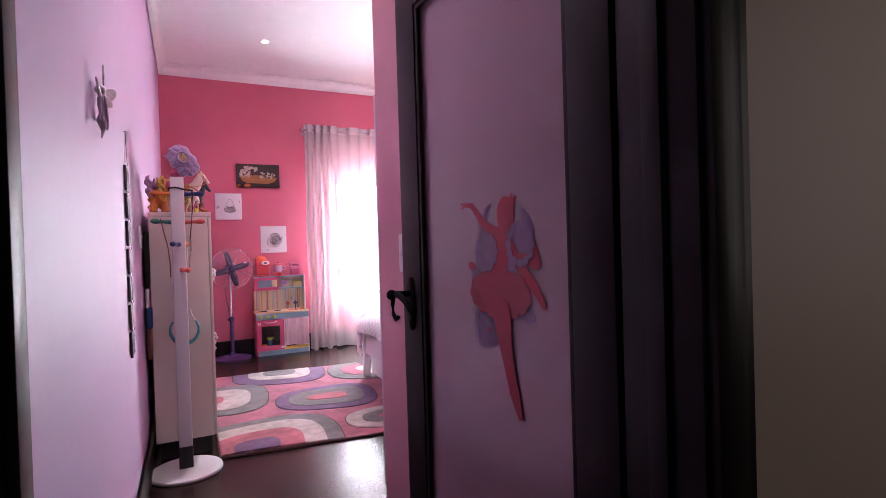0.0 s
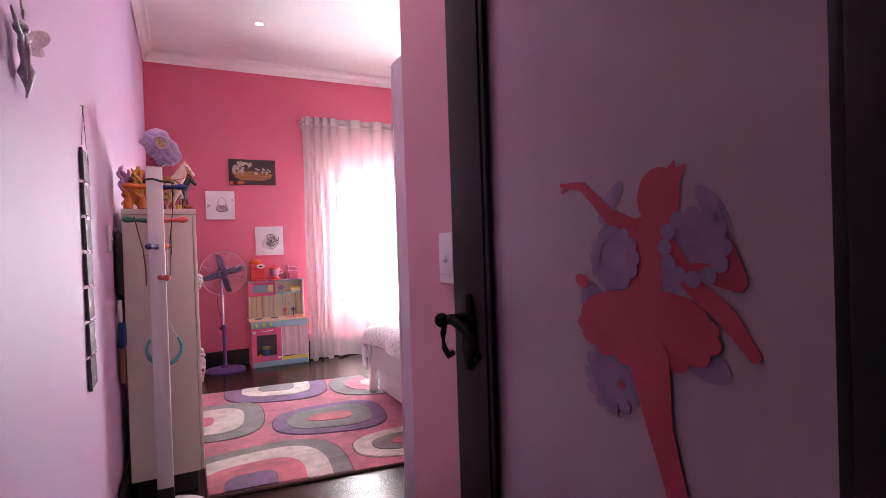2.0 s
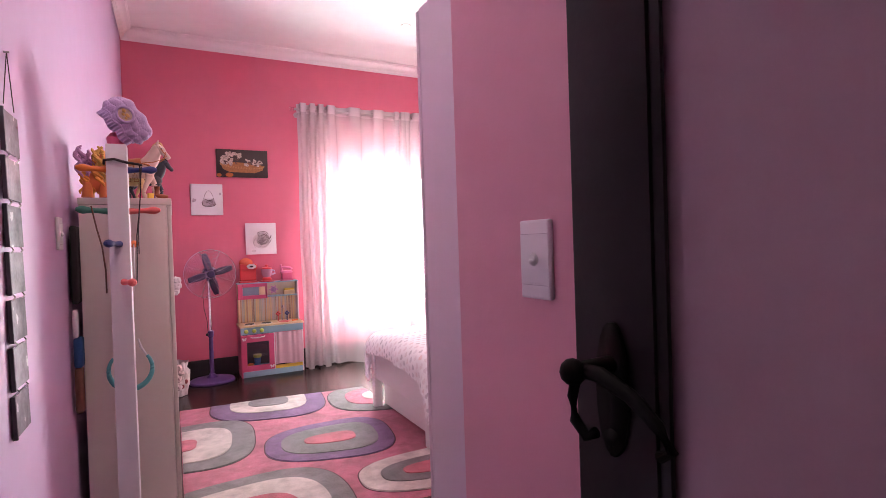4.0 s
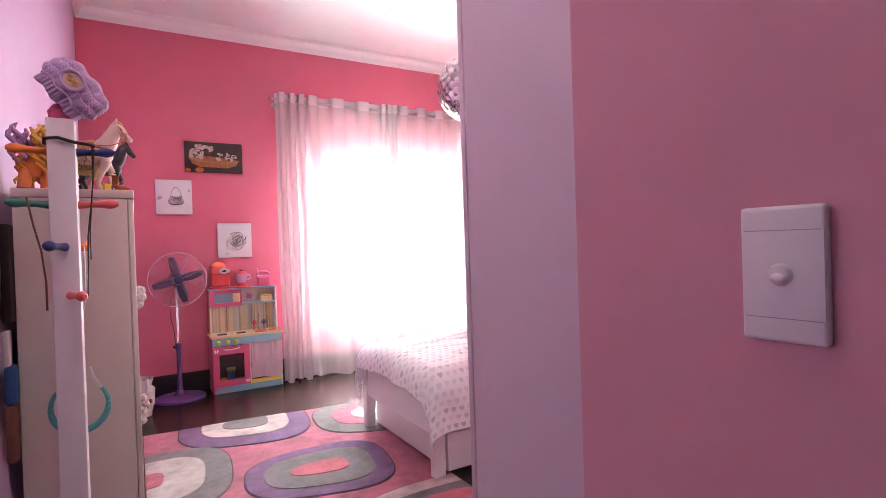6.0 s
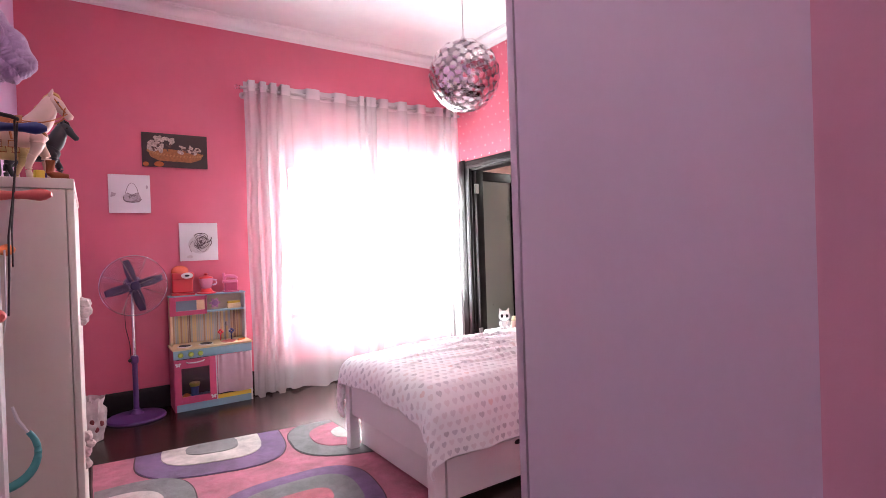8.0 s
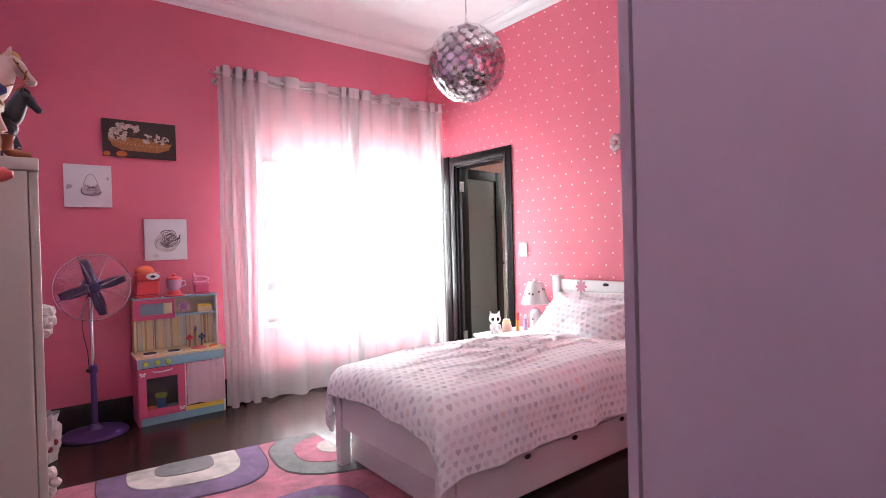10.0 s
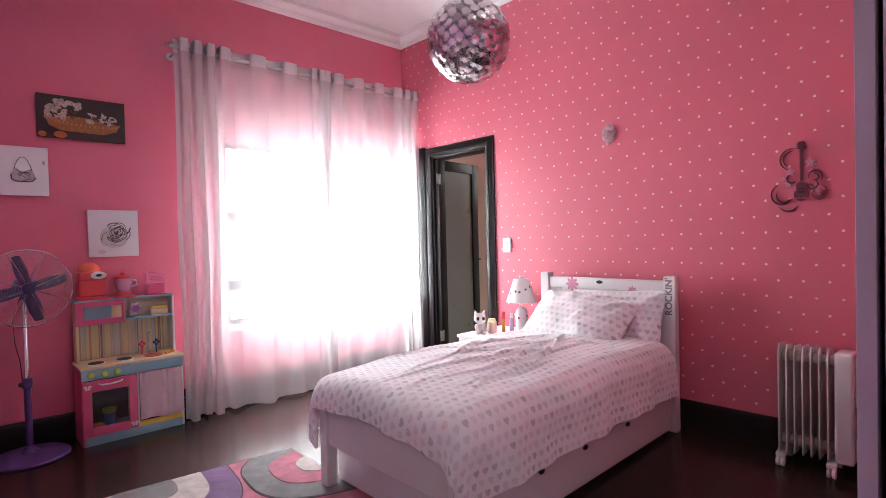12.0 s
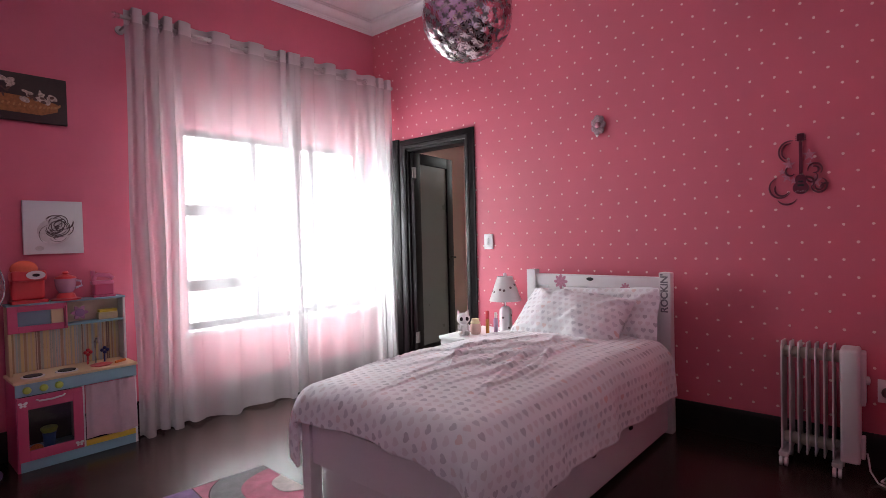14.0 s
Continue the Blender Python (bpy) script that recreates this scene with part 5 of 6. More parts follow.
z0 = TT
cm = thing("toy_coffee_maker", "red plastic toy coffee maker with orange dome", "toy", pose(1.02, 9.625, z0) @ Matrix.Diagonal((1.5, 1.15, 1.5, 1)))
bm = B()
box(bm, -0.055, -0.045, 0, 0.06, 0.05, 0.012, 0.004)
box(bm, -0.05, -0.01, 0.012, 0.055, 0.048, 0.115, 0.012, 3)
box(bm, -0.052, -0.042, 0.085, 0.057, 0.046, 0.125, 0.010, 3)
part("body", bm, M_red, cm)
part("dome", ball(B(), (-0.008, 0.0, 0.132), 0.044, 1, 1, 0.75, 20), mat("clear_orange_plastic", (0.85, 0.18, 0.10), 0.25), cm)
part("dial", lathe(B(), [(0.030, 0), (0.030, 0.006), (0.02, 0.008)], Matrix.Translation((0.022, -0.042, 0.108)) @ Matrix.Rotation(radians(90), 4, "X") @ Matrix.Diagonal((1, 0.55, 1, 1))), M_plastic, cm, "white dial plate")
part("dial_mark", lathe(B(), [(0.012, 0), (0.010, 0.004)], Matrix.Translation((0.022, -0.050, 0.108)) @ Matrix.Rotation(radians(90), 4, "X") @ Matrix.Diagonal((1, 0.5, 1, 1))), M_black, cm)
kb = thing("toy_blender", "red and clear plastic toy blender", "toy", pose(1.205, 9.625, z0) @ Matrix.Scale(1.15, 4))
part("foot", lathe(B(), [(0.066, 0.0), (0.066, 0.008), (0.045, 0.012), (0.038, 0.030), (0.028, 0.038)]), M_red, kb)
part("jug", lathe(B(), [(0.028, 0.038), (0.040, 0.055), (0.046, 0.085), (0.048, 0.112)]), mat("lilac_clear_plastic", (0.55, 0.30, 0.42), 0.2), kb)
part("lid", lathe(B(), [(0.048, 0.112), (0.046, 0.122), (0.022, 0.130), (0.010, 0.134), (0.016, 0.142), (0.010, 0.150)]), M_red, kb)
part("handle", tube(B(), [(0.044, 0, 0.10), (0.068, 0, 0.095), (0.072, 0, 0.070), (0.044, 0, 0.060)], 0.006), mat("pale_lilac_plastic", (0.62, 0.50, 0.66), 0.4), kb)
mx = thing("toy_mixer", "pink plastic toy hand mixer on a stand", "toy", pose(1.40, 9.63, z0) @ Matrix.Scale(1.12, 4))
bm = B()
box(bm, -0.055, -0.035, 0, 0.055, 0.035, 0.010, 0.004)
box(bm, -0.045, -0.028, 0.010, 0.05, 0.028, 0.072, 0.008, 3)
part("stand", bm, M_hot, mx)
bm = B()
tube(bm, [(-0.045, 0, 0.075), (-0.04, 0, 0.115), (-0.02, 0, 0.125), (0.03, 0, 0.118), (0.048, 0, 0.105), (0.046, 0, 0.078)], 0.013, 10)
box(bm, -0.055, -0.022, 0.070, 0.052, 0.022, 0.092, 0.008, 3)
part("mixer_body", bm, mat("light_pink_plastic", (0.75, 0.20, 0.36), 0.35), mx)
part("button", cyl(B(), (-0.045, 0, 0.12), (-0.047, 0, 0.148), 0.012, 0.010), mat("light_pink_plastic", (0.75, 0.20, 0.36)), mx)

# ---- bedside ----
ns = thing("nightstand", "white painted bedside cabinet with two drawers", "nightstand", pose(3.22, 7.92, 0))
part("body", box(B(), 0.012, 0.01, 0.0, 0.535, 0.48, 0.477, 0.003), M_white, ns)
part("top", box(B(), 0.0, 0.0, 0.478, 0.54, 0.49, 0.503, 0.005), M_white, ns)
for z in (0.06, 0.27):
    dr = part("drawer", box(B(), 0.0, 0.03, z, 0.011, 0.46, z + 0.175, 0.003), M_white, ns)
    part("knob", ball(B(), (-0.010, 0.245, z + 0.09), 0.013, seg=12), M_black, dr)
ZT = 0.503
lamp = thing("table_lamp", "white ceramic table lamp with spotted cone shade on the nightstand", "lamp", pose(3.655, 8.105, ZT))
part("base", lathe(B(), [(0.052, 0.0), (0.055, 0.010), (0.050, 0.03), (0.050, 0.14), (0.046, 0.165), (0.030, 0.185), (0.016, 0.192)]), mat("white_ceramic", (0.80, 0.72, 0.74), 0.2, vary=0.05, coat=0.4), lamp)
part("stem", cyl(B(), (0, 0, 0.19), (0, 0, 0.27), 0.008), M_chrome, lamp)
sh = part("shade", sheet(B(), 36, 8, lambda u, v: Vector(((0.122 - 0.064 * v) * math.cos(2 * math.pi * u), (0.122 - 0.064 * v) * math.sin(2 * math.pi * u), 0.235 + 0.185 * v))), mat("white_shade_cloth", (0.78, 0.74, 0.74), 0.85, vary=0.05, bump=0.2), lamp, "cream cone shade with dark spots")
part("finial", lathe(B(), [(0.004, 0.415), (0.014, 0.425), (0.014, 0.44), (0.004, 0.448)]), M_plastic, lamp)
M_spot = mat("brown_spot", (0.16, 0.10, 0.11), 0.8)
for k in range(14):
    a, v = 2.399 * k, 0.15 + 0.7 * ((k * 0.37) % 1)
    r = 0.122 - 0.064 * v
    c = Vector((r * math.cos(a), r * math.sin(a), 0.235 + 0.185 * v))
    part("spot", lathe(B(), [(0.010, 0.0), (0.009, 0.001)], Matrix.Translation(c) @ Vector((math.cos(a), math.sin(a), 0.33)).to_track_quat("Z", "Y").to_matrix().to_4x4(), 10), M_spot, sh)
for k in range(9):
    a, z = 2.399 * k, 0.03 + 0.11 * ((k * 0.43) % 1)
    part("spot", lathe(B(), [(0.010, 0.0), (0.009, 0.0012)], Matrix.Translation((0.050 * math.cos(a), 0.050 * math.sin(a), z)) @ Vector((math.cos(a), math.sin(a), 0)).to_track_quat("Z", "Y").to_matrix().to_4x4(), 10), M_spot, lamp)
cat = thing("plush_toy", "small white plush toy with large dark eyes on the nightstand", "plush toy", pose(3.34, 8.27, ZT, 0, 0, -40) @ Matrix.Scale(0.86, 4))
M_plush = mat("white_plush", (0.80, 0.74, 0.74), 0.95, vary=0.12, coarse=30, fine=260, bump=0.8, sheen=0.4)
bm = B()
ball(bm, (0, 0, 0.055), 0.05, 0.85, 0.8, 1.1)
ball(bm, (0, -0.012, 0.145), 0.055, 1.05, 0.9, 0.95)
for s in (1, -1):
    bmesh.ops.create_cone(bm, cap_ends=True, segments=12, radius1=0.022, radius2=0.002, depth=0.05, matrix=Matrix.Translation((s * 0.038, 0, 0.198)) @ Matrix.Rotation(radians(20 * s), 4, "Y"))
    ball(bm, (s * 0.028, -0.035, 0.022), 0.022)
    ball(bm, (s * 0.04, -0.03, 0.07), 0.018, 0.8, 0.8, 1.6)
tube(bm, [(0.03, 0.03, 0.03), (0.07, 0.03, 0.03), (0.085, 0.02, 0.06)], 0.013)
part("body", bm, M_plush, cat)
for s in (1, -1):
    part("eye", ball(B(), (s * 0.024, -0.055, 0.148), 0.015, 1, 0.5, 1.15, 14), mat("dark_glass_eye", (0.03, 0.015, 0.02), 0.08, bump=0), cat, "large dark eye")
jar = thing("pot", "peach coloured round pot on the nightstand", "pot", pose(3.43, 8.225, ZT))
part("body", lathe(B(), [(0.032, 0.0), (0.042, 0.02), (0.042, 0.06), (0.034, 0.08)]), mat("peach_ceramic", (0.74, 0.46, 0.40), 0.4), jar)
part("lid", lathe(B(), [(0.036, 0.08), (0.038, 0.09), (0.030, 0.10), (0.028, 0.115)]), mat("pale_yellow_ceramic", (0.78, 0.66, 0.40), 0.4), jar)
bt = thing("lip_balm_tube", "tall red and yellow cosmetic tube on the nightstand", "cosmetics", pose(3.50, 8.165, ZT))
part("tube", lathe(B(), [(0.014, 0.0), (0.014, 0.11)], seg=16), mat("amber_plastic", (0.62, 0.24, 0.04), 0.3), bt)
part("cap", lathe(B(), [(0.015, 0.11), (0.015, 0.165), (0.012, 0.170)], seg=16), M_red, bt)
bt = thing("bottle", "slim lilac bottle with pale cap on the nightstand", "bottle", pose(3.545, 8.12, ZT))
part("body", lathe(B(), [(0.017, 0.0), (0.018, 0.10), (0.010, 0.115)], seg=18), mat("lilac_bottle", (0.52, 0.40, 0.58), 0.25), bt)
part("cap", lathe(B(), [(0.012, 0.115), (0.012, 0.15), (0.009, 0.155)], seg=16), M_plastic, bt)
ck = thing("alarm_clock", "small black alarm clock on the nightstand", "clock", pose(3.68, 7.985, ZT))
part("case", box(B(), -0.03, -0.035, 0.0, 0.03, 0.04, 0.085, 0.008, 3), M_black, ck)
part("face", box(B(), -0.032, -0.026, 0.014, -0.0305, 0.030, 0.072, 0.0005), mat("dark_screen", (0.02, 0.02, 0.025), 0.1, bump=0), ck)

# ---- oil heater ----
ht = thing("oil_heater", "white oil-filled radiator heater with seven fins on castors", "heater", pose(3.62, 6.300, 0))
M_heat = mat("white_enamel", (0.72, 0.68, 0.68), 0.35, vary=0.04, bump=0.04)
for k in range(7):
    y = -0.036 * k
    bm = B()
    prof = [(-0.078, 0.085), (-0.070, 0.075), (0.070, 0.075), (0.078, 0.085), (0.078, 0.615), (0.066, 0.640), (-0.050, 0.648), (-0.078, 0.615)]
    prism(bm, prof, Matrix.Translation((0, y, 0)) @ Matrix.Rotation(radians(90), 4, "X"), 0.006)
    part("fin", bm, M_heat, ht)
for z in (0.13, 0.585):
    part("oil_tube", cyl(B(), (0, 0, z), (0, -0.245, z), 0.030), mat("beige_enamel", (0.55, 0.46, 0.40), 0.4), ht, "beige oil tube")
bx = part("control_box", box(B(), -0.075, -0.325, 0.075, 0.075, -0.245, 0.635, 0.016, 3), M_heat, ht)
part("control_cover", box(B(), -0.045, -0.345, 0.36, 0.055, -0.322, 0.62, 0.010, 3), M_heat, bx)
part("thermostat_knob", lathe(B(), [(0.022, 0), (0.020, 0.014), (0.01, 0.016)], Matrix.Translation((0.0, -0.345, 0.48)) @ Matrix.Rotation(radians(90), 4, "X")), M_plastic, bx)
part("cord_winder", box(B(), -0.02, -0.342, 0.09, 0.03, -0.325, 0.20, 0.005), M_heat, bx)
for y in (-0.012, -0.235):
    ft = part("foot_bracket", box(B(), -0.095, y - 0.022, 0.048, 0.095, y + 0.022, 0.072, 0.006), M_heat, ht)
    for x in (-0.085, 0.085):
        bm = B()
        cyl(bm, (x - 0.001, y - 0.018, 0.024), (x - 0.001, y - 0.004, 0.024), 0.024, seg=18)
        cyl(bm, (x - 0.001, y + 0.004, 0.024), (x - 0.001, y + 0.018, 0.024), 0.024, seg=18)
        part("castor", bm, M_plastic, ft)
cord = thing("heater_cord", "white power cord lying on the floor beside the heater", "cord")
part("cable", tube(B(), [(3.62, 5.952, 0.12), (3.60, 5.94, 0.04), (3.56, 5.91, 0.006), (3.50, 5.84, 0.005), (3.56, 5.76, 0.005), (3.66, 5.78, 0.005), (3.66, 5.88, 0.006), (3.58, 5.90, 0.010), (3.55, 5.80, 0.006),
                           (3.62, 5.70, 0.005), (3.72, 5.72, 0.006), (3.76, 5.80, 0.10), (3.765, 5.845, 0.30), (3.765, 5.855, 0.37)], 0.0045, 6), M_plastic, cord)
so = thing("wall_socket", "white double wall socket with brown plug", "socket", on_east(5.917, 0.338))
part("plate", box(B(), 0, 0, 0, 0.12, 0.118, 0.010, 0.004), M_plastic, so)
pl = part("plug", lathe(B(), [(0.026, 0.010), (0.027, 0.030), (0.020, 0.045), (0.008, 0.05)], Matrix.Translation((0.042, 0.055, 0))), mat("brown_plug", (0.11, 0.07, 0.06), 0.4), so, "dark brown round plug")
part("cord_grip", tube(B(), [(0.042, 0.045, 0.035), (0.045, 0.03, 0.042), (0.062, 0.02, 0.030)], 0.006), mat("brown_plug", (0.11, 0.07, 0.06)), pl)


def light_switch(m, w, h, label, rockers):
    s = thing("light_switch", label, "light switch", m)
    part("plate", box(B(), 0, 0, 0, w, h, 0.011, 0.0045, 3), M_plastic, s)
    part("insert", box(B(), 0.0015, 0.182 * h, 0.0088, w - 0.0015, 0.818 * h, 0.0112, 0.001), M_plastic, s)
    part("seam", box(B(), 0.004, h * 0.175, 0.0095, w - 0.004, h * 0.181, 0.0113), M_wash, s)
    part("seam", box(B(), 0.004, h * 0.819, 0.0095, w - 0.004, h * 0.824, 0.0113), M_wash, s)
    for cx, cy in rockers:
        rk = part("rocker", lathe(B(), [(0.0105, 0.0115), (0.0105, 0.014), (0.008, 0.017)], Matrix.Translation((cx, cy, 0)), 18), M_plastic, s)
        part("rocker_tip", ball(B(), (cx, cy - 0.003, 0.016), 0.007, 1.1, 0.7, 0.6, 10), M_plastic, rk)
    return s


light_switch(Matrix.Translation((XP, 4.783, 1.150)) @ Matrix.Rotation(radians(-90), 4, "Z") @ Matrix.Rotation(radians(90), 4, "X"), 0.075, 0.128, "white single light switch plate on the rose wall", ((0.0375, 0.064),))
light_switch(on_east(8.394, 1.127), 0.088, 0.124, "white light switch plate beside the bathroom door", ((0.044, 0.080), (0.044, 0.045)))
light_switch(on_west(6.355, 1.264, -0.008), 0.075, 0.12, "white light switch plate on the lilac wall", ((0.0375, 0.06),))

# ---- ornaments on the east wall ----
gt = thing("guitar_wall_ornament", "dark metallic pink guitar wall ornament with stars and scrolls", "ornament", on_east(6.245, 1.405) @ Matrix.Diagonal((0.88, 0.96, 1.0, 1.0)))
M_gt = mat("bronze_pink_metal", (0.15, 0.022, 0.045), 0.35, 0.35, vary=0.4, coarse=60, bump=0.2)
bm = B()
prism(bm, ellipse(0.012, 0.052, 0.042, 0.036), Matrix(), 0.012)
prism(bm, ellipse(0.013, 0.098, 0.030, 0.030), Matrix.Translation((0, 0, 0.0006)), 0.012)
part("guitar_body", bm, M_gt, gt)
for k in range(5):
    part("body_stud", ball(B(), (-0.014 + 0.013 * k, 0.030 + 0.004 * (k % 2), 0.013), 0.0045, seg=8), mat("rhinestone", (0.80, 0.66, 0.70), 0.15, 0.8, bump=0), gt, "pale rhinestone")
part("pickup", box(B(), -0.004, 0.060, 0.0125, 0.030, 0.072, 0.016, 0.001), M_black, gt)
part("bridge", box(B(), 0.000, 0.082, 0.0125, 0.026, 0.092, 0.016, 0.001), M_black, gt)
for k in range(6):
    part("tuning_peg", ball(B(), (-0.010 if k % 2 else 0.038, 0.322 + 0.012 * (k // 2), 0.008), 0.004, seg=8), M_gt, gt)
part("guitar_neck", box(B(), 0.004, 0.13, 0.002, 0.022, 0.315, 0.014, 0.003), M_gt, gt)
part("guitar_head", box(B(), -0.006, 0.316, 0.002, 0.034, 0.36, 0.014, 0.005), M_gt, gt)
for cx, cy, rad, a0, a1 in ((-0.040, 0.262, 0.062, 75, 250), (-0.040, 0.262, 0.046, 85, 240), (-0.095, 0.060, 0.060, 110, 330), (-0.085, 0.052, 0.040, 150, 330), (-0.060, 0.020, 0.060, 215, 330),
                           (0.085, 0.150, 0.036, -40, 190), (0.085, 0.150, 0.018, -120, 120), (0.070, 0.110, 0.028, -200, 40), (0.105, 0.062, 0.040, -180, 70), (0.105, 0.058, 0.020, -200, 60),
                           (0.140, 0.040, 0.030, 60, 200), (0.050, 0.080, 0.030, -60, 120), (-0.040, 0.150, 0.026, 120, 320)):
    arc = [radians(a0 + (a1 - a0) * i / 12) for i in range(13)]
    part("scroll", tube(B(), [(cx + rad * math.cos(a), cy + rad * math.sin(a), 0.008) for a in arc], [0.0018 + 0.0042 * math.sin(math.pi * (i + 0.5) / 13) for i in range(13)], 8), M_gt, gt)


def star(cx, cy, r, turn=0):
    return [(cx + r * (1 if i % 2 == 0 else 0.42) * math.cos(math.pi * i / 5 + turn), cy + r * (1 if i % 2 == 0 else 0.42) * math.sin(math.pi * i / 5 + turn)) for i in range(10)]


M_pk = mat("pink_glitter_metal", (0.66, 0.28, 0.36), 0.35, 0.25, vary=0.5, coarse=200, bump=0.3)
for cx, cy, r in ((0.055, 0.235, 0.036), (-0.060, 0.118, 0.030), (0.085, 0.085, 0.036), (-0.050, 0.188, 0.034), (0.062, 0.180, 0.024), (-0.085, 0.150, 0.020), (-0.025, 0.095, 0.022)):
    part("star", prism(B(), star(cx, cy, r, 0.3), Matrix.Translation((0, 0, 0.001)), 0.008), M_pk, gt, "pink glitter star", False)
fb = thing("flower_wall_ornament", "small pale pink flower ornament on the dotted wall", "ornament", on_east(7.39, 1.98))
bm = B()
rs = random.Random(5)
for k in range(7):
    a = 2 * math.pi * k / 7
    ball(bm, (0.032 * math.cos(a), 0.045 * math.sin(a), 0.012), 0.024, 1, 1.1, 0.4, 12)
part("petals", bm, mat("pale_pink_glitter", (0.50, 0.34, 0.38), 0.4, 0.2, vary=0.5, coarse=90, bump=0.6), fb)
part("centre", ball(B(), (0, 0.0, 0.02), 0.022, 1, 1, 0.6, 12), M_pk, fb)
part("drop", ball(B(), (-0.01, -0.066, 0.008), 0.014, 0.7, 1.2, 0.5, 10), M_plastic, fb)

# ---- entrance side: cupboard, coat stand and what hangs there ----
cb = thing("cupboard", "narrow off-white cupboard beside the lilac wall", "cupboard", pose(0.028, 6.615, 0))
part("body", box(B(), 0, 0, 0.105, 0.315, 0.74, 1.447, 0.003), M_offwhite, cb)
part("top", box(B(), -0.002, -0.003, 1.449, 0.336, 0.745, 1.477, 0.003), M_offwhite, cb)
part("plinth", box(B(), 0.02, 0.03, 0.0, 0.30, 0.71, 0.105), M_black, cb, "black recessed plinth")
for y in (0.0, 0.37):
    d = part("cupboard_door", box(B(), 0.317, y + 0.002, 0.108, 0.334, y + 0.368, 1.445, 0.003), M_offwhite, cb)

cs = thing("coat_stand", "white coat stand with coloured wooden pegs and round base", "coat stand", pose(0.186, 6.385, 0))
part("base", lathe(B(), [(0.186, 0.0), (0.190, 0.008), (0.186, 0.018), (0.150, 0.026), (0.06, 0.032)], seg=44), M_white, cs, "round white base")
part("foot_block", box(B(), -0.036, -0.036, 0.028, 0.036, 0.036, 0.150, 0.004), M_black, cs, "black foot block")
part("post", box(B(), -0.034, -0.034, 0.151, 0.034, 0.034, 1.655, 0.004), M_white, cs)
part("tip", lathe(B(), [(0.03, 1.655), (0.032, 1.68), (0.018, 1.70)]), M_hot, cs)


def peg(p0, p1, material, label):
    p0, p1 = Vector(p0), Vector(p1)
    n = 9
    prof = [0.0125, 0.0115, 0.010, 0.0095, 0.0095, 0.0105, 0.013, 0.0150, 0.0125, 0.006]
    part("peg", tube(B(), [p0 + (p1 - p0) * k / n for k in range(n + 1)], prof, 12), material, cs, label)


peg((0.034, 0, 1.405), (0.138, -0.02, 1.408), M_coral, "coral wooden peg")
peg((-0.034, 0, 1.405), (-0.135, -0.015, 1.412), M_green, "green wooden peg")
peg((0.0, -0.034, 1.28), (-0.035, -0.135, 1.283), M_navy, "navy wooden peg")
peg((0.0, 0.034, 1.28), (0.050, 0.13, 1.282), M_orange, "orange wooden peg")
peg((0.01, -0.034, 1.138), (0.050, -0.125, 1.138), M_coral, "coral wooden peg")
peg((0.034, 0, 1.562), (0.132, 0.01, 1.568), M_navy, "navy wooden peg")
peg((-0.034, 0, 1.562), (-0.13, -0.01, 1.566), M_orange, "orange wooden peg")

hat = thing("knitted_hat", "lilac cable-knit hat hung on the coat stand", "hat",
            Matrix(((0.583, 0.813, 0.0, 0.173), (0.0, 0.0, -1.0, 6.372), (-0.813, 0.583, 0.0, 1.711), (0.0, 0.0, 0.0, 1.0))) @ Matrix.Scale(0.93, 4))


def knit(p, q):
    """Height of the stitches at a place on the hat: a ribbed rim, then puffed blocks between twisted cables."""
    if q < 0.030:
        return 0.0030 * math.cos(2 * math.pi * p / 0.0125)
    row, col = (q - 0.030) / 0.033, (p + 0.016 * math.floor((q - 0.030) / 0.033)) / 0.038
    blk = (abs(math.sin(math.pi * row)) * abs(math.sin(math.pi * col))) ** 0.55
    return 0.0075 * blk + 0.0012 * math.cos(2 * math.pi * p / 0.0075) * blk + 0.0014 * math.cos(2 * math.pi * (p + q) / 0.010) * (1 - blk)


def hat_pt(u, v):
    """Flattened crown, closed round at its end; the rim's axis is x, the crown's depth is y."""
    ang, q = 2 * math.pi * u, 0.132 * v
    close = math.sqrt(max(0.0, 1 - max(0.0, (v - 0.55) / 0.45) ** 2.6))
    half = (0.082 + 0.016 * min(1.0, max(0.0, (q - 0.028) / 0.02))) * (0.30 + 0.70 * close)
    thick = (0.036 + 0.010 * math.sin(math.pi * min(1.0, v * 1.2))) * (0.10 + 0.90 * close)
    c, s_ = math.cos(ang), math.sin(ang)
    px = half * math.copysign(abs(c) ** 0.75, c)
    pz = thick * math.copysign(abs(s_) ** 0.85, s_)
    k = knit(px, q) * (0.25 + 0.75 * close)
    return Vector((px + k * c * 0.6, q + 0.004 * math.sin(9 * px / 0.098), pz + k * s_))


part("crown", sheet(B(), 260, 90, hat_pt), M_wool, hat)
part("rim_roll", tube(B(), [hat_pt(i / 80, 0.225) for i in range(80)], 0.0045, 6, True), M_wool, hat)
bm = B()
tube(bm, [(-0.012 + 0.033 * math.cos(t), 0.073 + 0.027 * math.sin(t), 0.0535 + 0.002 * math.cos(2 * t)) for t in [2 * math.pi * i / 28 for i in range(28)]], 0.0055, 8, True)
part("knit_ring", bm, M_wool, hat)
bm = B()
prism(bm, ellipse(-0.012, 0.073, 0.029, 0.023), Matrix.Translation((0, 0, 0.0475)), 0.006)
badge = part("badge", bm, mat("pale_gold_felt", (0.60, 0.44, 0.34), 0.85, vary=0.5, coarse=70, bump=0.4), hat, "small gold and brown applique")
bm = B()
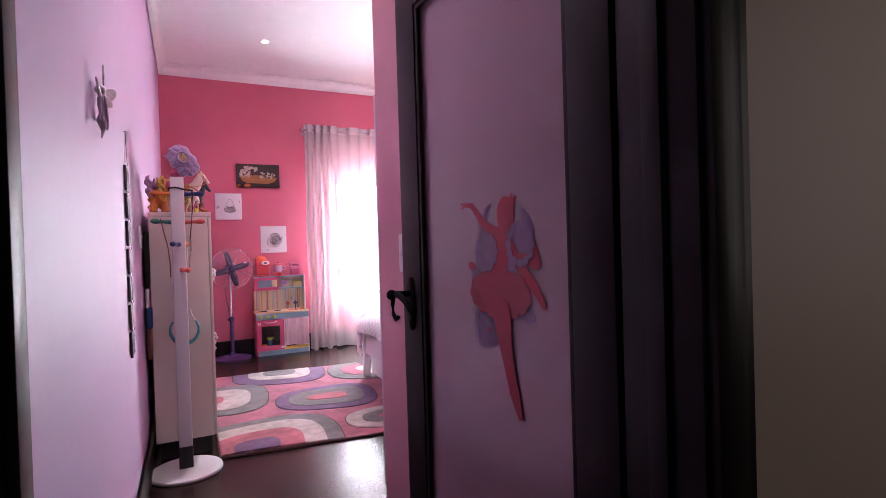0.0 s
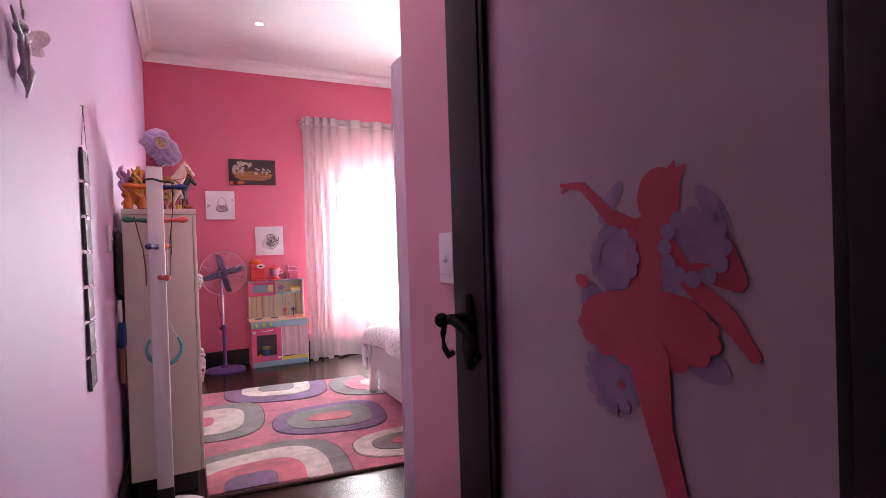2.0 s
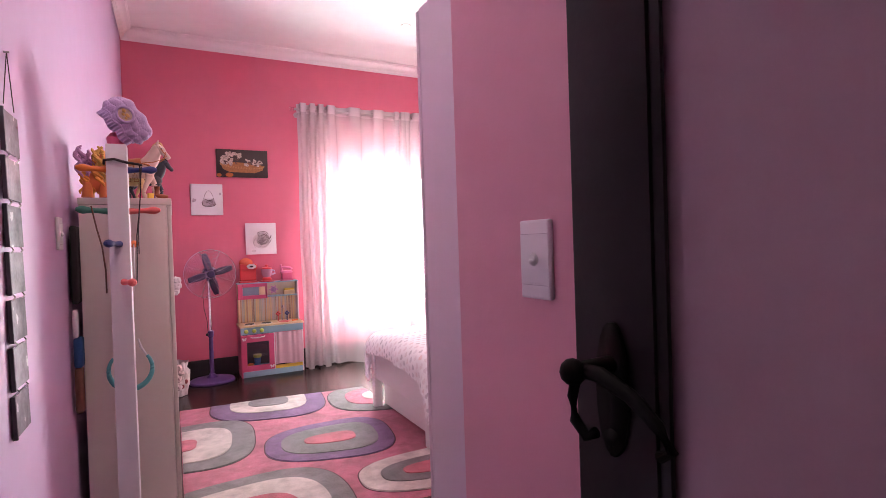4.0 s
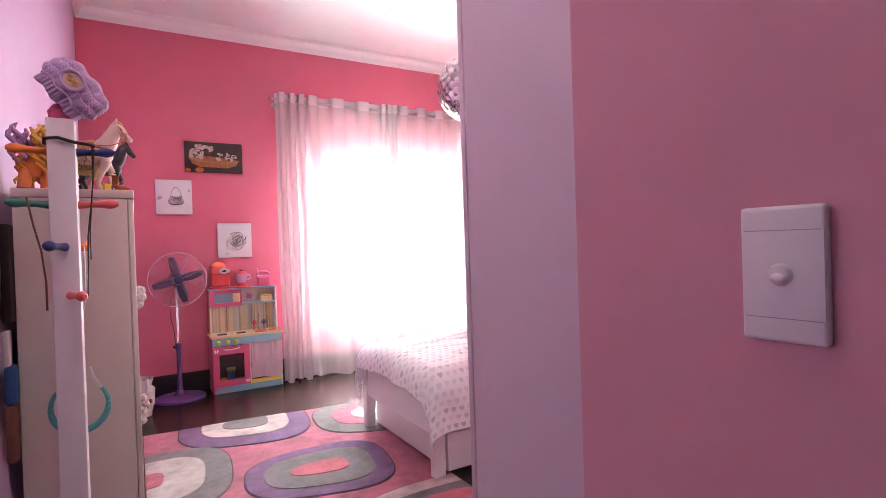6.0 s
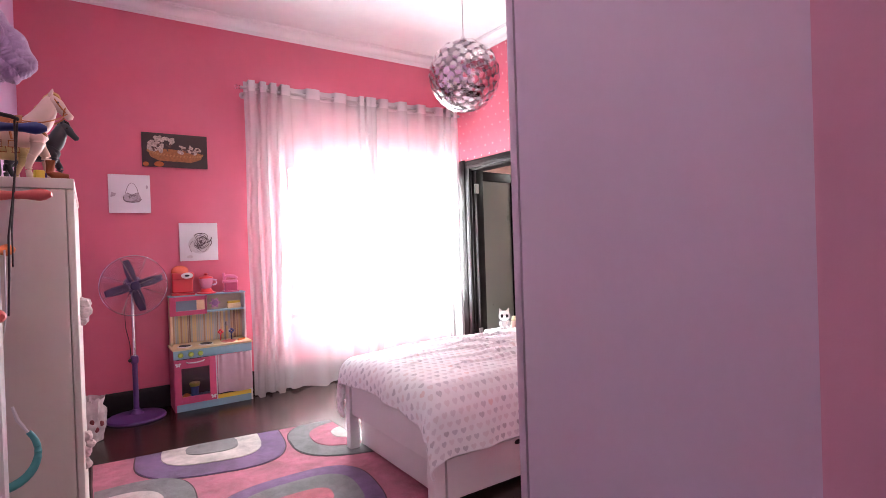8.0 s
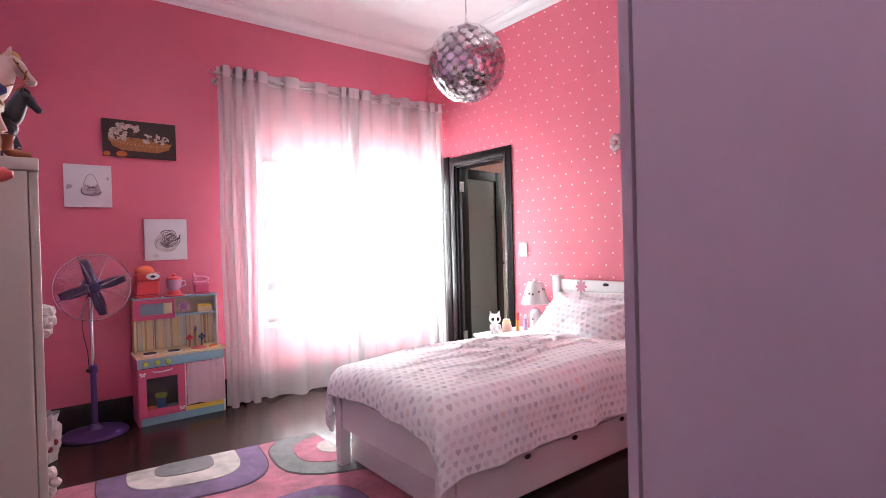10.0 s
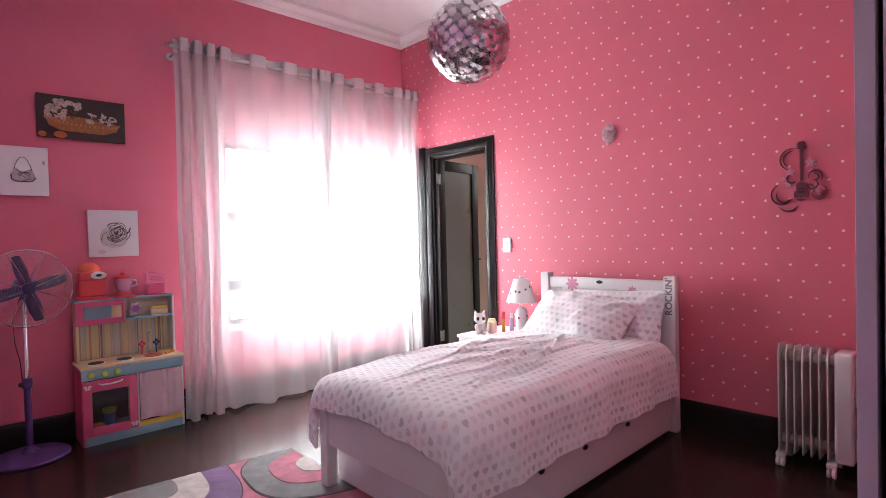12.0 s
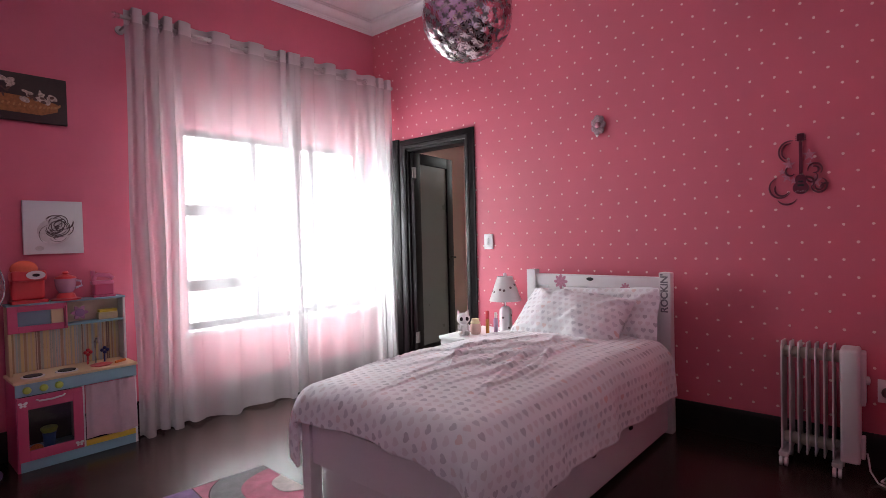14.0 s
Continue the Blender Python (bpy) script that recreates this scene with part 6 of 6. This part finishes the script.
for dx, dy, r in ((-0.014, 0.006, 0.008), (-0.004, -0.004, 0.007), (0.008, 0.005, 0.009), (0.014, -0.006, 0.006)):
    ball(bm, (-0.012 + dx, 0.073 + dy, 0.055), r, 1, 0.8, 0.4, 10)
part("badge_stitching", bm, mat("gold_applique", (0.62, 0.36, 0.12), 0.7), badge)

cd = thing("riding_cord", "thin black cord looped over the coat stand pegs", "cord")
M_cord = mat("dark_cord", (0.03, 0.02, 0.022), 0.7)
part("loop", tube(B(), [(0.143, 6.392, 1.585), (0.148, 6.345, 1.592), (0.180, 6.342, 1.596), (0.220, 6.343, 1.585), (0.255, 6.360, 1.583), (0.265, 6.380, 1.582)], 0.0048, 8), M_cord, cd)
part("hanging_end", tube(B(), [(0.260, 6.375, 1.578), (0.261, 6.36, 1.48), (0.251, 6.358, 1.38), (0.243, 6.36, 1.31), (0.241, 6.363, 1.22), (0.237, 6.363, 1.13)], 0.0023, 6), M_cord, cd)
part("second_end", tube(B(), [(0.265, 6.380, 1.575), (0.256, 6.370, 1.43), (0.248, 6.375, 1.33), (0.247, 6.375, 1.24)], 0.0018, 6), M_cord, cd)
cd = thing("brown_string", "thin brown string hanging from the green peg", "cord")
part("string", tube(B(), [(0.10, 6.37, 1.424), (0.116, 6.352, 1.34), (0.132, 6.345, 1.27), (0.140, 6.348, 1.18), (0.140, 6.348, 1.10)], 0.0028, 6), mat("brown_leather", (0.16, 0.08, 0.05), 0.6), cd)
hb = thing("headband", "teal satin headband hanging behind the coat stand post", "headband", pose(0.200, 6.445, 0.79) @ Matrix.Scale(0.84, 4))
bm = B()
tube(bm, [(0.088 * math.sin(a), 0, 0.092 * -math.cos(a)) for a in [radians(k) for k in range(-130, 131, 10)]], [0.006 + 0.007 * math.cos(radians(k) / 1.6) for k in range(-130, 131, 10)], 10)
part("band", bm, M_teal, hb)
part("loop_cord", tube(B(), [(-0.067, 0, 0.058), (-0.04, -0.01, 0.12), (0.0, -0.012, 0.20), (0.03, -0.01, 0.40), (0.032, -0.012, 0.585)], 0.0025, 6), M_plastic, hb)
part("ribbon", tube(B(), [(0.067, 0, 0.058), (0.045, -0.008, 0.10), (0.035, -0.01, 0.14)], [0.004, 0.006, 0.004], 6), M_plastic, hb)

TOP = 1.477


def spline(pts, k=5):
    """A smooth line through the given points (with radius as a fourth value)."""
    out = []
    ps = [pts[0]] + list(pts) + [pts[-1]]
    for i in range(1, len(ps) - 2):
        for j in range(k):
            t = j / k
            out.append(tuple(0.5 * (2 * b + (c - a) * t + (2 * a - 5 * b + 4 * c - d) * t * t + (3 * b - a - 3 * c + d) * t ** 3) for a, b, c, d in zip(ps[i - 1], ps[i], ps[i + 1], ps[i + 2])))
    return out + [tuple(pts[-1])]


def flesh(bm, pts, seg=14, k=5):
    line = spline(pts, k)
    return tube(bm, [p[:3] for p in line], [max(0.0012, p[3]) for p in line], seg)


def toy_horse(label, m, coat, mane, tack):
    th = thing("toy_horse", label, "toy horse", m, "toy horses on the cupboard")
    bm = B()
    flesh(bm, [(-0.102, 0, 0.160, 0.012), (-0.090, 0, 0.160, 0.036), (-0.050, 0, 0.158, 0.046), (0.0, 0, 0.152, 0.044), (0.045, 0, 0.155, 0.046), (0.078, 0, 0.160, 0.036), (0.090, 0, 0.165, 0.012)], 18)
    flesh(bm, [(0.040, 0, 0.160, 0.038), (0.072, 0, 0.190, 0.037), (0.092, 0, 0.226, 0.030), (0.104, 0, 0.258, 0.023), (0.112, 0, 0.276, 0.015), (0.116, 0, 0.284, 0.005)])
    flesh(bm, [(0.098, 0, 0.268, 0.010), (0.108, 0, 0.266, 0.021), (0.124, 0, 0.254, 0.021), (0.140, 0, 0.236, 0.0145), (0.152, 0, 0.222, 0.0125), (0.159, 0, 0.214, 0.011), (0.162, 0, 0.210, 0.003)])
    for s in (1, -1):
        flesh(bm, [(0.106, s * 0.011, 0.276, 0.007), (0.110, s * 0.014, 0.290, 0.006), (0.114, s * 0.014, 0.303, 0.0015)], 8, 3)
        fr = 0.016 * s
        flesh(bm, [(0.060, s * 0.020, 0.150, 0.026), (0.070, s * 0.026, 0.118, 0.020), (0.074 + fr, s * 0.027, 0.082, 0.0125), (0.070 + fr, s * 0.027, 0.074, 0.0125), (0.066 + 1.4 * fr, s * 0.027, 0.040, 0.0085), (0.070 + 1.5 * fr, s * 0.027, 0.020, 0.0095), (0.076 + 1.5 * fr, s * 0.027, 0.004, 0.0135)], 10)
        flesh(bm, [(-0.068, s * 0.022, 0.152, 0.032), (-0.074, s * 0.027, 0.115, 0.023), (-0.090 - fr * 0.5, s * 0.028, 0.084, 0.0135), (-0.084 - fr, s * 0.028, 0.044, 0.009), (-0.080 - fr, s * 0.028, 0.022, 0.0095), (-0.074 - fr, s * 0.028, 0.004, 0.0135)], 10)
    part("body", bm, coat, th)
    bm = B()
    for k in range(14):
        t = k / 13
        x, z = 0.110 - 0.062 * t, 0.292 - 0.092 * t
        sw = 0.004 * math.sin(5 * k)
        flesh(bm, [(x + 0.002, -0.003, z, 0.004), (x - 0.010 + sw, 0.012, z - 0.010, 0.0075), (x - 0.014, 0.026, z - 0.034, 0.006), (x - 0.010 + sw, 0.030, z - 0.055, 0.001)], 6, 3)
    flesh(bm, [(0.112, 0, 0.292, 0.006), (0.126, -0.004, 0.284, 0.006), (0.134, -0.006, 0.268, 0.0015)], 6, 3)
    part("mane", bm, mane, th)
    bm = B()
    flesh(bm, [(-0.095, 0, 0.182, 0.008), (-0.122, 0, 0.172, 0.014), (-0.130, 0, 0.120, 0.017), (-0.122, 0, 0.060, 0.012), (-0.118, 0, 0.030, 0.002)], 10)
    part("tail", bm, mane, th)
    if tack:
        bm = B()
        for s in (1, -1):
            sheet(bm, 14, 8, lambda u, v, s=s: Vector((-0.058 + 0.092 * u, s * (0.006 + 0.0445 * math.sin(v * 1.35)), 0.160 + 0.0465 * math.cos(v * 1.45) + 0.003 * math.cos(u * 6.28))))
            flesh(bm, [(0.024, s * 0.044, 0.178, 0.0035), (0.060, s * 0.047, 0.172, 0.005), (0.088, s * 0.030, 0.152, 0.0045), (0.094, 0, 0.146, 0.004)], 6, 4)
            flesh(bm, [(0.024, s * 0.040, 0.186, 0.002), (0.080, s * 0.040, 0.184, 0.0022), (0.126, s * 0.026, 0.204, 0.0022), (0.150, s * 0.015, 0.224, 0.002)], 6, 4)
            for gx in (-0.030, 0.004):
                flesh(bm, [(gx, s * 0.044, 0.178, 0.004), (gx, s * 0.050, 0.150, 0.004), (gx + 0.004, s * 0.050, 0.122, 0.003)], 6, 3)
            flesh(bm, [(0.118, s * 0.020, 0.270, 0.002), (0.128, s * 0.021, 0.252, 0.0024), (0.146, s * 0.0145, 0.228, 0.002)], 6, 3)
        tube(bm, [(0.143 + 0.006 * math.cos(a) * 0.6, 0.0160 * math.sin(a), 0.233 + 0.015 * math.cos(a)) for a in [2 * math.pi * i / 16 for i in range(16)]], 0.0024, 6, True)
        part("saddle", bm, tack, th, "tan saddle, girth straps and bridle")
        for s in (1, -1):
            for gx in (-0.026, 0.008):
                part("stirrup", tube(B(), [(gx - 0.010, s * 0.051, 0.098), (gx - 0.008, s * 0.051, 0.118), (gx + 0.008, s * 0.051, 0.118), (gx + 0.010, s * 0.051, 0.098)], 0.0026, 6, True), tack, th)
    for s in (1, -1):
        part("eye", ball(B(), (0.126, s * 0.0195, 0.258), 0.0042, seg=8), M_black, th)
    return th


M_tan = mat("tan_leather", (0.46, 0.16, 0.045), 0.45, vary=0.2, coarse=20)
toy_horse("cream toy horse with tan saddle standing on the cupboard", pose(0.222, 6.70, TOP, 0, 0, 0) @ Matrix.Scale(0.87, 4), mat("cream_plastic", (0.74, 0.56, 0.47), 0.45, vary=0.1), mat("blond_hair", (0.72, 0.48, 0.18), 0.7, bump=0.4), M_tan)
toy_horse("dark grey toy horse standing on the cupboard", pose(0.262, 6.84, TOP, 0, 0, -6) @ Matrix.Scale(0.70, 4), mat("charcoal_plastic", (0.05, 0.055, 0.07), 0.45), M_black, None)
toy_horse("pale yellow toy horse with blue hair on the cupboard", pose(0.20, 6.775, TOP, 0, 0, 4) @ Matrix.Scale(0.62, 4), mat("pale_yellow_plastic", (0.76, 0.62, 0.30), 0.45), mat("blue_hair", (0.24, 0.34, 0.66), 0.6, bump=0.4), None)
shoe = thing("toy_boot", "small brown toy boot on the cupboard", "toy", pose(0.322, 6.665, TOP))
bm = B()
tube(bm, [(-0.012, 0, 0.055), (-0.012, 0, 0.02), (0.0, 0, 0.012), (0.030, 0, 0.010)], [0.012, 0.012, 0.013, 0.008], 10)
box(bm, -0.024, -0.011, 0.0, 0.032, 0.011, 0.006, 0.002)
part("boot", bm, mat("russet_plastic", (0.34, 0.09, 0.03), 0.45), shoe)
blk = thing("toy_block", "small yellow and purple toy block on the cupboard", "toy", pose(0.285, 6.65, TOP, 0, 0, 25) @ Matrix.Scale(0.7, 4))
part("block", box(B(), -0.016, -0.012, 0, 0.016, 0.012, 0.035, 0.004), M_yellow, blk)
part("band", box(B(), 0.0165, -0.010, 0, 0.024, 0.010, 0.025, 0.003), M_purple, blk)

pony = thing("toy_pony", "orange toy pony with curly yellow and purple hair on the cupboard", "toy pony", pose(0.085, 6.72, TOP))
bm = B()
M_po = mat("orange_plastic", (0.80, 0.22, 0.06), 0.45, vary=0.12, coarse=20)
ball(bm, (0.0, 0, 0.075), 0.045, 1.15, 0.9, 0.95)
ball(bm, (0.045, -0.005, 0.165), 0.046, 0.95, 0.9, 1.0)
ball(bm, (0.075, -0.012, 0.150), 0.024, 1.1, 0.9, 0.8)
for s in (1, -1):
    tube(bm, [(0.025, s * 0.022, 0.07), (0.030, s * 0.026, 0.008)], [0.018, 0.022], 10)
    tube(bm, [(-0.03, s * 0.022, 0.07), (-0.034, s * 0.026, 0.008)], [0.018, 0.022], 10)
part("body", bm, M_po, pony)
part("face", ball(B(), (0.052, -0.030, 0.165), 0.030, 0.9, 0.6, 1.0), mat("magenta_plastic", (0.42, 0.04, 0.14), 0.4), pony)
rs = random.Random(14)
for mcol, n0, cx in ((mat("yellow_hair", (0.72, 0.44, 0.10), 0.75, bump=0.5), 14, 0.03), (mat("mauve_hair", (0.50, 0.26, 0.46), 0.75, bump=0.5), 12, -0.03), (mat("orange_hair", (0.76, 0.30, 0.05), 0.75, bump=0.5), 10, -0.01)):
    bm = B()
    for k in range(n0):
        x, y, z = cx + rs.uniform(-0.035, 0.035), rs.uniform(-0.04, 0.03), rs.uniform(0.17, 0.235) if mcol.name != "orange_hair" else rs.uniform(0.10, 0.17)
        c, r = rs.uniform(0, 6), rs.uniform(0.010, 0.02)
        tube(bm, [(x + r * math.cos(c + t * 0.9), y - 0.01 + r * 0.6 * math.sin(c + t * 0.9), z - 0.012 * t) for t in range(9)], [0.004, 0.007, 0.009, 0.009, 0.009, 0.008, 0.007, 0.005, 0.002], 6)
    part("hair", bm, mcol, pony)

# things hung beside and behind the cupboard
hg = thing("hanging_bag", "black cloth bag hanging beside the cupboard", "bag")
part("bag", box(B(), 0.003, 6.55, 1.05, 0.026, 6.66, 1.36, 0.010, 3), mat("black_cloth", (0.03, 0.02, 0.022), 0.9, vary=0.3, bump=0.5), hg)
hg = thing("hanging_cloth", "blue, white and brown cloth bags hanging beside the cupboard", "bag")
part("white_cloth", box(B(), 0.004, 6.53, 0.92, 0.022, 6.57, 1.03, 0.008, 3), M_cotton, hg)
part("blue_cloth", box(B(), 0.003, 6.535, 0.80, 0.034, 6.60, 0.92, 0.014, 3), mat("blue_cloth", (0.03, 0.10, 0.28), 0.9, vary=0.3, bump=0.5), hg)
part("brown_cloth", box(B(), 0.003, 6.54, 0.62, 0.030, 6.60, 0.80, 0.012, 3), mat("brown_cloth", (0.24, 0.11, 0.08), 0.9, vary=0.3, bump=0.5), hg)


def fluffy(name, label, m, lobes, material, seed=2):
    """A plush thing of rounded lobes with a woolly surface."""
    th = thing(name, label, "plush toy", m)
    bm = B()
    for (x, y, z, r) in lobes:
        bmesh.ops.create_icosphere(bm, subdivisions=4, radius=r, matrix=Matrix.Translation((x, y, z)))
    for v in bm.verts:
        d = noise.noise_vector(v.co * 90 + Vector((seed, 0, 0)))
        v.co += d * 0.005
    part("body", bm, material, th)
    return th


fluffy("plush_toy", "fluffy white plush hung on the cupboard side", pose(0.362, 6.93, 1.08), [(0.006, 0, 0.0, 0.026), (0.010, -0.005, 0.024, 0.020), (0.004, 0.0, -0.03, 0.018)], M_plush)
fluffy("plush_toy", "pale pink and white small plush toy hanging on the cupboard side", pose(0.360, 6.87, 0.0),
       [(0.006, -0.03, 0.69, 0.017), (0.018, -0.04, 0.668, 0.013), (0.002, -0.02, 0.64, 0.018), (0.0, -0.015, 0.60, 0.018)], mat("pinkish_plush", (0.70, 0.55, 0.55), 0.95, vary=0.15, coarse=25, bump=0.8, sheen=0.4))
pb = thing("plastic_bag", "crumpled white plastic bag with red print standing on the floor", "bag", pose(0.335, 9.12, 0))


def bag_pt(u, v):
    a = 2 * math.pi * u
    n0 = noise.noise(Vector((3 * math.cos(a), 3 * math.sin(a), 4 * v)))
    n1 = noise.noise(Vector((8 * math.cos(a), 8 * math.sin(a), 9 * v + 3)))
    r = (0.105 + 0.03 * v + 0.022 * n0 + 0.012 * n1) * (0.85 + 0.15 * math.sin(math.pi * min(1, v * 1.2)))
    return Vector((r * math.cos(a), 0.8 * r * math.sin(a), 0.004 + 0.29 * v + 0.02 * n0 * v))


part("bag", sheet(B(), 60, 24, bag_pt), mat("crinkled_white_plastic", (0.66, 0.58, 0.58), 0.3, vary=0.2, coarse=25, bump=0.4), pb)
bm = B()
for k, (u, v) in enumerate(((0.74, 0.45), (0.80, 0.5), (0.88, 0.42), (0.70, 0.35), (0.84, 0.3))):
    ball(bm, bag_pt(u, v), 0.016, 0.9, 0.35, 1.2, 8)
part("printed_patch", bm, mat("dark_red_print", (0.28, 0.05, 0.06), 0.5), pb)

# wardrobe at the end of the passage wall
wd = thing("wardrobe", "tall pale lilac-white wardrobe standing past the passage wall", "wardrobe", pose(1.09, YP + 0.004, 0))
WDEP = 0.565
part("side_panel", box(B(), 0.0, 0, 0.0, 0.018, WDEP, 2.0, 0.001), M_panel, wd)
part("side_panel", box(B(), 1.182, 0, 0.0, 1.2, WDEP, 2.0, 0.001), M_panel, wd)
part("top_panel", box(B(), 0.018, 0, 1.982, 1.182, WDEP, 2.0, 0.001), M_panel, wd)
part("back_panel", box(B(), 0.018, 0.0, 0.05, 1.182, 0.008, 1.982), M_panel, wd)
part("plinth", box(B(), 0.018, 0.3, 0.0, 1.182, WDEP - 0.03, 0.05), M_panel, wd)
for k in range(2):
    d = part("wardrobe_door", box(B(), 0.001 + 0.6 * k, WDEP + 0.007, 0.03, 0.599 + 0.6 * k, WDEP + 0.026, 1.998, 0.0015), M_panel, wd)
    x = 0.55 if k == 0 else 0.65
    part("handle", tube(B(), [(x, WDEP + 0.026, 0.95), (x, WDEP + 0.05, 0.96), (x, WDEP + 0.05, 1.10), (x, WDEP + 0.026, 1.11)], 0.005), M_steel, d)

# ---- on the lilac wall: hanging photo strip and silver fairy ----
sp = thing("photo_strip", "hanging strip of seven grey photo pockets on the lilac wall", "photo holder", on_west(5.700, 0.79, -0.008) @ Matrix.Diagonal((1.4, 1.0, 1.0, 1.0)))
M_pkt = [mat("grey_photo", (0.38, 0.37, 0.42), 0.25, vary=0.5, coarse=18, bump=0), mat("pale_photo", (0.52, 0.52, 0.58), 0.25, vary=0.5, coarse=14, bump=0)]
for k in range(7):
    z = 0.12 * k
    tilt = Matrix.Translation((0, z, 0.004)) @ Matrix.Rotation(radians(-1.5), 4, "X")
    pk = part("pocket", obox(B(), tilt @ Matrix.Translation((0.055, 0.054, 0.003)), 0.11, 0.106, 0.006, 0.0015), M_pkt[k % 2], sp)
    part("pocket_edge", obox(B(), tilt @ Matrix.Translation((0.002, 0.054, 0.005)), 0.005, 0.108, 0.010), mat("charcoal_edge", (0.06, 0.05, 0.07), 0.5), pk)
    if k < 6:
        for x in (0.02, 0.085):
            part("link", tube(B(), [(x, z + 0.105, 0.008), (x + 0.006, z + 0.113, 0.012), (x, z + 0.122, 0.008)], 0.0022, 6), M_chrome, pk)
part("hanging_string", tube(B(), [(0.02, 0.84, 0.006), (0.055, 0.985, 0.006), (0.09, 0.84, 0.006)], 0.0012, 5), M_cord, sp)
part("nail", cyl(B(), (0.055, 0.985, 0.0), (0.055, 0.985, 0.012), 0.003, seg=8), M_steel, sp)

fy = thing("fairy_wall_ornament", "silver glitter fairy ornament fixed to the lilac wall", "ornament", on_west(4.965, 1.660, -0.008))
M_silver = mat("silver_glitter", (0.62, 0.56, 0.62), 0.35, 0.3, vary=0.5, coarse=150, bump=0.4)
bm = B()
flesh(bm, [(-0.012, 0.050, 0.016, 0.008), (-0.004, 0.030, 0.018, 0.012), (0.002, 0.005, 0.018, 0.009), (0.006, -0.015, 0.018, 0.016), (0.010, -0.030, 0.018, 0.012), (0.020, -0.048, 0.016, 0.005), (0.026, -0.066, 0.012, 0.002)], 12)
flesh(bm, [(-0.014, 0.046, 0.016, 0.006), (-0.045, 0.056, 0.018, 0.005), (-0.072, 0.070, 0.018, 0.004), (-0.086, 0.088, 0.016, 0.002)], 8)
flesh(bm, [(0.004, 0.040, 0.016, 0.006), (0.026, 0.056, 0.022, 0.005), (0.040, 0.085, 0.024, 0.002)], 8)
ball(bm, (-0.022, 0.068, 0.018), 0.015, seg=12)
part("figure", bm, M_silver, fy)
for cx, cy, rx, ry, tn, out in ((0.050, 0.070, 0.044, 0.018, 28, 24), (0.045, 0.044, 0.034, 0.013, 8, 20), (-0.085, -0.012, 0.016, 0.052, -8, -18), (-0.050, 0.010, 0.012, 0.036, 6, -14)):
    part("wing", prism(B(), ellipse(cx, cy, rx, ry, tn), Matrix.Translation((0, 0, 0.010)) @ Matrix.Rotation(radians(-out), 4, "Y"), 0.003), M_silver, fy, "silver wing standing off the wall")
for cx, cy, rx, ry, tn in ((-0.094, 0.104, 0.022, 0.011, 60), (-0.082, 0.084, 0.018, 0.010, 110), (-0.104, 0.086, 0.016, 0.009, 20), (0.002, -0.020, 0.020, 0.014, 0), (0.020, -0.014, 0.014, 0.010, 40)):
    part("petal", prism(B(), ellipse(cx, cy, rx, ry, tn), Matrix.Translation((0, 0, 0.020)) @ Matrix.Rotation(radians(8), 4, "Y"), 0.004), M_silver, fy)
